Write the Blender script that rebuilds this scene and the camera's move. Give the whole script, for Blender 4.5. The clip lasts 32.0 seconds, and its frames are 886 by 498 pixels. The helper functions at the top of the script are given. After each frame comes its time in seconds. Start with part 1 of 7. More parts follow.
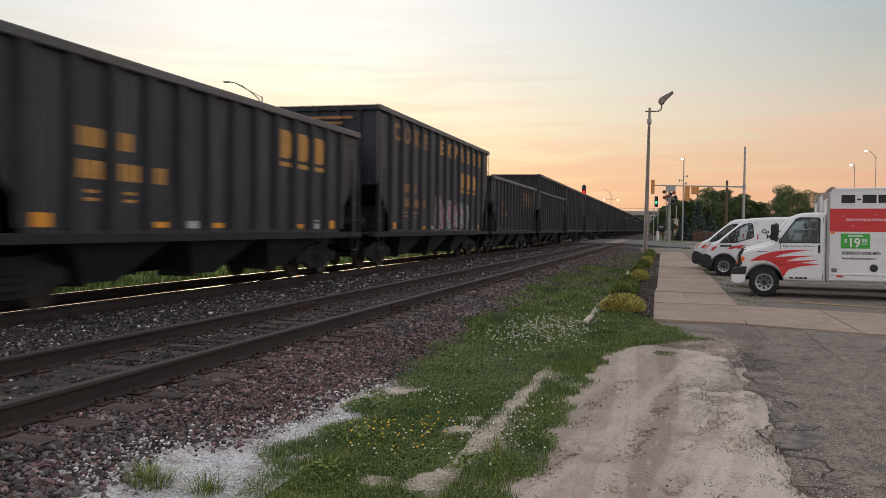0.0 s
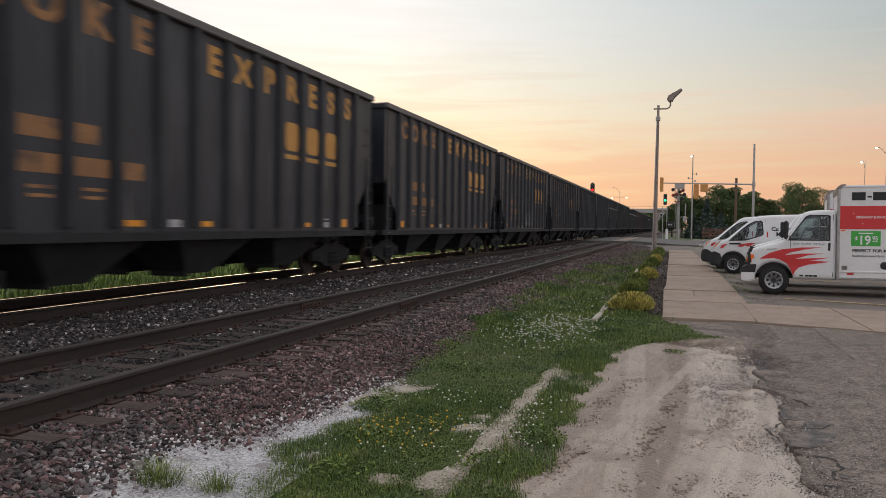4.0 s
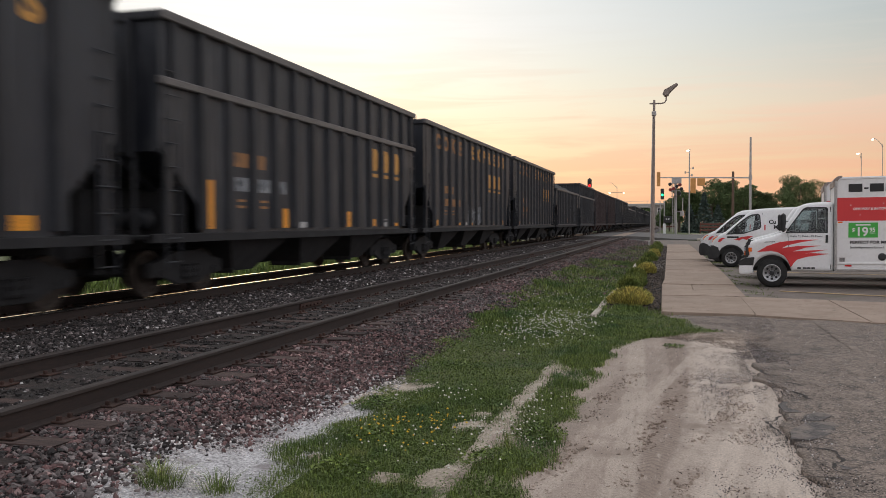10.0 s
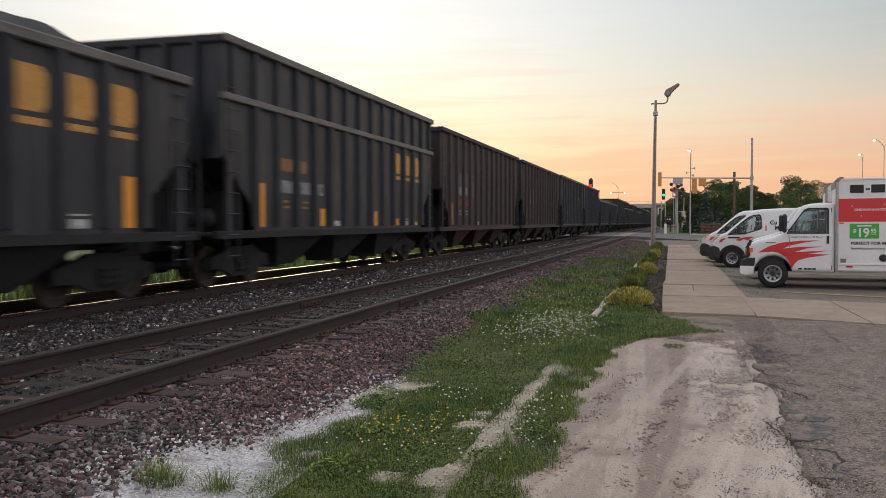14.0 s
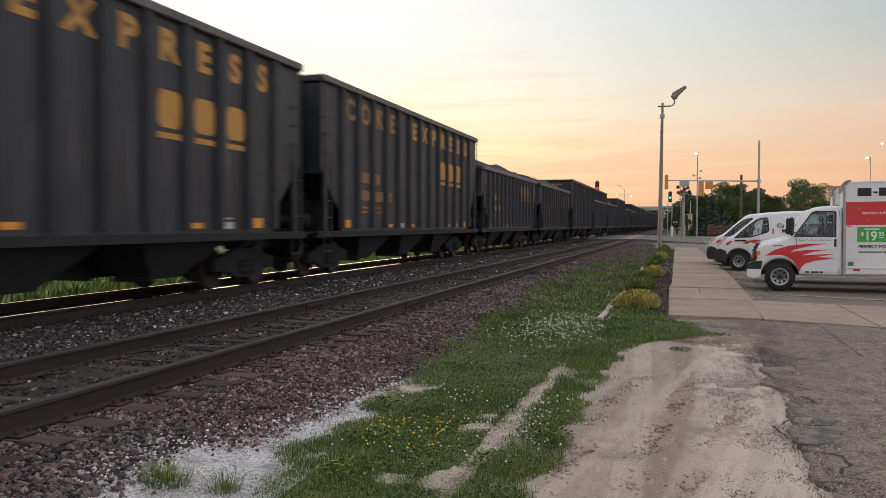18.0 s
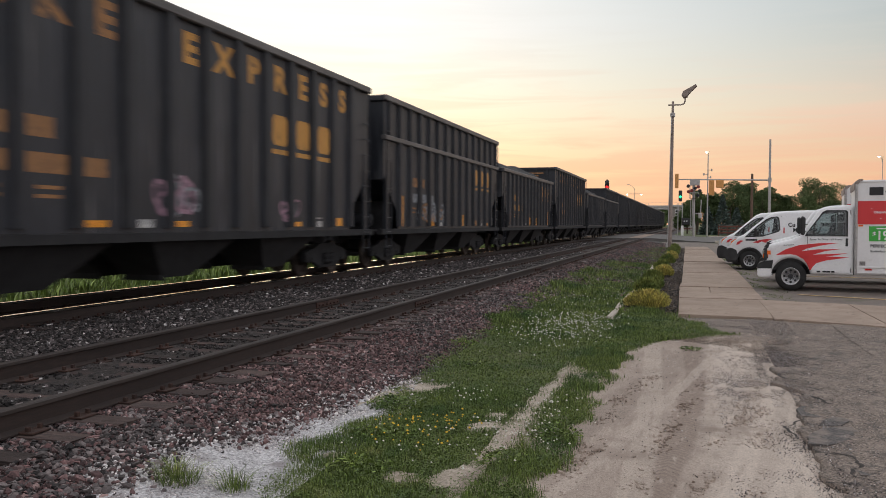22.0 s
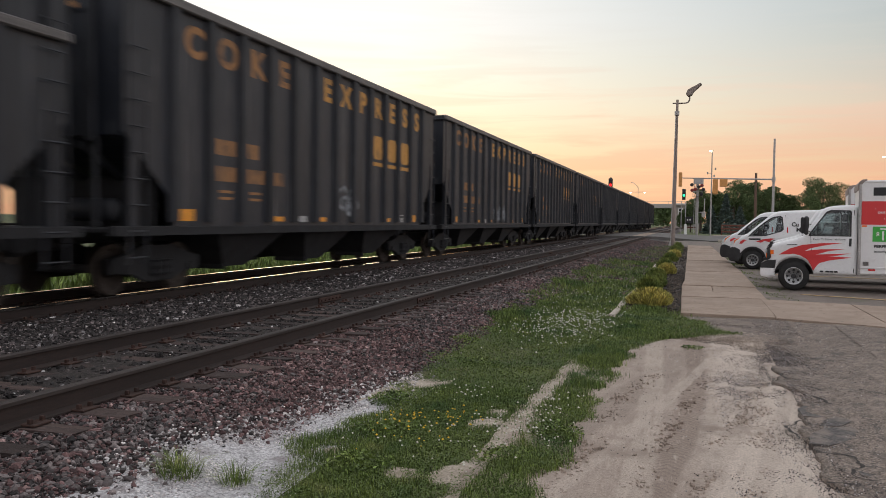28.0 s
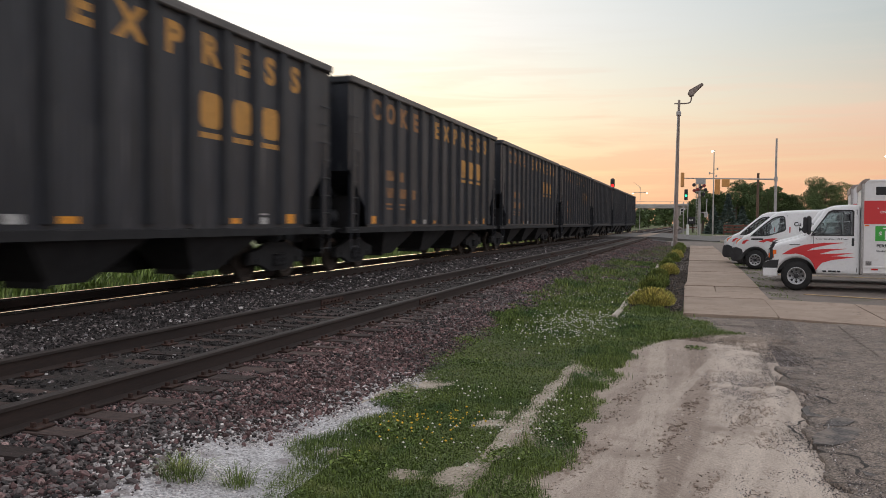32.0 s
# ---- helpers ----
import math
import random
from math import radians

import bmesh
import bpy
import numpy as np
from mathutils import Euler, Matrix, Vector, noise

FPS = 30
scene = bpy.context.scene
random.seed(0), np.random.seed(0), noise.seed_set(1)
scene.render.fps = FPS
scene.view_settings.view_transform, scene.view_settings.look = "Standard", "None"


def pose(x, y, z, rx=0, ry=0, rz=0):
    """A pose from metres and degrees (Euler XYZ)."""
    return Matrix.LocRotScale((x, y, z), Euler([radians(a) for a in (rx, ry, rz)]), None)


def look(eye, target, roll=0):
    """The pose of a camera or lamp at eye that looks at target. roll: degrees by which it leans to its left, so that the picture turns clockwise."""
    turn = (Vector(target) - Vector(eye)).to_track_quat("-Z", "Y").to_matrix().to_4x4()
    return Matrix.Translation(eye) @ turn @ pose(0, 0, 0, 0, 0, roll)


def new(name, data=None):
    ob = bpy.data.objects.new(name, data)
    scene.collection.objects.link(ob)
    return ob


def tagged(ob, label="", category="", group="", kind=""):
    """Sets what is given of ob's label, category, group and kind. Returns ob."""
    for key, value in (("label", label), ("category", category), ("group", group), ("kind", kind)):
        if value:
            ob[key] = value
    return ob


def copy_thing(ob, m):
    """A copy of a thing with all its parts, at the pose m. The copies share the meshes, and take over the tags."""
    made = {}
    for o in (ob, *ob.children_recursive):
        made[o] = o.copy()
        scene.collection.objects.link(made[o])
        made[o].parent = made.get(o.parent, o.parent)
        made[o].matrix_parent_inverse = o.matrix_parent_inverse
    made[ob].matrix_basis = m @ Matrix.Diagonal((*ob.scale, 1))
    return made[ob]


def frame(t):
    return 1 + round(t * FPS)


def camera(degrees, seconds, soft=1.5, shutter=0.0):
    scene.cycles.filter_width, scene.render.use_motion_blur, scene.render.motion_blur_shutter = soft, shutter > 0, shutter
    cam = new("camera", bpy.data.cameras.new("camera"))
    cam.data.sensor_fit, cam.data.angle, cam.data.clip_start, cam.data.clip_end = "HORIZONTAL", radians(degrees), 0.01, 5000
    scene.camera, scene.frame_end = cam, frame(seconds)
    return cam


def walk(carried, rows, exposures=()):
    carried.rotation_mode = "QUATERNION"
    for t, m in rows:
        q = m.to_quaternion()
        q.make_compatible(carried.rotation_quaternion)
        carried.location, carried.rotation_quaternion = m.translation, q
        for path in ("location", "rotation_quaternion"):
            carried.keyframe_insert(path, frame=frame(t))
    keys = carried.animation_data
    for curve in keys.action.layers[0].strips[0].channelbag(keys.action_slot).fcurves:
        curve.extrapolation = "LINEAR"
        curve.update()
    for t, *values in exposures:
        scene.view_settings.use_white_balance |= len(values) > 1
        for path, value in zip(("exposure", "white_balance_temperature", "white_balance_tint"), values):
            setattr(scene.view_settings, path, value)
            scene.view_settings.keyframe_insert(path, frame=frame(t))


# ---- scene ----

DEG = 55.2
cam = camera(DEG, 32.0, soft=0.8, shutter=0.5)
EYE = (0.0, 0.0, 1.65)
# seconds, turn to the left of the tracks, tilt down, lean
PATH = (
    (0, 14.84, 1.488, 0.815), (0.5, 14.88, 1.487, 0.58), (1, 14.9, 1.513, 0.351), (1.5, 14.852, 1.571, 0.287),
    (2, 14.858, 1.604, 0.355), (2.5, 15.079, 1.584, 0.572), (3, 15.313, 1.516, 0.661), (3.5, 15.395, 1.58, 0.765),
    (5.5, 15.45, 1.611, 0.34), (6, 15.41, 1.652, 0.306), (6.5, 15.318, 1.697, 0.111), (7, 15.265, 1.783, -0.012),
    (7.5, 15.264, 1.832, -0.042), (8, 15.298, 1.902, 0.106), (8.5, 15.305, 1.919, 0.078), (9, 15.269, 1.906, 0.011),
    (9.5, 15.245, 1.837, -0.028), (10, 15.275, 1.745, -0.191), (10.5, 15.292, 1.652, -0.33), (11, 15.275, 1.596, -0.304),
    (11.5, 15.217, 1.631, -0.138), (12, 15.182, 1.647, -0.04), (12.5, 15.165, 1.739, 0.037), (13, 15.124, 1.824, 0.062),
    (13.5, 15.182, 1.807, 0.094), (14, 15.334, 1.793, 0.042), (14.5, 15.429, 1.75, 0.093), (16.5, 15.542, 1.572, 0.184),
    (17, 15.564, 1.557, 0.089), (17.5, 15.647, 1.56, 0.141), (18, 15.747, 1.643, 0.18), (18.5, 15.798, 1.627, 0.019),
    (19, 15.756, 1.552, -0.186), (19.5, 15.848, 1.532, -0.363), (20, 16.035, 1.646, -0.243), (20.5, 16.233, 1.693, -0.125),
    (21, 16.32, 1.831, 0.072), (21.5, 16.389, 1.894, 0.252), (22, 16.386, 1.732, 0.269), (22.5, 16.28, 1.592, -0.139),
    (23, 16.182, 1.671, -0.287), (23.5, 16.108, 1.683, -0.252), (24, 16.207, 1.682, -0.127), (24.5, 16.333, 1.859, 0.118),
    (25, 16.431, 2.023, 0.332), (25.5, 16.464, 2.087, 0.391), (27.5, 16.622, 1.965, 0.695), (28, 16.57, 1.974, 0.791),
    (28.5, 16.519, 1.976, 0.799), (29, 16.576, 1.998, 0.658), (29.5, 16.653, 1.946, 0.612), (30, 16.659, 1.825, 0.597),
    (30.5, 16.736, 1.722, 0.712), (31, 16.757, 1.663, 0.708), (31.5, 16.723, 1.712, 0.6), (32, 16.72, 1.88, 0.524),
)
walk(cam, [(t, look(EYE, (EYE[0] - math.sin(radians(a)) * math.cos(radians(b)), EYE[1] + math.cos(radians(a)) * math.cos(radians(b)),
                          EYE[2] - math.sin(radians(b))), r)) for t, a, b, r in PATH], exposures=((0.0, -0.09), (8.1, -0.09), (9.0, 0.03), (32.0, 0.02)))

# ---- light: the sky just after sunset, the glow beyond the train ----
SUN_TURN = 25.0      # degrees to the left of the tracks' line
SUN_UP = 2.5
world = bpy.data.worlds.new("world")
scene.world = world
world.use_nodes = True
wn, wl = world.node_tree.nodes, world.node_tree.links
wn.clear()


def wnode(kind, **sets):
    n = wn.new(kind)
    for k, v in sets.items():
        n.inputs[k].default_value = v
    return n


def wmath(op, a, b=None, clamp=False):
    n = wn.new("ShaderNodeMath")
    n.operation, n.use_clamp = op, clamp
    for i, v in enumerate((a, b)):
        if v is None:
            continue
        if isinstance(v, (int, float)):
            n.inputs[i].default_value = v
        else:
            wl.new(v, n.inputs[i])
    return n.outputs[0]


def wramp(fac, stops):
    n = wn.new("ShaderNodeValToRGB")
    e = n.color_ramp.elements
    while len(e) < len(stops):
        e.new(0.5)
    for el, (p, c) in zip(e, stops):
        el.position, el.color = p, (*c, 1)
    wl.new(fac, n.inputs[0])
    return n.outputs[0]


def wmix(fac, a, b, how="MIX"):
    n = wn.new("ShaderNodeMixRGB")
    n.blend_type = how
    for i, v in enumerate((fac, a, b)):
        if isinstance(v, (int, float)):
            n.inputs[i].default_value = v
        else:
            wl.new(v, n.inputs[i])
    return n.outputs[0]


w_co = wn.new("ShaderNodeTexCoord").outputs["Generated"]
w_sep = wn.new("ShaderNodeSeparateXYZ")
wl.new(w_co, w_sep.inputs[0])
w_up = wmath("MAXIMUM", w_sep.outputs[2], 0.0)
w_flat = wmath("SQRT", wmath("ADD", wmath("MULTIPLY", w_sep.outputs[0], w_sep.outputs[0]), wmath("MULTIPLY", w_sep.outputs[1], w_sep.outputs[1])))
w_dot = wmath("ADD", wmath("MULTIPLY", w_sep.outputs[0], -math.sin(radians(SUN_TURN))), wmath("MULTIPLY", w_sep.outputs[1], math.cos(radians(SUN_TURN))))
w_cos = wmath("DIVIDE", w_dot, wmath("MAXIMUM", w_flat, 0.001))
w_ang = wmath("DIVIDE", wmath("ARCCOSINE", wmath("MAXIMUM", wmath("MINIMUM", w_cos, 1.0), -1.0)), math.pi)
GLOW = ((0.0, (0.92, 0.56, 0.36)), (0.06, (1.0, 0.75, 0.46)), (0.10, (1.0, 0.89, 0.62)), (0.15, (1.0, 0.97, 0.80)), (0.22, (1.0, 0.99, 0.96)),
        (0.32, (1.0, 1.0, 0.98)), (0.55, (0.92, 0.93, 0.95)), (1.0, (0.80, 0.795, 0.84)))
SIDE = ((0.0, (0.74, 0.41, 0.26)), (0.05, (0.80, 0.50, 0.32)), (0.085, (0.75, 0.51, 0.36)), (0.13, (0.69, 0.57, 0.46)), (0.18, (0.55, 0.55, 0.51)),
        (0.25, (0.43, 0.50, 0.53)), (0.40, (0.60, 0.63, 0.67)), (1.0, (0.80, 0.795, 0.84)))
BACK = ((0.0, (0.67, 0.63, 0.66)), (0.12, (0.77, 0.73, 0.77)), (0.3, (0.79, 0.785, 0.845)), (1.0, (0.80, 0.795, 0.84)))
w_sky = wmix(wramp(w_ang, ((0.03, (0, 0, 0)), (0.205, (1, 1, 1)))), wramp(w_up, GLOW), wramp(w_up, SIDE))
w_sky = wmix(wramp(w_ang, ((0.25, (0, 0, 0)), (0.6, (1, 1, 1)))), w_sky, wramp(w_up, BACK))
# thin streaks of cloud
w_map = wn.new("ShaderNodeMapping")
w_map.inputs["Scale"].default_value = (2.2, 2.2, 30.0)
wl.new(w_co, w_map.inputs[0])
w_noise = wnode("ShaderNodeTexNoise", Scale=2.0, Detail=6.0, Roughness=0.55, Distortion=0.6)
wl.new(w_map.outputs[0], w_noise.inputs["Vector"])
w_streak = wmath("MULTIPLY", wramp(w_noise.outputs[0], ((0.44, (0, 0, 0)), (0.60, (1, 1, 1)))), wramp(w_up, ((0.0, (0.42, 0.42, 0.42)), (0.13, (0.36, 0.36, 0.36)), (0.22, (0.12, 0.12, 0.12)))))
w_sky = wmix(w_streak, w_sky, wramp(w_up, ((0.0, (0.78, 0.37, 0.26)), (0.08, (0.84, 0.43, 0.31)), (0.14, (0.90, 0.59, 0.46)), (0.2, (0.70, 0.66, 0.60)), (0.3, (0.62, 0.64, 0.64)), (1.0, (0.62, 0.63, 0.68)))))
w_nish = wn.new("ShaderNodeTexSky")
w_nish.sky_type, w_nish.sun_disc = "NISHITA", False
w_nish.sun_elevation, w_nish.sun_rotation = radians(SUN_UP), radians(-SUN_TURN)
w_sky = wmix(0.015, w_sky, w_nish.outputs[0], "ADD")
w_bg = wn.new("ShaderNodeBackground")
w_bg.inputs[1].default_value = 1.0
wl.new(w_sky, w_bg.inputs[0])
wl.new(w_bg.outputs[0], wn.new("ShaderNodeOutputWorld").inputs[0])

sun_data = bpy.data.lights.new("sun", "SUN")
sun_data.energy, sun_data.angle, sun_data.color = 0.2, radians(14), (1.0, 0.72, 0.48)
sun = new("sun", sun_data)
sun.matrix_world = look((0, 0, 0), (math.sin(radians(SUN_TURN)), -math.cos(radians(SUN_TURN)), -math.tan(radians(SUN_UP))))


# ---- materials ----
def surf(name, a, b, scale=3.0, rough=0.7, metal=0.0, bump=0.3, fine=40.0, dirt=None, dirt_scale=0.8, dirt_at=0.55, place=False, vary=0.0,
         stretch=(1, 1, 1), grain=0.25, island=0.0, depth=0.01, coat=0.0, marks=(), ruts=()):
    """A worn surface: two colours by a broad noise, a fine grain, and stains of a third colour."""
    m = bpy.data.materials.new(name)
    m.use_nodes = True
    n, l = m.node_tree.nodes, m.node_tree.links
    bs = n["Principled BSDF"]
    co = n.new("ShaderNodeNewGeometry").outputs["Position"] if place else n.new("ShaderNodeTexCoord").outputs["Object"]
    mp = n.new("ShaderNodeMapping")
    mp.inputs["Scale"].default_value = stretch
    l.new(co, mp.inputs[0])
    info = n.new("ShaderNodeObjectInfo")
    if not place:
        l.new(info.outputs["Random"], mp.inputs["Location"])

    def tex(s, detail=5.0):
        t = n.new("ShaderNodeTexNoise")
        t.inputs["Scale"].default_value, t.inputs["Detail"].default_value, t.inputs["Roughness"].default_value = s, detail, 0.6
        l.new(mp.outputs[0], t.inputs["Vector"])
        return t.outputs[0]

    def ramp(f, lo, hi, c0=(0, 0, 0), c1=(1, 1, 1)):
        r = n.new("ShaderNodeValToRGB")
        r.color_ramp.elements[0].position, r.color_ramp.elements[1].position = lo, hi
        r.color_ramp.elements[0].color, r.color_ramp.elements[1].color = (*c0, 1), (*c1, 1)
        l.new(f, r.inputs[0])
        return r.outputs[0]

    def mix(f, x, y, how="MIX"):
        k = n.new("ShaderNodeMixRGB")
        k.blend_type = how
        for i, v in enumerate((f, x, y)):
            if isinstance(v, (int, float)):
                k.inputs[i].default_value = v
            elif isinstance(v, tuple):
                k.inputs[i].default_value = (*v, 1)
            else:
                l.new(v, k.inputs[i])
        return k.outputs[0]

    def calc(op, x, y=None):
        k = n.new("ShaderNodeMath")
        k.operation = op
        for i, v in enumerate((x, y)):
            if isinstance(v, (int, float)):
                k.inputs[i].default_value = v
            elif v is not None:
                l.new(v, k.inputs[i])
        return k.outputs[0]
    small = tex(fine, 4.0)
    col = ramp(tex(scale), 0.35, 0.65, a, b)
    if ruts:
        # worn lanes: x = p + q y + r y^2, half as wide as given, ribbed across by the tread
        xyz = n.new("ShaderNodeSeparateXYZ")
        l.new(co, xyz.inputs[0])
        ragged_by = calc("MULTIPLY", calc("SUBTRACT", tex(2.2, 6.0), 0.5), 0.9)
        for p, q, r, wide, colour, strength, tread in ruts:
            yy = xyz.outputs[1]
            mid = calc("ADD", calc("ADD", calc("MULTIPLY", calc("MULTIPLY", yy, yy), r), calc("MULTIPLY", yy, q)), p)
            off = calc("ADD", calc("DIVIDE", calc("ABSOLUTE", calc("SUBTRACT", xyz.outputs[0], mid)), wide), ragged_by)
            fac = calc("MULTIPLY", ramp(off, 0.7, 1.05, (1, 1, 1), (0, 0, 0)), strength)
            if tread:
                ribs = calc("SINE", calc("ADD", calc("MULTIPLY", yy, 6.283 / tread), calc("MULTIPLY", calc("ABSOLUTE", calc("SUBTRACT", xyz.outputs[0], mid)), 90.0)))
                fac = calc("MULTIPLY", fac, ramp(ribs, 0.0, 0.5, (0.55, 0.55, 0.55), (1, 1, 1)))
            col = mix(fac, col, colour)
    col = mix(1.0, col, ramp(small, 0.36, 0.64, (1 - grain,) * 3, (1 + grain,) * 3), "MULTIPLY")
    if dirt:
        col = mix(ramp(tex(dirt_scale, 8.0), dirt_at, dirt_at + 0.14), col, dirt)
    for at_scale, lo, hi, colour, pull in marks:
        mp2 = n.new("ShaderNodeMapping")
        mp2.inputs["Scale"].default_value = pull
        l.new(co, mp2.inputs[0])
        t2 = n.new("ShaderNodeTexNoise")
        t2.inputs["Scale"].default_value, t2.inputs["Detail"].default_value, t2.inputs["Roughness"].default_value = at_scale, 5.0, 0.6
        l.new(mp2.outputs[0], t2.inputs["Vector"])
        col = mix(ramp(t2.outputs[0], lo, hi), col, colour)
    if vary:
        col = mix(1.0, col, ramp(info.outputs["Random"], 0.0, 1.0, (1 - vary,) * 3, (1 + vary,) * 3), "MULTIPLY")
    if island:
        pw = calc("POWER", n.new("ShaderNodeNewGeometry").outputs["Random Per Island"], 1.7)
        col = mix(1.0, col, ramp(pw, 0.0, 1.0, (1 - island,) * 3, (1 + island * 1.9, 1 + island * 1.8, 1 + island * 1.7)), "MULTIPLY")
    l.new(col, bs.inputs["Base Color"])
    l.new(ramp(small, 0.2, 0.8, (max(rough - 0.12, 0.02),) * 3, (min(rough + 0.12, 1),) * 3), bs.inputs["Roughness"])
    bs.inputs["Metallic"].default_value = metal
    bs.inputs["Coat Weight"].default_value = coat
    if bump:
        bp = n.new("ShaderNodeBump")
        bp.inputs["Strength"].default_value, bp.inputs["Distance"].default_value = bump, depth
        l.new(small, bp.inputs["Height"])
        l.new(bp.outputs[0], bs.inputs["Normal"])
    return m


def plain(name, c, rough=0.5, metal=0.0, glow=0.0, coat=0.0):
    m = bpy.data.materials.new(name)
    m.use_nodes = True
    bs = m.node_tree.nodes["Principled BSDF"]
    bs.inputs["Base Color"].default_value, bs.inputs["Roughness"].default_value, bs.inputs["Metallic"].default_value = (*c, 1), rough, metal
    bs.inputs["Coat Weight"].default_value = coat
    if glow:
        bs.inputs["Emission Color"].default_value, bs.inputs["Emission Strength"].default_value = (*c, 1), glow
    return m


def glass(name, tint=(0.6, 0.66, 0.66)):
    m = bpy.data.materials.new(name)
    m.use_nodes = True
    bs = m.node_tree.nodes["Principled BSDF"]
    bs.inputs["Base Color"].default_value, bs.inputs["Roughness"].default_value = (*tint, 1), 0.02
    bs.inputs["Transmission Weight"].default_value, bs.inputs["IOR"].default_value = 1.0, 1.45
    return m


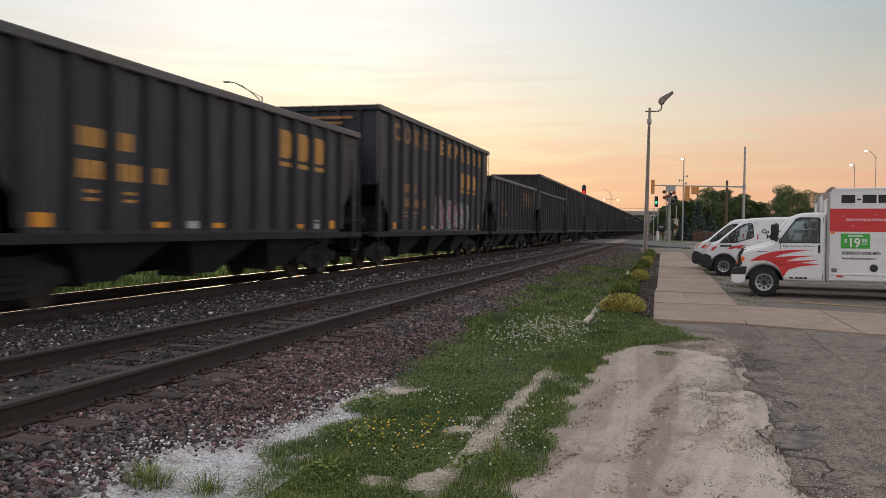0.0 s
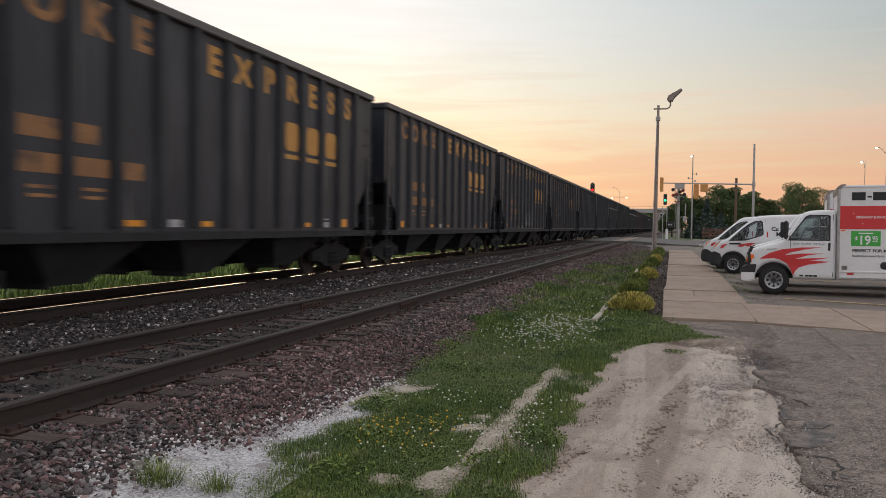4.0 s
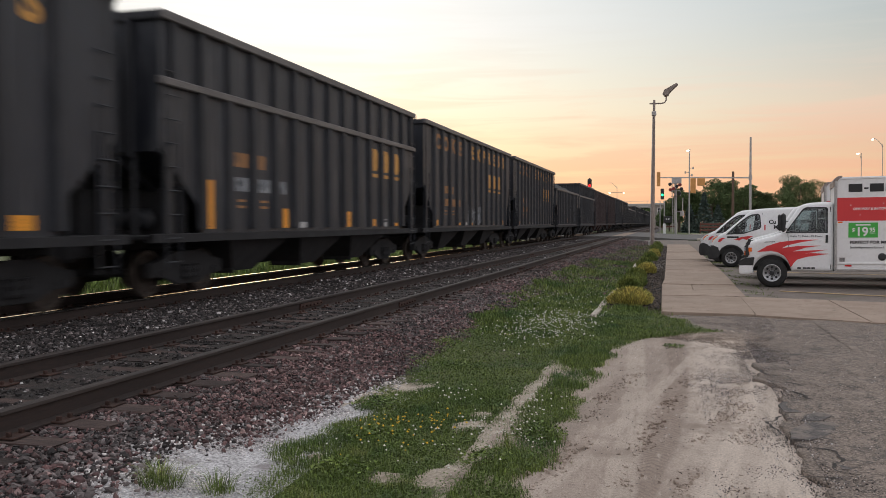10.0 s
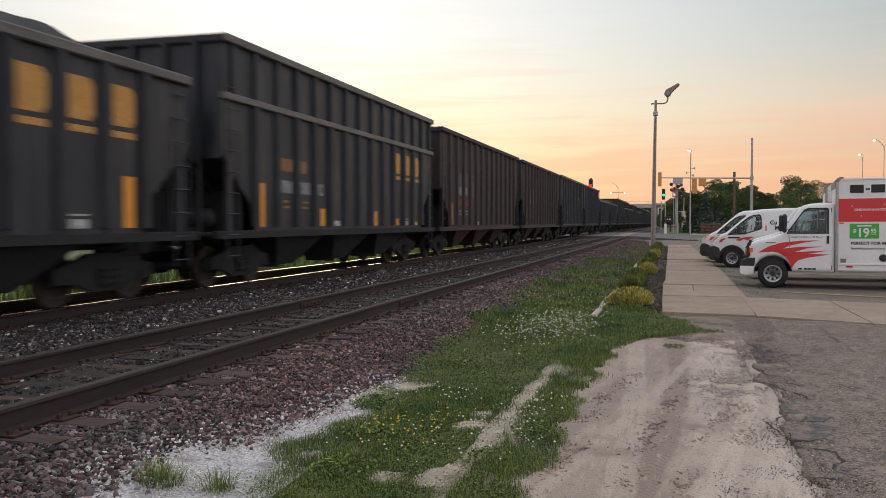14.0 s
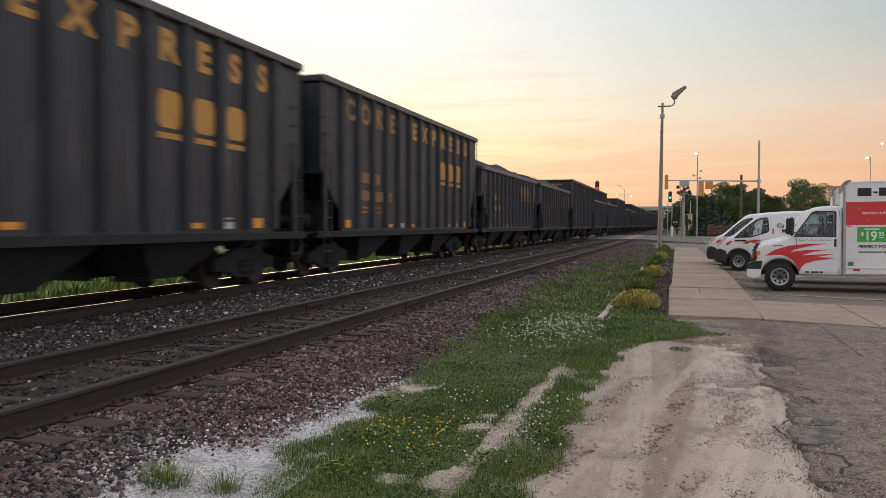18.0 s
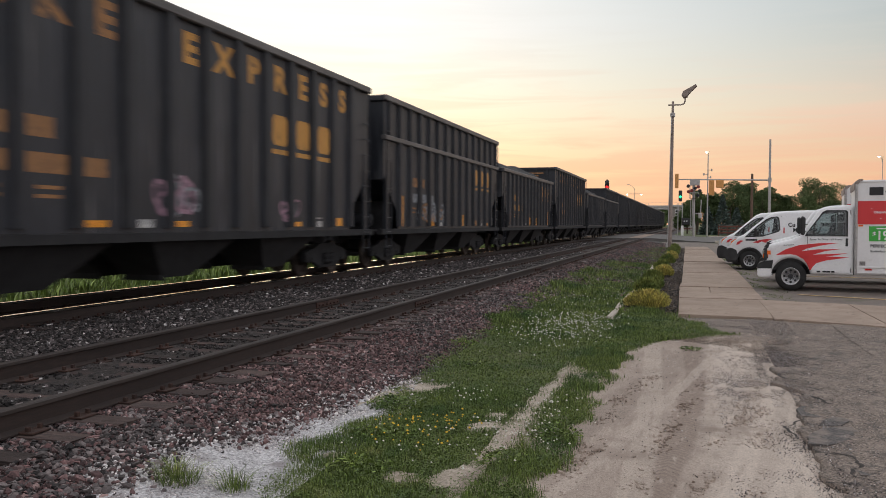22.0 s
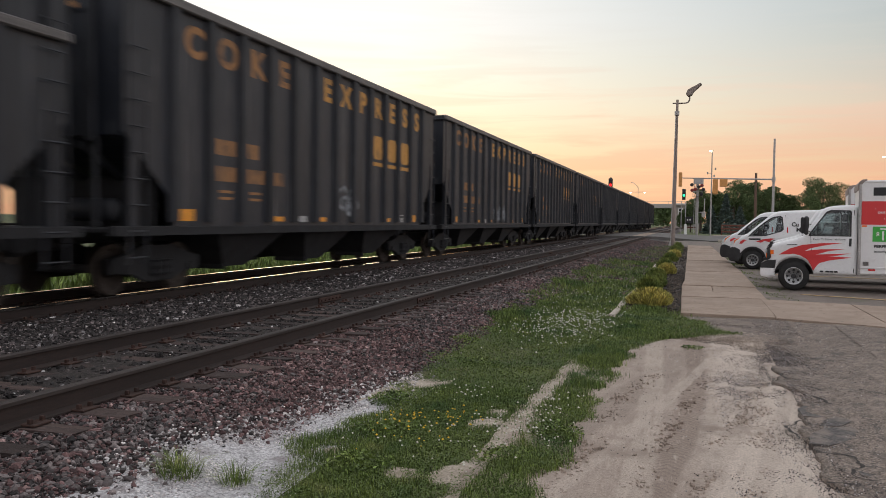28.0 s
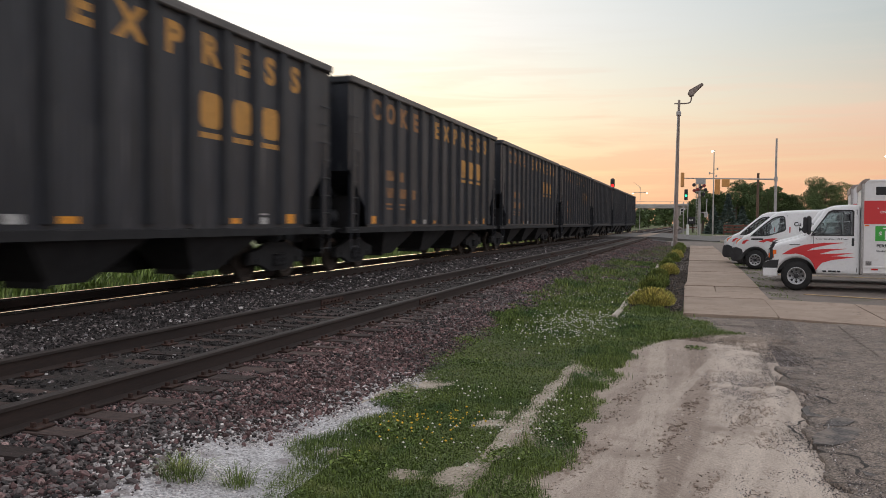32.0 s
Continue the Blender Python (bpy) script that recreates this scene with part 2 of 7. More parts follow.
M = dict(
    soil=surf("soil", (0.13, 0.11, 0.07), (0.11, 0.125, 0.05), 1.2, 0.95, bump=0.5, fine=25, place=True),
    field=surf("field_grass", (0.075, 0.10, 0.034), (0.115, 0.135, 0.048), 0.5, 0.9, bump=0.6, fine=12, place=True),
    dust=surf("pale_dust", (0.345, 0.276, 0.226), (0.43, 0.35, 0.29), 1.6, 0.95, bump=0.6, fine=80, dirt=(0.285, 0.224, 0.18), dirt_scale=1.1, dirt_at=0.56, place=True, grain=0.22, marks=((4.5, 0.56, 0.74, (0.315, 0.245, 0.197), (2.6, 0.4, 1)), (9.0, 0.57, 0.72, (0.50, 0.415, 0.345), (2.6, 0.45, 1)), (24.0, 0.62, 0.70, (0.26, 0.20, 0.162), (3.0, 0.5, 1)), (60.0, 0.635, 0.67, (0.17, 0.138, 0.118), (1, 1, 1))), ruts=((-2.55, 0.27, -0.0035, 0.24, (0.30, 0.24, 0.196), 0.7, 0.0), (-1.25, 0.27, -0.014, 0.13, (0.23, 0.172, 0.136), 0.8, 0.07), (0.38, 0.02, 0.0, 0.46, (0.58, 0.49, 0.412), 0.85, 0.0), (-1.30, 0.20, 0.0, 0.11, (0.235, 0.182, 0.147), 0.32, 0.045), (-0.78, 0.16, 0.0, 0.10, (0.235, 0.182, 0.147), 0.32, 0.045), (-0.42, 0.04, -0.004, 0.12, (0.50, 0.42, 0.35), 0.6, 0.0), (-1.9, 0.24, -0.004, 0.07, (0.48, 0.40, 0.335), 0.7, 0.0), (-0.30, 0.12, 0.002, 0.07, (0.235, 0.182, 0.147), 0.32, 0.045))),
    asphalt=surf("old_asphalt", (0.168, 0.132, 0.106), (0.225, 0.178, 0.144), 1.3, 0.92, bump=0.9, fine=60, dirt=(0.28, 0.222, 0.18), dirt_scale=0.9, dirt_at=0.57, place=True, grain=0.6, marks=((6.0, 0.53, 0.62, (0.26, 0.208, 0.17), (1, 0.6, 1)), (8.0, 0.54, 0.62, (0.112, 0.092, 0.079), (1, 0.6, 1)), (30.0, 0.56, 0.61, (0.34, 0.27, 0.22), (1, 1, 1)), (34.0, 0.57, 0.62, (0.05, 0.044, 0.04), (1, 1, 1)), (70.0, 0.58, 0.62, (0.42, 0.35, 0.30), (1, 1, 1)), (1.6, 0.60, 0.66, (0.115, 0.098, 0.086), (1.2, 0.7, 1)))),
    lot=surf("lot_asphalt", (0.15, 0.125, 0.105), (0.21, 0.175, 0.15), 0.9, 0.9, bump=0.4, fine=40, dirt=(0.10, 0.105, 0.055), dirt_scale=0.7, dirt_at=0.60, place=True, marks=((1.5, 0.58, 0.66, (0.27, 0.225, 0.19), (0.3, 1.4, 1)), (1.2, 0.6, 0.7, (0.09, 0.08, 0.07), (0.4, 1.6, 1)))),
    road=surf("road_asphalt", (0.105, 0.098, 0.092), (0.15, 0.14, 0.132), 0.7, 0.85, bump=0.2, fine=30, place=True),
    concrete=surf("walk_concrete", (0.305, 0.228, 0.174), (0.375, 0.288, 0.225), 1.1, 0.9, bump=0.35, fine=60, dirt=(0.27, 0.20, 0.152), dirt_scale=1.3, dirt_at=0.55, place=True, vary=0.08, grain=0.16, marks=((3.0, 0.58, 0.68, (0.29, 0.215, 0.165), (1, 0.5, 1)), (9.0, 0.63, 0.68, (0.20, 0.155, 0.12), (1, 0.6, 1)), (20.0, 0.67, 0.71, (0.12, 0.095, 0.08), (1, 1, 1)))),
    kerb=surf("kerb_concrete", (0.42, 0.36, 0.30), (0.55, 0.49, 0.42), 3.0, 0.9, bump=0.4, fine=45, dirt=(0.22, 0.19, 0.13), dirt_scale=2.0, place=True),
    mulch=surf("mulch", (0.070, 0.056, 0.046), (0.13, 0.106, 0.088), 4.0, 0.95, bump=0.8, fine=30, place=True, grain=0.5),
    ballast=surf("ballast_bed", (0.046, 0.038, 0.038), (0.080, 0.067, 0.067), 3.0, 0.95, bump=1.0, fine=45, place=True, grain=0.6, depth=0.03),
    stone=surf("ballast_stone_grey", (0.092, 0.079, 0.078), (0.152, 0.132, 0.130), 0.9, 0.85, bump=0.3, fine=60, place=True, island=0.62, grain=0.3),
    pale=surf("white_gravel", (0.42, 0.405, 0.405), (0.56, 0.545, 0.545), 9.0, 0.95, bump=0.25, fine=55, dirt=(0.27, 0.24, 0.235), dirt_scale=4.0, dirt_at=0.54, place=True, grain=0.45, marks=((30.0, 0.60, 0.66, (0.14, 0.125, 0.12), (1, 1, 1)),)),
    stonered=surf("ballast_stone_red", (0.100, 0.056, 0.055), (0.143, 0.089, 0.087), 0.9, 0.85, bump=0.3, fine=60, place=True, island=0.58, grain=0.3),
    stonepink=surf("ballast_stone_pink", (0.21, 0.138, 0.130), (0.29, 0.205, 0.195), 0.9, 0.85, bump=0.3, fine=60, place=True, island=0.45, grain=0.3),
    stonedark=surf("ballast_stone_dark", (0.028, 0.0245, 0.024), (0.047, 0.041, 0.0395), 0.9, 0.8, bump=0.3, fine=60, place=True, island=0.5),
    crib=surf("crib_dirt", (0.026, 0.021, 0.019), (0.048, 0.038, 0.033), 3.0, 0.95, bump=0.9, fine=32, place=True, grain=0.6, depth=0.02, marks=((26.0, 0.64, 0.67, (0.17, 0.155, 0.15), (1, 1, 1)),)),
    # soil colour darkened to stand for the deep shade inside the cracks
    crack=surf("crack_shade_dirt", (0.035, 0.03, 0.026), (0.06, 0.05, 0.045), 5.0, 0.95, bump=0.3, place=True),
    tar=surf("tar_patch", (0.092, 0.083, 0.079), (0.150, 0.130, 0.118), 5.0, 0.9, bump=0.8, fine=45, place=True, dirt=(0.23, 0.19, 0.16), dirt_scale=5.0, dirt_at=0.50, grain=0.5),
    sand=surf("pale_sand", (0.36, 0.30, 0.235), (0.49, 0.42, 0.34), 3.2, 0.95, bump=0.5, fine=55, dirt=(0.26, 0.22, 0.15), dirt_scale=6.0, dirt_at=0.54, place=True, grain=0.28),
    palestone=surf("white_stone", (0.45, 0.42, 0.42), (0.60, 0.58, 0.57), 2.0, 0.85, bump=0.2, fine=60, place=True, island=0.35),
    tie=surf("weathered_tie", (0.048, 0.031, 0.027), (0.082, 0.056, 0.048), 3.0, 0.92, bump=0.7, fine=22, dirt=(0.024, 0.018, 0.016), dirt_scale=2.5, stretch=(0.35, 4, 4), vary=0.45, grain=0.4),
    rail=surf("rusted_rail", (0.024, 0.0155, 0.0130), (0.040, 0.026, 0.0215), 4.0, 0.85, metal=0.0, bump=0.25, fine=50, stretch=(1, 0.15, 1)),
    railtop=surf("dull_rail_head", (0.040, 0.031, 0.028), (0.060, 0.048, 0.043), 4.0, 0.65, metal=0.2, bump=0.05, fine=60, stretch=(1, 0.1, 1)),
    railgloss=surf("bright_rail", (0.55, 0.54, 0.52), (0.65, 0.63, 0.60), 4.0, 0.12, metal=1.0, bump=0.02, fine=60, stretch=(1, 0.1, 1)),
    plate=surf("rusty_plate", (0.042, 0.022, 0.017), (0.070, 0.036, 0.026), 9.0, 0.88, metal=0.1, bump=0.4, fine=60, vary=0.35),
    grass=surf("grass_blade", (0.092, 0.145, 0.026), (0.158, 0.208, 0.046), 0.9, 0.6, bump=0, fine=8, place=True, island=0.5, grain=0.1, marks=((1.3, 0.50, 0.66, (0.045, 0.100, 0.020), (1, 0.7, 1)), (3.1, 0.60, 0.70, (0.22, 0.25, 0.07), (1, 1, 1)))),
    weed=surf("weed_blade", (0.15, 0.235, 0.055), (0.25, 0.32, 0.085), 3.0, 0.65, bump=0, fine=8, place=True, island=0.35),
    cloverleaf=surf("clover_leaf", (0.080, 0.124, 0.024), (0.130, 0.172, 0.040), 1.1, 0.75, bump=0, fine=8, place=True, island=0.16, grain=0.1, marks=((1.3, 0.50, 0.66, (0.045, 0.092, 0.020), (1, 0.7, 1)), (3.1, 0.60, 0.70, (0.16, 0.19, 0.055), (1, 1, 1)))),
    clover=plain("clover_white", (0.72, 0.70, 0.62), 0.8),
    buttercup=plain("flower_yellow", (0.78, 0.50, 0.04), 0.7),
    shrub=surf("shrub_gold", (0.52, 0.44, 0.13), (0.36, 0.35, 0.09), 4.0, 0.7, bump=0, fine=10, place=True, island=0.4),
    shrubg=surf("shrub_green", (0.11, 0.165, 0.042), (0.22, 0.25, 0.06), 4.0, 0.7, bump=0, fine=10, place=True, island=0.4),
    leaf=surf("tree_leaf", (0.075, 0.118, 0.040), (0.120, 0.165, 0.060), 0.35, 0.8, bump=0, fine=4, place=True, island=0.16),
    spruce=surf("spruce_needles", (0.065, 0.10, 0.085), (0.10, 0.135, 0.115), 0.5, 0.7, bump=0, fine=4, place=True, island=0.3),
    bark=surf("bark", (0.09, 0.07, 0.05), (0.14, 0.11, 0.085), 3.0, 0.9, bump=0.6, fine=14, stretch=(1, 1, 0.2)),
    carblack=surf("car_black", (0.0140, 0.0168, 0.0240), (0.0225, 0.0260, 0.0350), 0.7, 0.52, bump=0.12, fine=18, dirt=(0.047, 0.049, 0.057), dirt_scale=0.9, dirt_at=0.58, vary=0.10, stretch=(1, 1.4, 0.35), marks=((2.6, 0.58, 0.74, (0.070, 0.074, 0.086), (1, 3.0, 0.12)), (2.0, 0.56, 0.70, (0.013, 0.0135, 0.015), (1, 2.2, 0.15)), (5.0, 0.60, 0.72, (0.15, 0.145, 0.145), (1, 2.4, 0.10)))),
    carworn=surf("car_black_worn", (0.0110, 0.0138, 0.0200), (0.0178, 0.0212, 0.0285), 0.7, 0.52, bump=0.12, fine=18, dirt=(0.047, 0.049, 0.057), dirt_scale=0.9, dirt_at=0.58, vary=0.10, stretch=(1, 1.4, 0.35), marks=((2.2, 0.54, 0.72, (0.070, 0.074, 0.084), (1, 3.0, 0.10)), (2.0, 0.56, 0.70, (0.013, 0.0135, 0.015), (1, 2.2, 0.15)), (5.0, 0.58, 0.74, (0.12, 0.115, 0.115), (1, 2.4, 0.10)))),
    carpost=surf("car_post", (0.0135, 0.0150, 0.0195), (0.023, 0.025, 0.031), 2.0, 0.65, bump=0.12, fine=18, vary=0.2, marks=((4.0, 0.60, 0.72, (0.07, 0.068, 0.07), (1, 2.4, 0.12)),)),
    carbrown=surf("car_oxide", (0.031, 0.0180, 0.0185), (0.043, 0.0255, 0.0260), 0.7, 0.7, bump=0.12, fine=18, dirt=(0.035, 0.03, 0.03), dirt_scale=0.8, vary=0.1, stretch=(1, 1, 0.45), marks=((3.0, 0.58, 0.72, (0.075, 0.058, 0.056), (1, 2.8, 0.12)),)),
    chord=surf("car_chord", (0.085, 0.080, 0.078), (0.14, 0.13, 0.125), 2.0, 0.55, bump=0.15, fine=25, stretch=(1, 0.3, 1)),
    under=surf("car_underframe", (0.015, 0.015, 0.0165), (0.026, 0.026, 0.028), 3.0, 0.9, bump=0.2, fine=20),
    coal=surf("coal", (0.018, 0.018, 0.019), (0.035, 0.034, 0.034), 3.0, 0.75, bump=1.0, fine=14, depth=0.06),
    wheel=surf("wheel_steel", (0.05, 0.04, 0.035), (0.08, 0.065, 0.055), 6.0, 0.6, metal=0.6, bump=0.1),
    gold=surf("gold_paint", (0.52, 0.26, 0.06), (0.60, 0.31, 0.08), 4.0, 0.7, bump=0, dirt=(0.24, 0.14, 0.06), dirt_scale=1.6, dirt_at=0.58),
    goldfade=surf("faded_gold_paint", (0.31, 0.155, 0.065), (0.41, 0.205, 0.08), 3.0, 0.75, bump=0, dirt=(0.13, 0.08, 0.055), dirt_scale=2.6, dirt_at=0.52),
    orange=surf("reflector_orange", (0.78, 0.30, 0.02), (0.85, 0.36, 0.03), 5.0, 0.4, bump=0),
    stencil=surf("stencil_white", (0.42, 0.42, 0.42), (0.55, 0.54, 0.52), 5.0, 0.7, bump=0, dirt=(0.15, 0.15, 0.15), dirt_scale=4.0),
    spraywhite=surf("spray_white", (0.20, 0.215, 0.235), (0.36, 0.38, 0.40), 4.0, 0.8, bump=0, dirt=(0.09, 0.095, 0.105), dirt_scale=5.0, dirt_at=0.50),
    greypatch=surf("overpainted_grey", (0.078, 0.069, 0.073), (0.105, 0.093, 0.098), 3.0, 0.75, bump=0.05, fine=18, dirt=(0.04, 0.032, 0.032), dirt_scale=1.6, dirt_at=0.55),
    fadedred=surf("faded_red_paint", (0.15, 0.046, 0.038), (0.21, 0.075, 0.060), 4.0, 0.8, bump=0, dirt=(0.05, 0.026, 0.026), dirt_scale=5.0, dirt_at=0.52),
    rustbay=surf("rusty_hopper", (0.040, 0.020, 0.018), (0.075, 0.034, 0.029), 2.0, 0.85, bump=0.2, fine=20, dirt=(0.02, 0.016, 0.016), dirt_scale=1.5),
    spraybright=surf("spray_bright_white", (0.50, 0.50, 0.52), (0.66, 0.66, 0.67), 4.0, 0.8, bump=0, dirt=(0.25, 0.25, 0.27), dirt_scale=5.0, dirt_at=0.56),
    sprayrose=surf("spray_rose", (0.50, 0.20, 0.32), (0.60, 0.30, 0.42), 3.0, 0.8, bump=0, dirt=(0.25, 0.12, 0.18), dirt_scale=4.0, dirt_at=0.56),
    spraypink=surf("spray_pink", (0.34, 0.19, 0.26), (0.44, 0.28, 0.34), 3.0, 0.8, bump=0, dirt=(0.13, 0.09, 0.11), dirt_scale=4.0, dirt_at=0.5),
    spraygreen=surf("spray_green", (0.13, 0.30, 0.24), (0.20, 0.38, 0.32), 3.0, 0.8, bump=0),
    white=surf("white_paint", (0.81, 0.81, 0.81), (0.86, 0.86, 0.86), 1.5, 0.32, bump=0.02, fine=20, grain=0.03, coat=0.3),
    boxwhite=surf("box_white", (0.78, 0.77, 0.76), (0.84, 0.83, 0.82), 1.0, 0.45, bump=0.03, fine=15, dirt=(0.66, 0.63, 0.59), dirt_scale=1.2, dirt_at=0.62, grain=0.03),
    red=plain("red_vinyl", (0.66, 0.042, 0.045), 0.4), green=plain("green_vinyl", (0.06, 0.42, 0.06), 0.4),
    ink=plain("black_vinyl", (0.015, 0.015, 0.017), 0.45), whitevinyl=plain("white_vinyl", (0.82, 0.82, 0.80), 0.45),
    trim=surf("black_plastic", (0.020, 0.020, 0.021), (0.035, 0.035, 0.036), 5.0, 0.6, bump=0.1, fine=80),
    tyre=surf("tyre_rubber", (0.016, 0.016, 0.016), (0.028, 0.027, 0.026), 8.0, 0.85, bump=0.2, fine=40),
    rim=surf("silver_rim", (0.45, 0.45, 0.46), (0.55, 0.55, 0.55), 6.0, 0.35, metal=0.8, bump=0.03),
    chrome=plain("chrome", (0.75, 0.75, 0.76), 0.12, 1.0), window=glass("window_glass", (0.70, 0.76, 0.76)), cabin=plain("cabin_cloth", (0.035, 0.036, 0.04), 0.9),
    amber=plain("amber_lens", (0.9, 0.18, 0.02), 0.25), redlens=plain("red_lens", (0.6, 0.02, 0.02), 0.25), lens=plain("headlamp_lens", (0.7, 0.72, 0.72), 0.12),
    steel=surf("galvanised_steel", (0.38, 0.36, 0.345), (0.47, 0.45, 0.435), 3.0, 0.55, metal=0.2, bump=0.05),
    pole=surf("painted_pole", (0.24, 0.195, 0.17), (0.36, 0.30, 0.265), 2.0, 0.7, metal=0.1, bump=0.2, fine=25, stretch=(1, 1, 0.2)),
    wood=surf("utility_wood", (0.12, 0.075, 0.055), (0.17, 0.11, 0.08), 2.0, 0.9, bump=0.3, stretch=(1, 1, 0.1)),
    yellow=surf("signal_yellow", (0.58, 0.27, 0.08), (0.66, 0.32, 0.10), 3.0, 0.6, bump=0.05),
    dark=plain("black_paint", (0.02, 0.02, 0.022), 0.5), greenlight=plain("green_light", (0.03, 0.95, 0.40), 0.4, glow=1.6),
    redlight=plain("red_light", (1.0, 0.012, 0.012), 0.4, glow=2.2), lamplight=plain("sodium_light", (1.0, 0.80, 0.55), 0.4, glow=8.0),
    brick=surf("far_wall", (0.30, 0.27, 0.24), (0.38, 0.34, 0.31), 0.5, 0.9, bump=0.1, place=True),
    roof=surf("far_roof", (0.40, 0.38, 0.36), (0.50, 0.48, 0.45), 0.3, 0.8, bump=0.1, place=True),
    barrier=surf("rusty_red_wood", (0.13, 0.05, 0.036), (0.17, 0.07, 0.048), 2.0, 0.8, bump=0.2),
    paint=surf("worn_line_paint", (0.55, 0.38, 0.18), (0.62, 0.45, 0.24), 2.5, 0.8, bump=0.1, place=True, dirt=(0.22, 0.17, 0.13), dirt_scale=1.8, dirt_at=0.50),
    dullred=plain("unlit_red_lens", (0.24, 0.035, 0.03), 0.4),
)


# ---- geometry helpers ----
def part(name, bm, material, parent=None, label="", at=None, smooth=False):
    me = bpy.data.meshes.new(name)
    if smooth:
        for f in bm.faces:
            f.smooth = True
    bm.normal_update()
    bm.to_mesh(me)
    bm.free()
    return piece(name, me, material, parent, label, at)


def piece(name, me, material, parent=None, label="", at=None):
    if material is not None and not me.materials:
        me.materials.append(material)
    ob = new(name, me)
    if parent is not None:
        ob.parent = parent
    if at is not None:
        ob.matrix_basis = at
    if label:
        tagged(ob, label)
    return ob


def thing(name, m, label, category, group="", kind=""):
    ob = new(name)
    ob.empty_display_size = 0.3
    ob.matrix_basis = m
    return tagged(ob, label, category, group, kind)


def box(bm, x0, x1, y0, y1, z0, z1, bevel=0.0):
    vs = [bm.verts.new((x, y, z)) for z in (z0, z1) for y in (y0, y1) for x in (x0, x1)]
    fs = [bm.faces.new([vs[i] for i in q]) for q in ((0, 2, 3, 1), (4, 5, 7, 6), (0, 1, 5, 4), (2, 6, 7, 3), (0, 4, 6, 2), (1, 3, 7, 5))]
    if bevel:
        es = list({e for f in fs for e in f.edges})
        bmesh.ops.bevel(bm, geom=es, offset=bevel, segments=1, affect="EDGES")
    return bm


def rod(bm, p, q, r, r2=None, n=8, cap=True):
    p, q = Vector(p), Vector(q)
    r2 = r if r2 is None else r2
    w = (q - p).normalized()
    u = w.orthogonal().normalized()
    v = w.cross(u)
    rings = []
    for c, rr in ((p, r), (q, r2)):
        rings.append([bm.verts.new(c + u * rr * math.cos(2 * math.pi * i / n) + v * rr * math.sin(2 * math.pi * i / n)) for i in range(n)])
    for i in range(n):
        bm.faces.new((rings[0][i], rings[0][(i + 1) % n], rings[1][(i + 1) % n], rings[1][i]))
    if cap:
        bm.faces.new(rings[0][::-1])
        bm.faces.new(rings[1])
    return bm


def pipe(bm, pts, r, n=6):
    for a, b in zip(pts, pts[1:]):
        rod(bm, a, b, r, n=n)
    return bm


def prism(bm, poly, axis, lo, hi, bevel=0.0):
    """Extrudes a polygon of pairs along an axis: 'x' (pairs y, z), 'y' (pairs x, z) or 'z' (pairs x, y)."""
    def at(a, b, c):
        return {"x": (c, a, b), "y": (a, c, b), "z": (a, b, c)}[axis]
    lower = [bm.verts.new(at(a, b, lo)) for a, b in poly]
    upper = [bm.verts.new(at(a, b, hi)) for a, b in poly]
    f0, f1 = bm.faces.new(lower), bm.faces.new(upper[::-1])
    n = len(poly)
    for i in range(n):
        bm.faces.new((lower[i], upper[i], upper[(i + 1) % n], lower[(i + 1) % n]))
    if bevel:
        bmesh.ops.bevel(bm, geom=list({e for f in (f0, f1) for e in f.edges}), offset=bevel, segments=2, affect="EDGES")
    bmesh.ops.recalc_face_normals(bm, faces=bm.faces)
    return bm


def lathe(bm, prof, axis="x", n=20, centre=(0, 0, 0), caps=True):
    """Turns a profile of (along, radius) round an axis."""
    rings = []
    for a, r in prof:
        ring = []
        for i in range(n):
            c, s = r * math.cos(2 * math.pi * i / n), r * math.sin(2 * math.pi * i / n)
            v = {"x": (a, c, s), "y": (c, a, s), "z": (c, s, a)}[axis]
            ring.append(bm.verts.new(Vector(v) + Vector(centre)))
        rings.append(ring)
    for p, q in zip(rings, rings[1:]):
        for i in range(n):
            bm.faces.new((p[i], p[(i + 1) % n], q[(i + 1) % n], q[i]))
    if caps:
        bm.faces.new(rings[0][::-1])
        bm.faces.new(rings[-1])
    bmesh.ops.recalc_face_normals(bm, faces=bm.faces)
    return bm


def np_mesh(name, verts, faces):
    me = bpy.data.meshes.new(name)
    verts, faces = np.asarray(verts, dtype=np.float32), np.asarray(faces, dtype=np.int32)
    k = faces.shape[1]
    me.vertices.add(len(verts))
    me.vertices.foreach_set("co", verts.ravel())
    me.loops.add(faces.size)
    me.loops.foreach_set("vertex_index", faces.ravel())
    me.polygons.add(len(faces))
    me.polygons.foreach_set("loop_start", np.arange(0, faces.size, k, dtype=np.int32))
    me.update(calc_edges=True)
    me.shade_flat()
    return me


def lettering(text, size, material, parent, name="lettering", at=None, wide=1.0, align="LEFT", bold=0.0):
    cu = bpy.data.curves.new(name, "FONT")
    cu.body, cu.size, cu.extrude, cu.align_x, cu.offset = text, size, 0.003, align, bold
    tmp = bpy.data.objects.new(name, cu)
    scene.collection.objects.link(tmp)
    me = bpy.data.meshes.new_from_object(tmp.evaluated_get(bpy.context.evaluated_depsgraph_get()))
    bpy.data.objects.remove(tmp)
    bpy.data.curves.remove(cu)
    me.transform(Matrix.Diagonal((wide, 1, 1, 1)))
    me.materials.clear()
    return piece(name, me, material, parent, at=at)


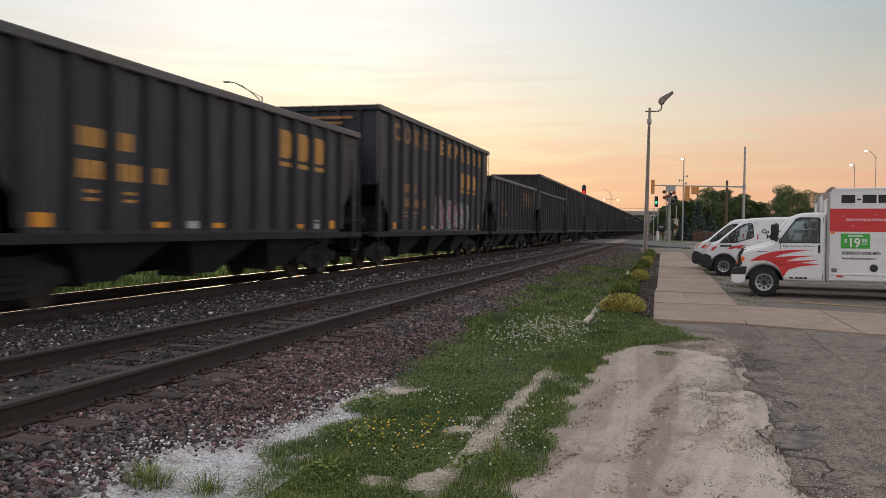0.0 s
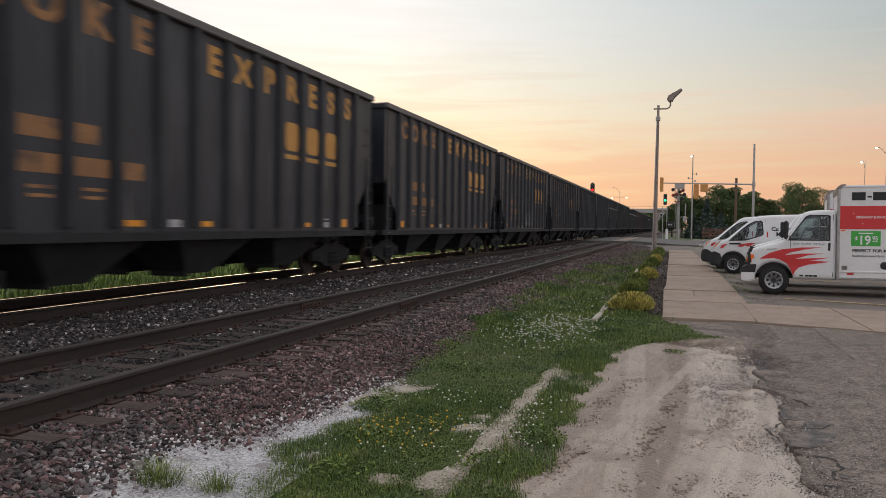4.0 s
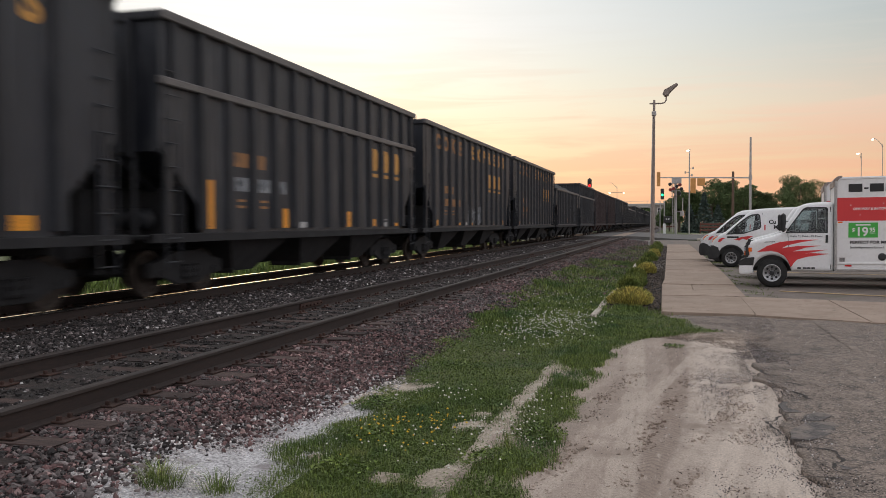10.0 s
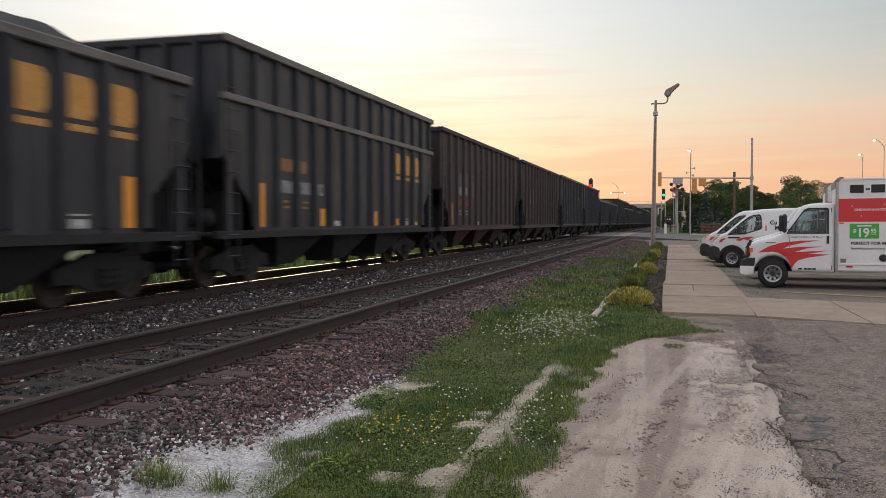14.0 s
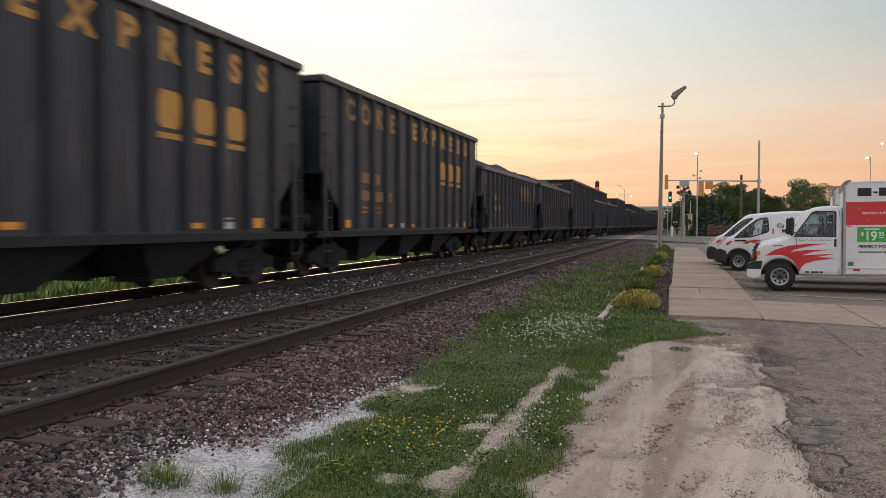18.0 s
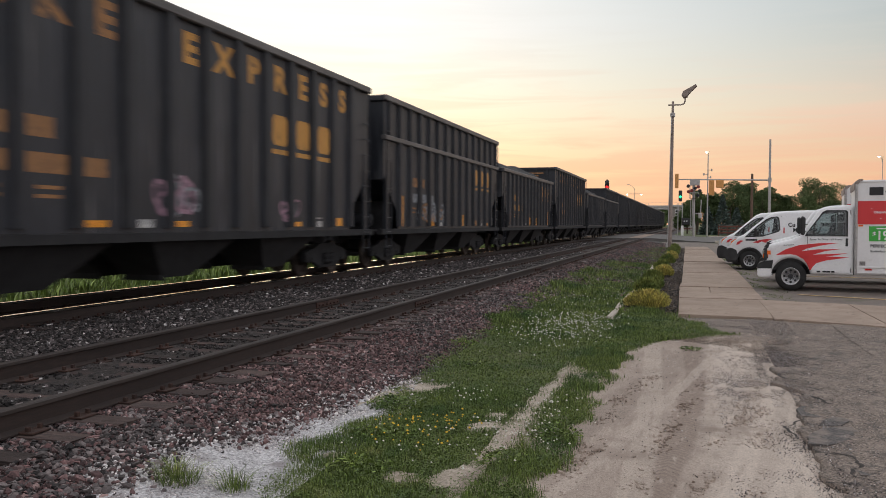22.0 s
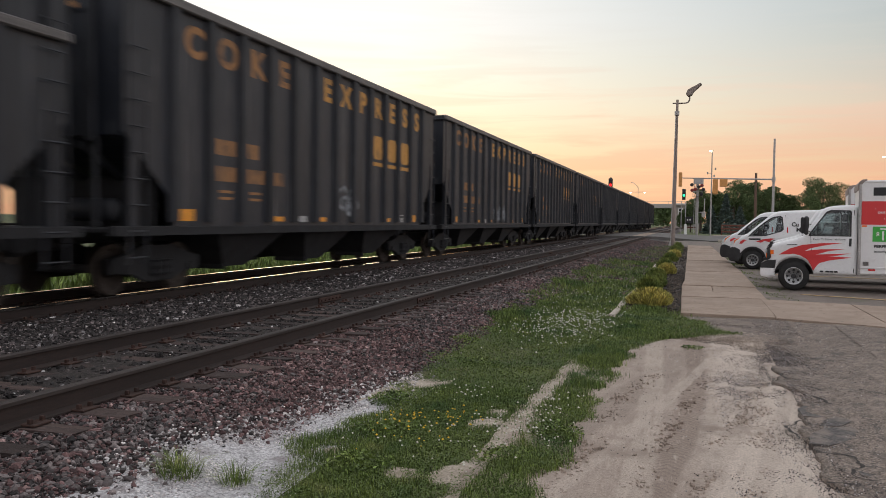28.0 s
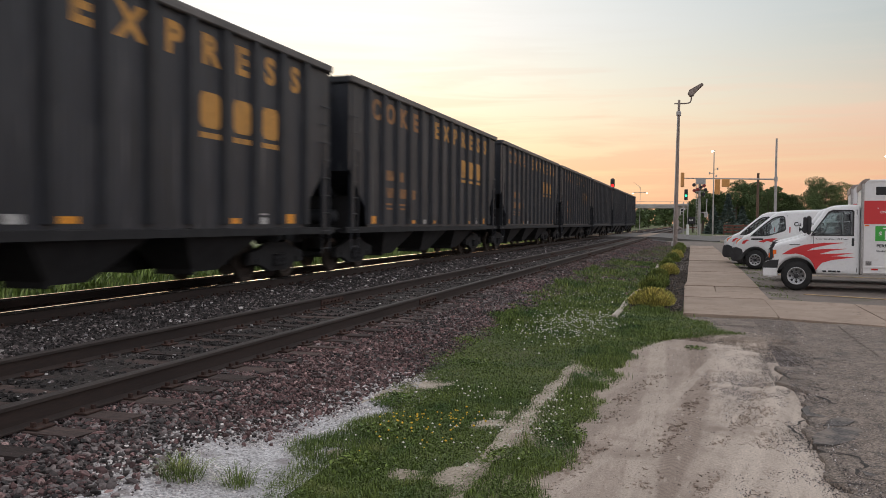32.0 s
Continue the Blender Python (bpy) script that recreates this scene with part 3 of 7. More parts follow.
ON_PX = Matrix(((0, 0, 1, 0), (1, 0, 0, 0), (0, 1, 0, 0), (0, 0, 0, 1)))        # reads along +y on a face that looks to +x
ON_MY = Matrix(((1, 0, 0, 0), (0, 0, -1, 0), (0, 1, 0, 0), (0, 0, 0, 1)))       # reads along +x on a face that looks to -y
rng = np.random.default_rng(7)


# ---- the ground ----
RAIL = 0.36                       # height of the rail heads over the yard
TRACK_A, TRACK_B = -5.275, -9.75  # centres of the near track and of the train's track
TIE_TOP = RAIL - 0.185


def gz(x):
    """Height of the ground: the flat yard, the low embankment of the tracks, the field beyond."""
    xs = (-14.0, -12.2, -10.9, -3.95, -3.3, -2.75, -2.3)
    zs = (0.02, 0.06, 0.135, 0.135, 0.085, 0.015, 0.0)
    return float(np.interp(x, xs, zs))


def sheet(name, x_of, ys, cols, lift, material, bumpy=0.0, label="", category="", drop=0.0, rough=0.0):
    """A strip of ground from row to row; x_of(y) gives its two edges."""
    vs, fs = [], []
    for y in ys:
        a, b = x_of(y)
        if drop:
            vs.append((a - 0.004, y, gz(a) + (lift(a, y) if callable(lift) else lift) - drop))
        for j in range(cols + 1):
            x = a + (b - a) * j / cols
            z = gz(x) + (lift(x, y) if callable(lift) else lift) + bumpy * (noise.noise(Vector((x * 1.7, y * 1.7, 3.1))) + 0.45 * noise.noise(Vector((x * 6.0, y * 4.0, 8.1))))
            if rough:
                z += rough * (noise.noise(Vector((x * 11.0, y * 5.0, 2.2))) + 0.6 * noise.noise(Vector((x * 21.0, y * 13.0, 5.2))))
            vs.append((x, y, z))
    cols += bool(drop)
    for i in range(len(ys) - 1):
        for j in range(cols):
            k = i * (cols + 1) + j
            fs.append((k, k + 1, k + cols + 2, k + cols + 1))
    ob = piece(name, np_mesh(name, vs, fs), material)
    for p in ob.data.polygons:
        p.use_smooth = True
    return tagged(ob, label, category, kind="structure")


def steps(a, b, first, grow):
    out = [a]
    while out[-1] < b:
        out.append(out[-1] + first)
        first *= grow
    out[-1] = b
    return out


# one sheet to the horizon
gx = sorted(set([-2500, -900, -400, -200, -120, -60, -30, -20, -14, -12.2, -10.9, -3.95, -3.3, -2.75, -2.3, 0, 10, 30, 60, 120, 300, 900, 2500]))
gy = [-2500, -600, -150, -60, -30, -12, -6, 0, 6, 12, 20, 30, 45, 60, 80, 110, 150, 220, 400, 900, 2500]
gv = [(x, y, gz(x) - 0.05) for y in gy for x in gx]
gf = [(i * len(gx) + j, i * len(gx) + j + 1, (i + 1) * len(gx) + j + 1, (i + 1) * len(gx) + j) for i in range(len(gy) - 1) for j in range(len(gx) - 1)]
tagged(piece("ground", np_mesh("ground", gv, gf), M["field"]), "green and brown open ground to the horizon", "ground", kind="structure")

nearys = steps(-8, 75, 0.25, 1.02)
sheet("ballast_bed", lambda y: (-11.9, -2.72 - 0.12 * noise.noise(Vector((0.3, y * 0.5, 0)))), steps(-8, 400, 0.4, 1.03), 40, -0.012, M["ballast"], 0.03,
      "dark crushed-stone ballast bed under both tracks", "ballast")
sheet("verge_soil", lambda y: (-3.1, -0.75), nearys, 14, lambda x, y: -0.008 - 0.05 * (x < -2.25) * (3.0 < y < 8), M["soil"], 0.012, "soil of the grass verge beside the tracks", "soil")


def dirt_left(y):
    return -0.95 + 0.22 * noise.noise(Vector((1.7, y * 0.7, 0))) + (0.0 if y < 10.5 else min(0.85, (y - 10.5) * 0.30))


def broken_edge(y):
    """Where the old asphalt has crumbled away beside the dusty track."""
    return float(np.interp(y, (0, 5.6, 6.8, 7.8, 8.3, 8.7, 9.1, 10.0, 11.3, 12.2, 12.7, 13.2, 14, 16), (0.9, 0.88, 0.83, 0.90, 1.0, 1.08, 0.86, 0.86, 1.0, 1.0, 0.72, 0.25, -0.35, -0.55))) + 0.05 * noise.noise(Vector((4.2, y * 0.45, 0))) + 0.09 * noise.noise(Vector((9.2, y * 2.3, 0))) + 0.07 * noise.noise(Vector((2.2, y * 6.0, 0))) + 0.03 * noise.noise(Vector((2.2, y * 17.0, 0)))


def edge_lift(x, y):
    """The asphalt lies a little proud of the dust and sinks into it towards the apron."""
    return float(np.interp(y, (0, 10.2, 12.0, 16), (0.034, 0.034, 0.012, 0.004))) + (0.034 - 0.012) * 0.6 * max(0.0, min(1.0, (x - 1.4) / 0.8)) * (y > 10.2) * 0.8


sheet("dirt_track", lambda y: (dirt_left(y) - 0.35, 1.5), steps(-8, 13.5, 0.06, 1.002), 90, 0.004, M["dust"], 0.026, "pale dusty vehicle track worn into the ground", "dirt", rough=0.009)
sheet("asphalt_yard", lambda y: (broken_edge(y), 2.2), steps(-8, 15.6, 0.04, 1.003), 24, edge_lift, M["asphalt"], 0.018, "cracked grey-brown asphalt with a crumbled edge", "asphalt", 0.045, 0.005)
sheet("asphalt_yard", lambda y: (2.18, 40.0), steps(-8, 15.0, 0.5, 1.0), 30, 0.028, M["asphalt"], 0.018, "cracked grey-brown asphalt yard", "asphalt")
sheet("parking_lot", lambda y: (1.15, 60.0), steps(18.4, 78, 0.6, 1.03), 40, 0.006, M["lot"], 0.01, "worn brownish parking lot beside the walk", "parking lot")
sheet("gravel_lot", lambda y: (-2.6, 1.2 if y > 63 else -0.3), steps(58, 81.5, 0.6, 1.0), 8, 0.004, M["lot"], 0.02, "worn gravel and asphalt before the crossing road", "parking lot")
sheet("mulch_bed", lambda y: (-1.28, -0.26 if y < 23.8 else -0.30), steps(15.9, 62, 0.2, 1.02), 6, lambda x, y: -0.03 + 0.034 * min(1.0, (y - 15.9) / 1.6), M["mulch"], 0.03, "dark mulch planting bed between kerb and walk", "planting bed")

for cx in (TRACK_A, TRACK_B):
    sheet("crib_dirt", lambda y: (cx - 0.70, cx + 0.70), steps(-8, 90, 0.12, 1.01), 10, 0.034, M["crib"], 0.032, "dark dirt packed between the ties", "dirt")

# crossing road beyond
rd = bmesh.new()
prism(rd, ((-60, 0.0), (-14, 0.05), (-11.5, RAIL - 0.01), (-3.6, RAIL - 0.01), (1.0, 0.06), (60, 0.02), (60, -0.05), (-60, -0.05)), "y", 82, 114)
tagged(part("road", rd, M["road"]), "grey road that crosses both tracks on the level", "road", kind="structure")
for y0, y1 in ((81.4, 82.0), (114.0, 114.6)):
    kb = bmesh.new()
    box(kb, 2.0, 60, y0, y1, -0.03, 0.17, 0.03)
    tagged(part("kerb", kb, M["kerb"]), "concrete kerb along the crossing road", "kerb", kind="structure")
for x0, x1 in ((TRACK_A - 0.62, TRACK_A + 0.62), (TRACK_B - 0.62, TRACK_B + 0.62)):
    pn = bmesh.new()
    box(pn, x0, x1, 84, 112, RAIL - 0.05, RAIL + 0.004, 0.01)
    tagged(part("crossing_panel", pn, M["concrete"]), "pale concrete panel between the rails of the crossing", "crossing panel", kind="structure")
for k in range(8):
    ln = bmesh.new()
    box(ln, 8 + k * 5.5, 11 + k * 5.5, 97.9, 98.1, 0.05, 0.062)
    tagged(part("road_marking", ln, M["paint"]), "worn yellow centre line on the road", "road marking", kind="structure")

# concrete walk and apron: slabs with open joints
walk_base = tagged(thing("sidewalk", pose(0, 0, 0), "pale concrete sidewalk slabs with dirty joints beside the parking lot", "sidewalk", kind="structure"), "", "")


def slab(parent, pts, z1, z0=-0.06):
    b = bmesh.new()
    prism(b, pts, "z", z0, z1, 0.012)
    return part("slab", b, M["concrete"], parent)


rnd = random.Random(4)
ys = [15.75, 17.6, 19.3]
while ys[-1] < 63:
    ys.append(ys[-1] + 1.72)
for i in range(len(ys) - 1):
    y0, y1 = ys[i] + (0.012 if i == 2 else 0.003), ys[i + 1] - (0.012 if i == 1 else 0.003)
    l0, l1 = (-0.22 - (0.012 * (y - 15.7) if y < 23.7 else 0.035 + 0.006 * (y - 23.7)) for y in (y0, y1))
    r0, r1 = (min(1.35 + 0.05 * (y - 15.7), 1.5) - max(0, (y - 30) * 0.013) for y in (y0, y1))
    cut = rnd.uniform(-0.012, 0.012)
    if i != 3:
        slab(walk_base, ((l0, y0), (r0, y0 - 0.18 * (i == 0)), (r1, y1), (l1, y1)), 0.052 + cut)
    else:
        m = (l0 + r0) / 2 + rnd.uniform(-0.2, 0.2)
        slab(walk_base, ((l0, y0), (m - 0.006, y0), (m - 0.006, y1), (l1, y1)), 0.052 + cut)
        slab(walk_base, ((m + 0.006, y0), (r0, y0), (r1, y1), (m + 0.006, y1)), 0.052 + cut + rnd.uniform(-0.006, 0.006))
apron = thing("apron", pose(0, 0, 0), "pale cracked concrete apron between the yard and the parking lot", "apron", kind="structure")
xs = [1.36, 3.05, 5.6, 8.2, 11.0, 14, 17, 20]
for i in range(len(xs) - 1):
    a, b = xs[i] + 0.006, xs[i + 1] - 0.006
    near, far = (lambda x: 15.45 - 0.40 * (x - 1.36) if x < 4 else 14.39 - 0.1 * (x - 4)), (lambda x: 19.28 - 0.28 * (x - 1.4))
    slab(apron, ((a, near(a)), (b, near(b)), (b, far(b)), (a, far(a))), 0.050 - 0.003 * i)
for k, (x0, y0, x1, y1) in enumerate(((2.4, 21.4, 6.4, 19.55), (2.2, 29.6, 7.0, 28.4), (2.2, 35.6, 7.0, 34.9))):
    ln = bmesh.new()
    d = Vector((x1 - x0, y1 - y0, 0)).normalized().cross(Vector((0, 0, 1))) * 0.05
    prism(ln, ((x0 - d.x, y0 - d.y), (x1 - d.x, y1 - d.y), (x1 + d.x, y1 + d.y), (x0 + d.x, y0 + d.y)), "z", 0.016, 0.024)
    tagged(part("parking_line", ln, M["paint"]), "worn yellow parking line", "parking line", kind="structure")

# kerb edging along the verge, half sunk
edge = thing("edging_kerb", pose(-1.36, 0, 0), "narrow weathered concrete edging half sunk in the grass", "edging", kind="structure")
y = 5.5
while y < 60:
    n = rnd.uniform(1.1, 1.9) if y < 30 else 3.0
    b = bmesh.new()
    w = rnd.uniform(0.045, 0.07)
    box(b, -w, w, 0, n - 0.03, -0.12, (-0.03 if y < 14 else 0.055) + rnd.uniform(-0.02, 0.02), 0.016)
    part("edging_stone", b, M["kerb"], edge, at=pose(rnd.uniform(-0.02, 0.02), y, 0.0, 0, rnd.uniform(-5, 5), rnd.uniform(-1.2, 1.2)))
    y += n


# ---- the tracks ----
def rail_mesh(length, head):
    b = bmesh.new()
    if head:
        poly = ((-0.036, 0.150), (-0.037, 0.176), (-0.028, 0.185), (0.028, 0.185), (0.037, 0.176), (0.036, 0.150))
    else:
        poly = ((-0.076, 0.0), (-0.076, 0.012), (-0.012, 0.032), (-0.009, 0.140), (-0.035, 0.152), (0.035, 0.152), (0.009, 0.140), (0.012, 0.032), (0.076, 0.012), (0.076, 0.0))
    prism(b, poly, "y", 0, length)
    me = bpy.data.meshes.new("rail")
    b.to_mesh(me)
    b.free()
    return me


def tie_mesh(seed):
    r = random.Random(seed)
    b = bmesh.new()
    box(b, -1.3, 1.3, -0.115, 0.115, -0.17, 0.0, 0.012)
    for v in b.verts:
        v.co += Vector((r.uniform(-0.03, 0.03), r.uniform(-0.012, 0.012), r.uniform(-0.008, 0.008)))
    me = bpy.data.meshes.new("tie")
    b.to_mesh(me)
    b.free()
    return me


def plate_mesh():
    b = bmesh.new()
    box(b, -0.18, 0.18, -0.095, 0.095, 0.0, 0.016, 0.004)
    for sx in (-0.115, 0.115):
        for sy in (-0.06, 0.06):
            box(b, sx - 0.016, sx + 0.016, sy - 0.016, sy + 0.016, 0.014, 0.05, 0.004)
    me = bpy.data.meshes.new("tie_plate")
    b.to_mesh(me)
    b.free()
    return me


TIES = [tie_mesh(s) for s in range(6)]
PLATE = plate_mesh()
RAILS = {}


def joined(name, me, places, material, parent):
    """One mesh of many like pieces."""
    n = len(me.vertices)
    co = np.empty(n * 3, np.float32)
    me.vertices.foreach_get("co", co)
    co = co.reshape(-1, 3)
    tris = [tuple(p.vertices) for p in me.polygons]
    vs = np.concatenate([co + np.array(p, np.float32) for p in places])
    new_me = bpy.data.meshes.new(name)
    new_me.from_pydata(vs.tolist(), [], [tuple(v + k * n for v in f) for k in range(len(places)) for f in tris])
    return tagged(piece(name, new_me, material, parent), kind="stuff")


def track(cx, near_ties, near_plates, head, label):
    t = thing("railway_track", pose(cx, -10, TIE_TOP), label, "railway track", kind="structure")
    for sx in (-0.7525, 0.7525):
        part_body = piece("rail", RAILS.setdefault("body", rail_mesh(1150, False)), M["rail"], t, at=pose(sx, -510, 0))
        piece("rail_head", RAILS.setdefault("head" + head, rail_mesh(1150, True)), M[head], part_body, "rail head worn by wheels")
    r = random.Random(int(-cx * 10))
    far_t, far_p = [], []
    for k in range(760):
        y = k * 0.53 + r.uniform(-0.03, 0.03)
        if 10 + 3.0 < y < 10 + 3.0 + near_ties * 0.53:
            piece("tie", r.choice(TIES), M["tie"], t, at=pose(r.uniform(-0.06, 0.06), y, -0.002, 0, 0, r.uniform(-1.5, 1.5)))
        else:
            far_t.append((0, y, -0.002))
        for sx in (-0.7525, 0.7525):
            if 10 + 3.0 < y < 10 + 3.0 + near_plates * 0.53:
                piece("tie_plate", PLATE, M["plate"], t, at=pose(sx, y, 0, 0, 0, r.uniform(-2, 2)))
            elif y < 90:
                far_p.append((sx, y, 0))
    joined("ties", TIES[0], far_t, M["tie"], t)
    joined("tie_plates", PLATE, far_p, M["plate"], t)
    return t


track(TRACK_A, 110, 60, "railtop", "rusty railway track on weathered wooden ties in ballast")
track(TRACK_B, 60, 20, "railgloss", "railway track with bright rail heads under the train")
for k, y in enumerate((13.4, 24.9, 36.6, 48.0)):
    for sx in (-0.7525, 0.7525):
        b = bmesh.new()
        for side in (-1, 1):
            box(b, side * 0.022 - 0.012, side * 0.022 + 0.012, -0.45, 0.45, 0.045, 0.135, 0.006)
            for j in range(6):
                rod(b, (side * 0.03, -0.38 + j * 0.152, 0.09), (side * 0.062, -0.38 + j * 0.152, 0.09), 0.016, n=6)
        tagged(part("joint_bar", b, M["plate"], at=pose(TRACK_A + sx, y + 0.7 * (sx > 0), TIE_TOP)), "rusty bolted joint bar on the rail", "joint bar", "rail joints")


# ---- loose stone, grass and flowers ----
def stones(name, spots, sizes, material, label, worn=False):
    """Split rock: a skewed block with its corners knocked about; worn: a rounder lump of twenty faces."""
    if worn:
        g = (1 + 5 ** 0.5) / 2
        blk = np.array([(-1, g, 0), (1, g, 0), (-1, -g, 0), (1, -g, 0), (0, -1, g), (0, 1, g), (0, -1, -g), (0, 1, -g), (g, 0, -1), (g, 0, 1), (-g, 0, -1), (-g, 0, 1)]) / 1.95
        tri = np.array([(0, 11, 5), (0, 5, 1), (0, 1, 7), (0, 7, 10), (0, 10, 11), (1, 5, 9), (5, 11, 4), (11, 10, 2), (10, 7, 6), (7, 1, 8),
                        (3, 9, 4), (3, 4, 2), (3, 2, 6), (3, 6, 8), (3, 8, 9), (4, 9, 5), (2, 4, 11), (6, 2, 10), (8, 6, 7), (9, 8, 1)])
    else:
        blk = np.array([(-1, -1, -1), (1, -1, -1), (1, 1, -1), (-1, 1, -1), (-1, -1, 1), (1, -1, 1), (1, 1, 1), (-1, 1, 1)]) * 0.78
        tri = np.array([(0, 2, 1), (0, 3, 2), (4, 5, 6), (4, 6, 7), (0, 1, 5), (0, 5, 4), (1, 2, 6), (1, 6, 5), (2, 3, 7), (2, 7, 6), (3, 0, 4), (3, 4, 7)])
    n, m = len(spots), len(blk)
    v = np.repeat(blk[None], n, 0) * (rng.uniform(0.50, 1.25, (n, m, 1)) * rng.uniform(0.78, 1.12, (n, m, 3)) if worn else rng.uniform(0.45, 1.15, (n, m, 3)))
    v *= rng.uniform(0.55, 1.35, (n, 1, 3)) * np.array([1.1, 1.0, 0.75])
    a = rng.uniform(0, 2 * math.pi, n)
    b = rng.uniform(-0.9, 0.9, n)
    x, y, z = v[..., 0], v[..., 1] * np.cos(b)[:, None] - v[..., 2] * np.sin(b)[:, None], v[..., 1] * np.sin(b)[:, None] + v[..., 2] * np.cos(b)[:, None]
    v = np.stack([x * np.cos(a)[:, None] - y * np.sin(a)[:, None], x * np.sin(a)[:, None] + y * np.cos(a)[:, None], z], -1)
    v = v * np.asarray(sizes)[:, None, None] + np.asarray(spots)[:, None, :]
    f = (tri[None] + m * np.arange(n)[:, None, None]).reshape(-1, 3)
    return tagged(piece(name, np_mesh(name, v.reshape(-1, 3), f), material), label, "gravel", kind="stuff")


def scatter(x0, x1, y0, y1, per, thin=0.0):
    """Spots in a strip, thinner with distance."""
    n = int((x1 - x0) * (y1 - y0) * per)
    y = y0 + (y1 - y0) * rng.uniform(0, 1, n) ** (1 + thin)
    return np.stack([rng.uniform(x0, x1, n), y], 1)


def lay(xy, lift):
    z = np.interp(xy[:, 0], (-14.0, -12.2, -10.9, -3.95, -3.3, -2.75, -2.3), (0.02, 0.06, 0.135, 0.135, 0.085, 0.015, 0.0))
    return np.concatenate([xy, (z + lift)[:, None]], 1)


def wave(xy, fx, fy, seed):
    return np.sin(xy[:, 0] * fx + seed) * np.cos(xy[:, 1] * fy + seed * 1.7) + 0.6 * np.sin(xy[:, 0] * fx * 2.3 + xy[:, 1] * fy * 1.9 + seed * 3)


def cluster(cx, cy, sx, sy, n):
    return np.stack([rng.normal(cx, sx, n), rng.normal(cy, sy, n)], 1)


def off_ties(p):
    """Keeps the ends of the ties clear."""
    near = np.abs((p[:, 1] + 10.0 + 0.265) % 0.53 - 0.265) < 0.12
    return p[~(near & (p[:, 0] < -3.98) & (p[:, 0] > -6.55)) | (rng.uniform(0, 1, len(p)) < 0.05)]


FOOT_Y, FOOT_X = (4.2, 5.1, 5.6, 6.2, 7.0, 7.6), (-3.28, -3.36, -3.05, -2.92, -2.84, -2.8)    # where the pale gravel begins
for key, share, reds, label in (("stonered", 1.0, True, "reddish brown crushed stone beside the near rail"), ("stone", 0.80, False, "grey and tan crushed stone beside the near rail"),
                                ("stonedark", 0.34, False, "dark crushed stone beside the near rail"), ("stonepink", 0.22, True, "pale pink crushed stone beside the near rail")):
    p = np.concatenate([scatter(-4.72, -2.85, -8, 3.2, 420 * share), scatter(-4.72, -2.85, 3.2, 9, 1700 * share), scatter(-4.6, -2.9, 9, 20, 900 * share), scatter(-4.55, -3.0, 20, 75, 190 * share, 0.5), scatter(-3.0, -1.5, 19, 75, 110 * share, 0.5)])
    pick = np.clip(0.62 + 0.30 * wave(p, 1.1, 0.6, 0.4) + np.where((p[:, 1] > 5.5) & (p[:, 1] < 11), 0.25, -0.12), 0.08, 0.95)
    p = p[rng.uniform(0, 1, len(p)) < (pick if reds else 1.15 - pick)]
    p = off_ties(p)
    foot = p[:, 0] - np.interp(p[:, 1], FOOT_Y, FOOT_X) - 0.06 * np.sin(p[:, 1] * 6)
    p = p[(p[:, 1] > 7.6) | (rng.normal(0, 0.13, len(p)) > foot)]
    s = (0.008 + 0.024 * rng.uniform(0, 1, len(p)) ** 2.2) * np.interp(p[:, 1], (4.5, 6, 14, 16), (1.18, 1.0, 1.0, 1.35))
    at = lay(p, rng.uniform(-0.004, 0.03, len(p)))
    near = (p[:, 1] > 3.3) & (p[:, 1] < 7.2)
    stones("ballast_stones", at[near], s[near] * 1.05, M[key], label, True)
    stones("ballast_stones", at[~near], s[~near], M[key], label)
line = rng.uniform(0, 1, 900)
p = np.stack([np.interp(4.2 + 4.2 * line, FOOT_Y, FOOT_X) - 0.08 + rng.normal(0, 0.14, 900), 4.2 + 4.2 * line], 1)
stones("ballast_stones", lay(p, rng.uniform(0.012, 0.034, len(p))), rng.uniform(0.008, 0.021, len(p)), M["palestone"], "whitish stones where the ballast meets the pale gravel", True)
# small chips that fill the gaps between the larger stones
for key, per, label in (("stonered", 1100, "reddish chips among the larger ballast"), ("stone", 800, "grey chips among the larger ballast")):
    p = off_ties(np.concatenate([scatter(-4.6, -2.8, 3.3, 12, per), scatter(-4.5, -2.9, 12, 20, per * 0.4)]))
    foot = p[:, 0] - np.interp(p[:, 1], FOOT_Y, FOOT_X)
    p = p[(p[:, 1] > 7.6) | (rng.normal(0.02, 0.15, len(p)) > foot)]
    stones("ballast_chips", lay(p, rng.uniform(0.0, 0.022, len(p))), rng.uniform(0.004, 0.013, len(p)), M[key], label)
for key, share, label in (("stone", 0.75, "grey crushed stone heaped between the two tracks"), ("stonedark", 1.2, "dark crushed stone between the two tracks"), ("palestone", 0.06, "pale stones between the two tracks")):
    p = np.concatenate([scatter(-8.9, -6.05, -8, 4, 160 * share), scatter(-8.9, -6.05, 4, 16, 640 * share), scatter(-8.9, -6.05, 16, 70, 160 * share, 0.5)])
    p = off_ties(p)
    s = (0.011 + 0.025 * rng.uniform(0, 1, len(p)) ** 2.0) * np.where(p[:, 1] > 20, 1.4, 1.0)
    stones("ballast_stones", lay(p, rng.uniform(-0.005, 0.04, len(p))), s, M[key], label)
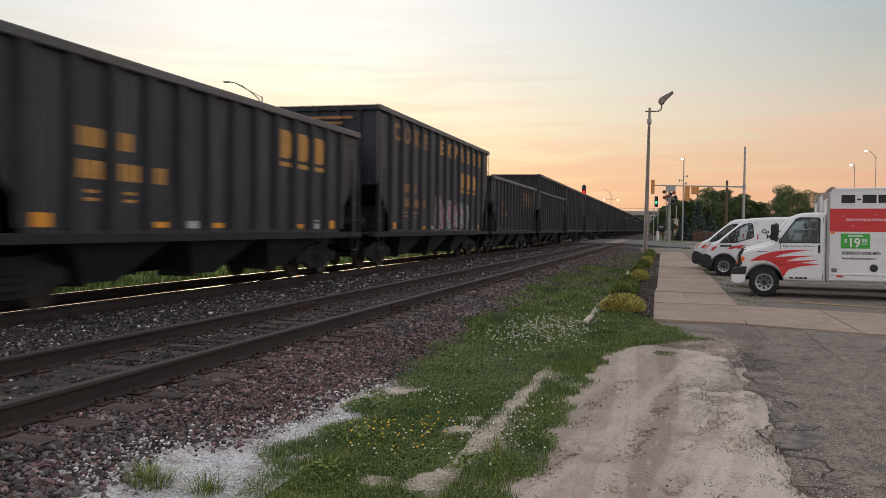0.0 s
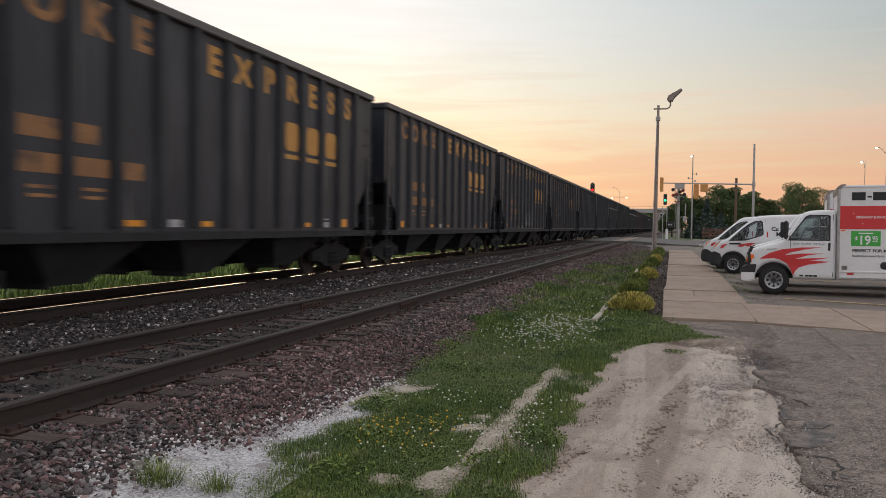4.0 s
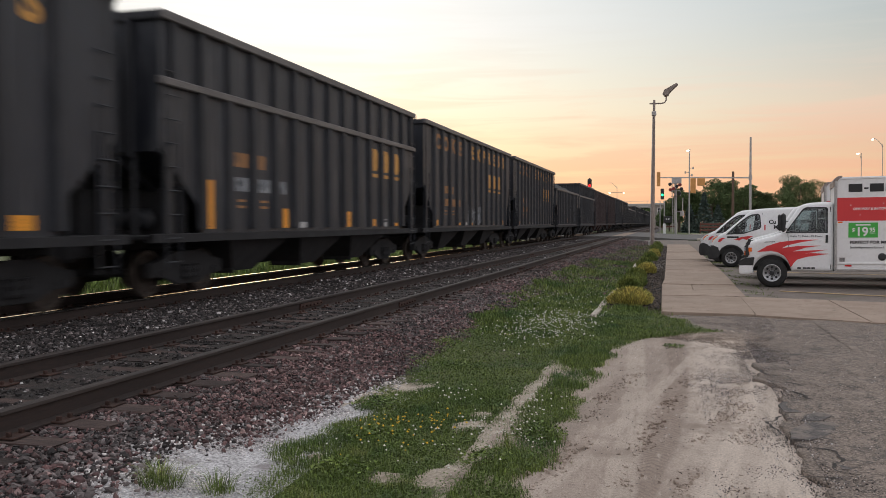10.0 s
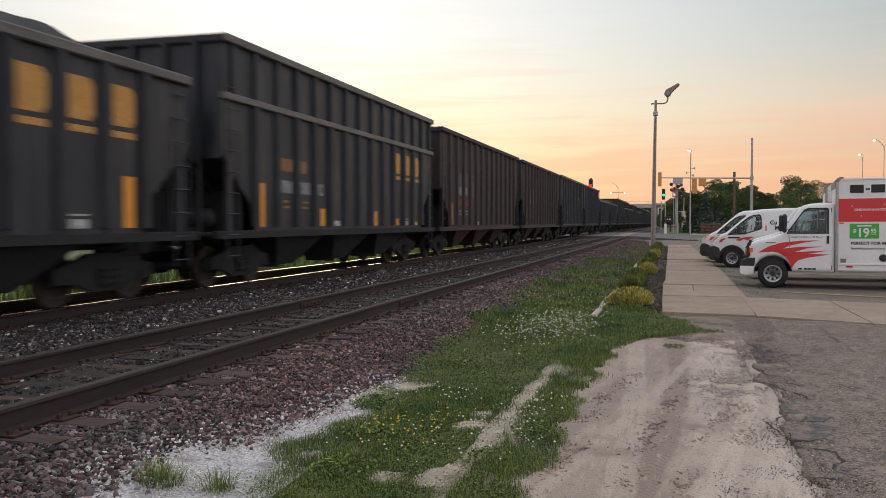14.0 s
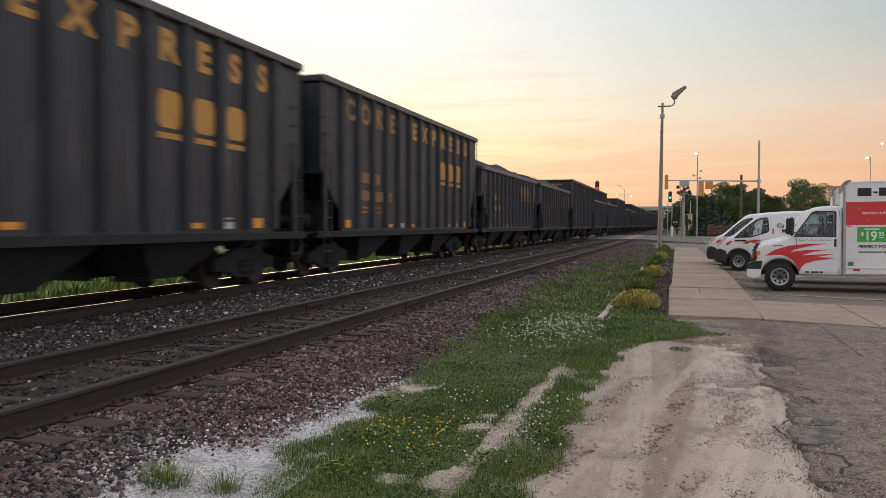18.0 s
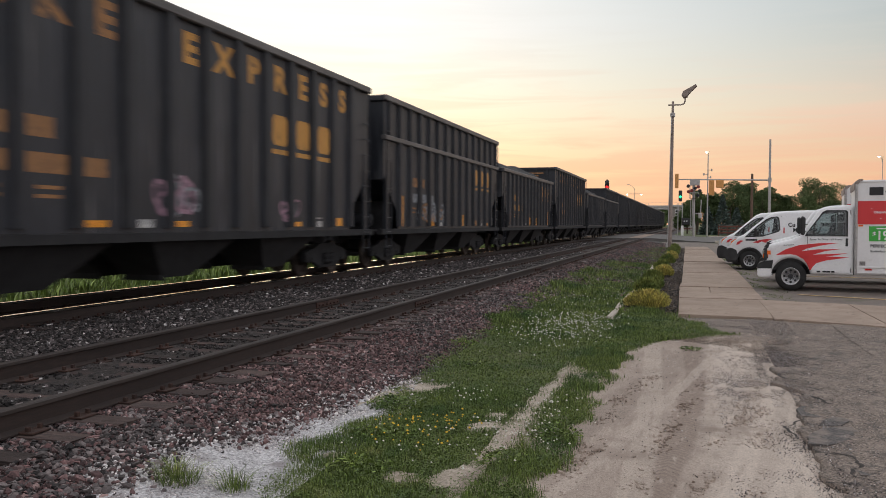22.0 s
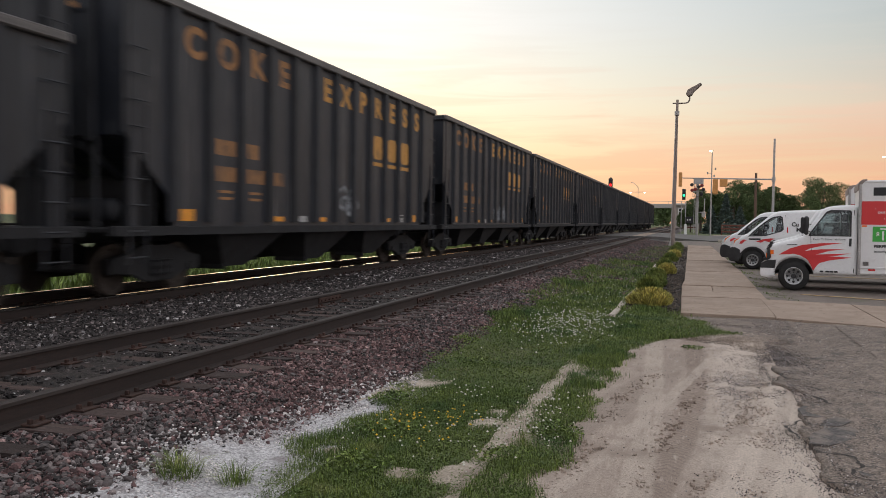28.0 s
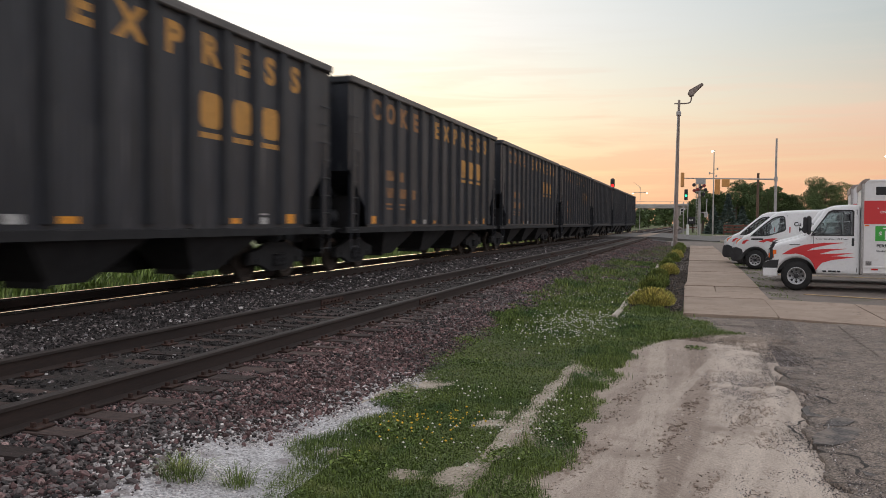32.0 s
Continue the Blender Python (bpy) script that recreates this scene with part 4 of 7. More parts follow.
for key, per, label in (("stone", 25, "grey stones between the rails of the near track"), ("stonedark", 260, "dark stones between the rails of the near track"), ("palestone", 9, "pale chips between the rails of the near track")):
    p = off_ties(scatter(-5.92, -4.6, 3.5, 45, per, 0.4))
    stones("ballast_stones", lay(p, rng.uniform(0.022, 0.048, len(p))), 0.010 + 0.02 * rng.uniform(0, 1, len(p)) ** 1.6, M[key], label)
line = rng.uniform(0, 1, 5000)
p = np.concatenate([np.stack([-3.22 + 0.50 * line + rng.normal(0.05, 0.13, 5000), 4.3 + 3.6 * line + rng.normal(0, 0.25, 5000)], 1), cluster(-2.92, 4.75, 0.24, 0.6, 6000), cluster(-2.84, 6.0, 0.15, 0.8, 3200), cluster(-2.95, 8.2, 0.14, 1.0, 500), scatter(-3.9, -2.6, 3.6, 8, 150), scatter(-3.9, -2.9, 8, 13, 130), scatter(-4.0, -2.9, 13, 40, 120, 0.4)])
p = p[(p[:, 1] > 3.4) & (p[:, 0] > -3.9)]
stones("white_gravel", lay(p, rng.uniform(0, 0.012, len(p))), rng.uniform(0.003, 0.011, len(p)), M["palestone"], "whitish fine gravel spilled at the foot of the ballast")
sheet("white_gravel_patch", lambda y: (float(np.interp(y, FOOT_Y, FOOT_X)) - 0.2 + 0.10 * noise.noise(Vector((5, y * 1.3, 0))), -2.30 - 0.02 * (y - 4)), steps(3.0, 7.6, 0.06, 1.0), 24, lambda x, y: 0.012 - 0.10 * max(0.0, float(np.interp(y, FOOT_Y, FOOT_X)) - x), M["pale"], 0.014,
      "whitish fine gravel and dust", "gravel")
for key, share, lo, hi, label in (("stonedark", 1.0, 0.0015, 0.0045, "dark grit strewn over the dusty track"), ("stone", 2.0, 0.002, 0.0055, "grey grit strewn over the yard"), ("palestone", 0.45, 0.002, 0.006, "pale grit strewn over the yard")):
    p = np.concatenate([scatter(-0.7, 4.8, -4, 3.3, 25 * share), scatter(0.75, 4.8, 3.3, 15, 130 * share), scatter(-0.7, 0.75, 3.3, 13, 40 * share), scatter(0.25, 1.2, 4.0, 12, 200 * share), cluster(1.0, 10.9, 0.17, 0.5, int(1100 * share)), cluster(0.50, 9.0, 0.22, 0.45, int(900 * share)), scatter(-0.4, 1.5, 13.2, 15.5, 420 * share), np.stack([np.array([broken_edge(q) for q in np.linspace(4, 12.5, int(1500 * share))]) + rng.normal(-0.03, 0.10, int(1500 * share)), np.linspace(4, 12.5, int(1500 * share))], 1)])
    stones("grit", np.concatenate([p, np.where(p[:, :1] < 0.92, 0.006, 0.036)], 1), rng.uniform(lo, hi, len(p)), M[key], label)


p = np.concatenate([cluster(0.35, 12.75, 0.42, 0.28, 2200), cluster(0.95, 12.2, 0.2, 0.4, 1200)])
stones("grit", np.concatenate([p, np.full((len(p), 1), 0.016)], 1), rng.uniform(0.003, 0.009, len(p)), M["dust"], "dusty crumbs where the track meets the old asphalt")
p = np.concatenate([cluster(0.25, 12.45, 0.40, 0.22, 2200), cluster(0.85, 11.8, 0.18, 0.4, 900)])
stones("grit", np.concatenate([p, np.full((len(p), 1), 0.010)], 1), rng.uniform(0.003, 0.008, len(p)), M["asphalt"], "asphalt crumbs at the far end of the dusty track")


def blades(name, xy, z, heights, width, material, label, category="grass", lean=0.5, towards=None):
    """Tapered bent blades, four triangles each."""
    n = len(xy)
    a = rng.uniform(0, 2 * math.pi, n) if towards is None else towards
    d = np.stack([np.cos(a), np.sin(a)], 1)
    q = np.stack([-np.sin(a), np.cos(a)], 1)
    ln = rng.uniform(0.1, 1.0, n) * lean
    h = np.asarray(heights)
    w = width * rng.uniform(0.6, 1.3, n)
    v = np.zeros((n, 5, 3))
    for k, (hh, ww, bend) in enumerate(((0, 1, 0), (0, -1, 0), (0.55, 0.8, 0.3), (0.55, -0.8, 0.3), (1.0, 0, 1.0))):
        v[:, k, :2] = xy + q * (w * ww)[:, None] + d * (ln * h * bend)[:, None]
        v[:, k, 2] = z + h * hh * (1 - 0.25 * ln * (hh == 1.0))
    f = (np.array([(0, 1, 3), (0, 3, 2), (2, 3, 4)])[None] + 5 * np.arange(n)[:, None, None]).reshape(-1, 3)
    return tagged(piece(name, np_mesh(name, v.reshape(-1, 3), f), material), label, category, kind="stuff")


def clover_leaves(c):
    """Small nearly level leaves, a quad each."""
    n = len(c)
    a, t = rng.uniform(0, 6.283, n), rng.normal(0, 0.25, (n, 2))
    u = np.stack([np.cos(a), np.sin(a), t[:, 0]], 1)
    v = np.stack([-np.sin(a), np.cos(a), t[:, 1]], 1)
    r = (rng.uniform(0.005, 0.011, n) * (1 + 0.05 * (c[:, 1] - 5).clip(0, 20)))[:, None]
    q = np.stack([c - u * r, c + v * r * 0.7, c + u * r, c - v * r * 0.7], 1)
    return q.reshape(-1, 3), np.arange(4 * n).reshape(-1, 4)


BARE = ((-2.58, 7.95, 0.30, 0.33), (-2.85, 7.3, 0.22, 0.5), (-1.62, 6.65, 0.15, 0.22), (-1.46, 5.25, 0.14, 0.34), (-1.80, 5.15, 0.12, 0.18), (-2.42, 5.45, 0.10, 0.14), (-1.35, 4.6, 0.12, 0.3), (0.18, 12.62, 0.16, 0.10), (-1.60, 7.05, 0.08, 0.2))


def verge(xy):
    """The grassed part: its ragged edges, and bare spots along the edging."""
    x, y = xy[:, 0] + rng.normal(0, 0.05, len(xy)), xy[:, 1]
    left = np.interp(y, (4.0, 5.0, 6.7, 8.0, 9.5, 11.5, 16.5, 26, 40, 60), (-2.48, -2.60, -2.62, -2.72, -2.92, -2.98, -3.3, -3.5, -3.3, -2.6)) + 0.10 * np.sin(y * 3.1) + 0.06 * np.sin(y * 7.7)
    right = np.interp(y, (4, 6, 8, 10.5, 12.0, 12.7, 13.3, 14.2, 15.0, 16.0, 16.8, 60), (-0.93, -0.88, -0.87, -0.80, -0.64, 0.1, 0.55, 0.25, -0.1, -0.6, -1.25, -1.25)) + 0.07 * np.sin(y * 4.3 + 1) + 0.05 * np.sin(y * 9.1)
    ok = (x > left) & (x < right)
    strip = (np.abs(x + 1.35 - 0.012 * (y - 6.0) + 0.02 * np.sin(y * 1.9)) < np.interp(y, (5.4, 5.7, 6.6, 7.1, 7.3, 7.6, 8.6, 9.6, 10.0, 14.2, 14.8, 18.5), (0.03, 0.105, 0.125, 0.085, 0.075, 0.125, 0.11, 0.07, 0.0, 0.0, 0.06, 0.06)) + 0.022 * np.sin(y * 9) + 0.018 * np.sin(y * 23 + x * 30) + rng.normal(0, 0.02, len(x))) & (y > 5.4) & ((y < 10.0) | (y > 14.2)) & (y < 30)
    for cx, cy, rx, ry in BARE:
        ok &= ((x - cx) / rx) ** 2 + ((y - cy) / ry) ** 2 > 0.55 + 0.4 * np.sin(x * 17) * np.sin(y * 13)
    return ok & ~strip


p = np.concatenate([scatter(-2.6, -0.8, -8, 3.6, 1800), scatter(-3.5, 0.4, 3.6, 8, 12500), scatter(-3.6, 0.9, 8, 16.6, 5800), scatter(-3.7, -1.1, 16, 36, 1500), scatter(-3.2, -1.1, 36, 62, 260)])
p = p[verge(p)]
p = p[rng.uniform(0, 1, len(p)) < np.interp(p[:, 1], (17, 22, 28, 60), (1.0, 0.75, 0.30, 0.25)) + 0.35 * (wave(p, 2.0, 0.5, 3.0) > 0.5) * (p[:, 1] > 19) + 0.3 * (p[:, 0] > -1.6)]
dens = wave(p, 2.1, 1.6, 1.0)
p = p[rng.uniform(-1.9, 1.6, len(p)) < dens + 1.25]
hh = (0.028 + 0.026 * (wave(p, 1.3, 0.9, 2.0) + 1.2).clip(0.1, 2.2)) * rng.uniform(0.6, 1.35, len(p)) * np.where((p[:, 1] > 8) & (p[:, 1] < 13) & (p[:, 0] < -1.5), 0.75, 1.0) * np.where(p[:, 1] > 16, 1.5, 1.0)
hh *= np.interp(p[:, 1], (4, 9, 12), (0.72, 0.82, 1.0)) * np.where(np.abs(p[:, 0] + 1.33) < 0.22, 0.7, 1.0)
blades("verge_grass", p, lay(p, -0.01)[:, 2], hh, 0.0024, M["grass"], "uneven green grass of the verge beside the ballast")
big = np.where(p[:, 1] > 12)[0][::3]
blades("verge_grass", p[big] + 0.02, lay(p[big], -0.01)[:, 2], hh[big] * 1.1, 0.010, M["grass"], "thicker grass farther along the verge")
q = np.concatenate([scatter(-1.30, -0.78, 4.6, 11.5, 9000), scatter(-1.25, 0.5, 11.5, 14.4, 2200)])
q = q[verge(q) & (wave(q, 5.0, 2.3, 0.6) > -0.55)]
blades("verge_grass", q, lay(q, -0.01)[:, 2], rng.uniform(0.03, 0.085, len(q)) * (1 + 0.25 * wave(q, 4.0, 3.0, 2.0)), 0.0027, M["grass"], "brighter grass between the edging and the dusty track")
q = np.concatenate([scatter(-3.0, -0.75, 4.2, 9, 5200), scatter(-3.2, 0.5, 9, 17, 2600), scatter(-3.5, -1.3, 17, 30, 900)])
q = q[verge(q)]
lv, lf = clover_leaves(np.concatenate([q, (lay(q, 0.0)[:, 2] + rng.uniform(0.004, 0.038, len(q)))[:, None]], 1))
tagged(piece("clover_leaves", np_mesh("clover_leaves", lv, lf), M["cloverleaf"]), "low leafy clover and weeds among the grass", "clover", kind="stuff")
p = scatter(-22, -12.2, 2, 70, 42)
blades("far_grass", p, lay(p, -0.02)[:, 2], rng.uniform(0.12, 0.42, len(p)), 0.03, M["weed"], "tall bright grass on the far side of the tracks")
p = scatter(-12.6, -11.6, 2, 60, 40)
blades("far_grass", p, lay(p, -0.02)[:, 2], rng.uniform(0.1, 0.3, len(p)), 0.02, M["weed"], "short grass at the far edge of the ballast")
# tufts at the foot of the gravel
for cx, cy, r, n in ((-3.02, 4.50, 0.13, 300), (-2.66, 4.56, 0.09, 180)):
    a, q = rng.uniform(0, 6.283, n), r * rng.uniform(0, 1, n) ** 0.7
    xy = np.stack([cx + q * np.cos(a), cy + q * np.sin(a)], 1)
    blades("grass_tuft", xy, lay(xy, -0.01)[:, 2], rng.uniform(0.05, 1.0, n) ** 0.8 * 0.20, 0.0024, M["grass"], "tall tuft of grass growing in the pale gravel", "grass", 1.5, a + rng.normal(0, 0.7, n))


def flowers(name, spots, heights, radius, material, label):
    n = len(spots)
    oct_v = np.array([(1, 0, 0), (0, 1, 0), (-1, 0, 0), (0, -1, 0), (0, 0, 0.9), (0, 0, -0.6)])
    oct_f = np.array([(0, 1, 4), (1, 2, 4), (2, 3, 4), (3, 0, 4), (1, 0, 5), (2, 1, 5), (3, 2, 5), (0, 3, 5)])
    v = oct_v[None] * (radius * rng.uniform(0.6, 1.25, n))[:, None, None] + np.concatenate([spots, np.asarray(heights)[:, None]], 1)[:, None, :]
    f = (oct_f[None] + 6 * np.arange(n)[:, None, None]).reshape(-1, 3)
    return tagged(piece(name, np_mesh(name, v.reshape(-1, 3), f), material), label, "flowers", kind="stuff")


p = np.concatenate([cluster(-1.85, 13.3, 0.36, 1.1, 420), cluster(-1.15, 6.4, 0.16, 0.35, 60), cluster(-1.2, 7.3, 0.14, 0.3, 30), cluster(-2.0, 7.5, 0.2, 0.25, 26), cluster(-1.7, 5.9, 0.3, 0.4, 40), cluster(-2.2, 18, 0.6, 2.5, 120), scatter(-2.6, -1.0, 5, 16, 2)])
flowers("clover_flowers", p, rng.uniform(0.05, 0.11, len(p)), 0.0098 + 0.0035 * (p[:, 1] > 10), M["clover"], "small white clover heads in the grass")
p = np.concatenate([cluster(-1.88, 6.35, 0.16, 0.22, 42), cluster(-2.25, 6.3, 0.12, 0.2, 16), cluster(-1.9, 5.75, 0.2, 0.2, 14)])
flowers("yellow_flowers", p, rng.uniform(0.06, 0.12, len(p)), 0.0105, M["buttercup"], "small yellow flowers in the grass")


def ragged(name, cx, cy, rx, ry, z, material, label, category, seed, n=40):
    """A flat spot with an uneven outline, slightly domed."""
    r = random.Random(seed)
    ph = [r.uniform(0, 6.28) for _ in range(4)]
    vs, fs = [(cx, cy, z + 0.006)], []
    for i in range(n):
        a = 2 * math.pi * i / n
        k = 1 + 0.20 * math.sin(2 * a + ph[0]) + 0.14 * math.sin(3 * a + ph[1]) + 0.10 * math.sin(7 * a + ph[2]) + 0.06 * math.sin(13 * a + ph[3])
        vs += [(cx + rx * 0.6 * k * math.cos(a), cy + ry * 0.6 * k * math.sin(a), z + 0.005), (cx + rx * k * math.cos(a), cy + ry * k * math.sin(a), z - 0.008)]
    for i in range(n):
        a, b = 1 + 2 * i, 1 + 2 * ((i + 1) % n)
        fs += [(0, a, b), (a, a + 1, b), (b, a + 1, b + 1)]
    return tagged(piece(name, np_mesh(name, vs, fs), material), label, category, kind="structure")


for i, (cx, cy, rx, ry) in enumerate(BARE):
    ragged("sand_patch", cx, cy, rx * 0.95, ry * 0.95, gz(cx) + 0.008, M["sand"], "bare pale sand in the grass", "sand", i)
sheet("sand_strip", lambda y: (-1.35 + 0.012 * (y - 6.0) - 0.02 * math.sin(y * 1.9) - 0.11 - 0.04 * noise.noise(Vector((y * 4, 0, 1))), -1.35 + 0.012 * (y - 6.0) - 0.02 * math.sin(y * 1.9) + 0.10 + 0.04 * noise.noise(Vector((y * 4, 0, 7)))), steps(5.4, 10.1, 0.05, 1.0), 10, 0.004, M["sand"], 0.022, "pale sand along the sunken edging", "sand")


def chunk(pts, z, tilt_x, tilt_y, label):
    """A broken slab of asphalt, tipped a little."""
    cx, cy = sum(p[0] for p in pts) / len(pts), sum(p[1] for p in pts) / len(pts)
    b = bmesh.new()
    ring = [(x - cx, y - cy) for x, y in pts]
    fine = []
    for (xa, ya), (xb, yb) in zip(ring, ring[1:] + ring[:1]):
        for i in range(4):
            u = i / 4
            q = 0.018 * noise.noise(Vector((xa * 9 + u * 7, ya * 9, cx)))
            fine.append((xa + (xb - xa) * u + q, ya + (yb - ya) * u - q))
    prism(b, fine, "z", -0.05, 0.006, 0.006)
    tagged(part("asphalt_chunk", b, M["tar"], at=pose(cx, cy, z, tilt_x, tilt_y, 0)), label, "asphalt chunk", kind="structure")


chunk(((0.84, 6.70), (0.88, 6.98), (1.02, 7.26), (1.24, 7.40), (1.26, 7.16), (1.12, 6.90), (0.98, 6.72)), 0.034, 0.8, 2.2, "dark slab of broken asphalt tipped at the crumbled edge")
chunk(((0.90, 7.62), (0.90, 7.96), (1.02, 8.20), (1.20, 8.24), (1.16, 7.86), (1.04, 7.66)), 0.034, -0.6, 1.8, "dark cracked slab of asphalt at the crumbled edge")
chunk(((0.98, 7.36), (1.02, 7.56), (1.20, 7.74), (1.28, 7.62), (1.16, 7.42)), 0.030, 1.0, -1.2, "small loose slab of asphalt at the crumbled edge")
chunk(((1.06, 5.95), (1.05, 6.15), (1.20, 6.26), (1.24, 6.05)), 0.032, 0.0, 1.4, "small dark slab of broken asphalt")


def crack(x, y, turn, length, width, seed):
    """A winding crack: a strip laid on the asphalt, shade put into its colour."""
    r = random.Random(seed)
    vs, fs, a = [], [], radians(turn)
    n = int(length / 0.05)
    for i in range(n + 1):
        w = 0.62 * width * (0.25 + 0.75 * math.sin(math.pi * (i + 0.3) / (n + 0.6))) * r.uniform(0.35, 1.5)
        dx, dy = -math.sin(a), math.cos(a)
        z = 0.034 + 0.018 * (noise.noise(Vector((x * 1.7, y * 1.7, 3.1))) + 0.45 * noise.noise(Vector((x * 6.0, y * 4.0, 8.1)))) + 0.004
        vs += [(x - dx * w, y - dy * w, z), (x + dx * w, y + dy * w, z)]
        x, y = x + 0.05 * math.cos(a), y + 0.05 * math.sin(a)
        a += r.uniform(-0.75, 0.75) - 0.25 * (a - radians(turn))
    for i in range(n):
        fs.append((2 * i, 2 * i + 2, 2 * i + 3, 2 * i + 1))
    return tagged(piece("asphalt_crack", np_mesh("asphalt_crack", vs, fs), M["crack"]), "dark strip on the old asphalt, a crack with its shade painted in", "crack", kind="structure")


for i, q in enumerate(((0.86, 9.95, -75, 0.8, 0.022), (0.90, 9.15, -22, 0.45, 0.024), (1.04, 8.70, -68, 0.45, 0.03), (1.10, 8.32, -10, 0.25, 0.02), (0.90, 7.6, -80, 0.9, 0.02), (0.86, 6.6, -78, 1.0, 0.022), (0.80, 5.75, -5, 0.25, 0.02), (1.05, 11.45, -4, 0.4, 0.02), (1.88, 13.3, -62, 0.75, 0.022), (1.1, 11.0, 4, 0.7, 0.018), (1.9, 8.9, -35, 1.6, 0.010), (1.6, 7.6, -20, 1.2, 0.010),
                       (2.4, 10.2, -50, 1.5, 0.009), (1.2, 5.9, -30, 0.8, 0.014), (1.7, 13.2, -5, 1.6, 0.010), (2.8, 12.2, -20, 1.8, 0.010))):
    crack(*q, i)
# weeds along the lot's edge and clumps of broad leaves in the verge
p = scatter(1.40, 2.3, 19.4, 46, 260)
p = p[(wave(p, 3.0, 1.1, 0.7) > -0.1) & (rng.uniform(0, 1, len(p)) < 1.2 - (p[:, 0] - 1.4) * 1.2)]
blades("lot_weeds", p, np.full(len(p), 0.0), rng.uniform(0.012, 0.05, len(p)), 0.008, M["grass"], "thin weeds between the walk and the parking lot")
p = np.concatenate([scatter(-1.27, -0.27, 16.2, 30, 330), scatter(-1.27, -0.32, 30, 60, 90)])
for key, a, b, label in (("stonedark", 0, 2, "dark bark chips strewn over the planting bed"), ("bark", 1, 2, "brown bark chips strewn over the planting bed")):
    q = p[a::b]
    stones("mulch_chips", np.concatenate([q, rng.uniform(0.0, 0.03, (len(q), 1))], 1), rng.uniform(0.010, 0.030, len(q)), M[key], label)
q = cluster(-0.75, 16.0, 0.35, 0.35, 900)
blades("verge_grass", q, np.full(len(q), -0.01), rng.uniform(0.02, 0.09, len(q)), 0.005, M["grass"], "thin grass before the planting bed")
# clods along the ruts of the dusty track
yy = rng.uniform(4.6, 9.5, 1500)
p = np.concatenate([np.stack([np.interp(yy, (4.6, 6.0, 8.0, 9.5), (c0, c1, c2, c3)) + rng.normal(0, 0.05, len(yy)), yy], 1)[k::4] for k, (c0, c1, c2, c3) in enumerate(((-0.85, -0.72, -0.66, -0.35), (-0.45, -0.25, -0.05, 0.2), (-0.05, 0.15, 0.5, 0.7), (0.25, 0.45, 0.62, 0.66)))])
stones("dirt_clods", np.concatenate([p, np.full((len(p), 1), 0.004)], 1), rng.uniform(0.006, 0.018, len(p)), M["dust"], "small clods of dry dirt along the tyre ruts")


# ---- the train ----
TYPES = "BABCAAAAAACAAECDDAAFFACEAFC" + "A" * 10      # A, D: tall cars; C: with extensions; B, F, E: low cars, hardly full, heaped, and heaped with tall strips
PITCH = {"A": 16.694, "D": 16.694, "B": 15.265, "C": 15.265, "E": 15.265, "F": 15.265}


def train_at(t):
    """How far the train has come: it slows a little on the way."""
    return 16.091 * t - 0.0251 * t * t


def bogie(parent, y):
    for s in (-1, 1):
        b = bmesh.new()
        prism(b, ((y - 1.2, 0.36), (y - 1.2, 0.60), (y - 0.8, 0.66), (y - 0.45, 0.80), (y + 0.45, 0.80), (y + 0.8, 0.66), (y + 1.2, 0.60), (y + 1.2, 0.36), (y + 0.75, 0.36), (y + 0.4, 0.20), (y - 0.4, 0.20), (y - 0.75, 0.36)), "x", s * 1.0 - 0.07, s * 1.0 + 0.07, 0.015)
        f = part("side_frame", b, M["under"], parent)
        b = bmesh.new()
        for k in (-0.16, 0, 0.16):
            lathe(b, ((0.30, 0.07), (0.34, 0.085), (0.40, 0.07), (0.46, 0.085), (0.52, 0.07), (0.56, 0.085)), "z", 8, (s * 1.1, y + k, 0))
        part("spring_nest", b, M["under"], f)
    for yy in (y - 0.89, y + 0.89):
        b = bmesh.new()
        rod(b, (-1.1, yy, 0.42), (1.1, yy, 0.42), 0.075, n=10)
        ax = part("axle", b, M["under"], parent)
        for s in (-1, 1):
            b = bmesh.new()
            x = s * 0.7525
            lathe(b, ((x - 0.07, 0.40), (x - 0.065, 0.42), (x + 0.05, 0.42), (x + 0.065, 0.41), (x + 0.065, 0.34), (x + 0.03, 0.30), (x + 0.03, 0.14), (x + 0.08, 0.12)) if s > 0 else
                  ((x - 0.08, 0.12), (x - 0.03, 0.14), (x - 0.03, 0.30), (x - 0.065, 0.34), (x - 0.065, 0.41), (x - 0.05, 0.42), (x + 0.065, 0.42), (x + 0.07, 0.40)), "x", 24, (0, yy, 0.42))
            part("wheel", b, M["wheel"], ax, smooth=False)


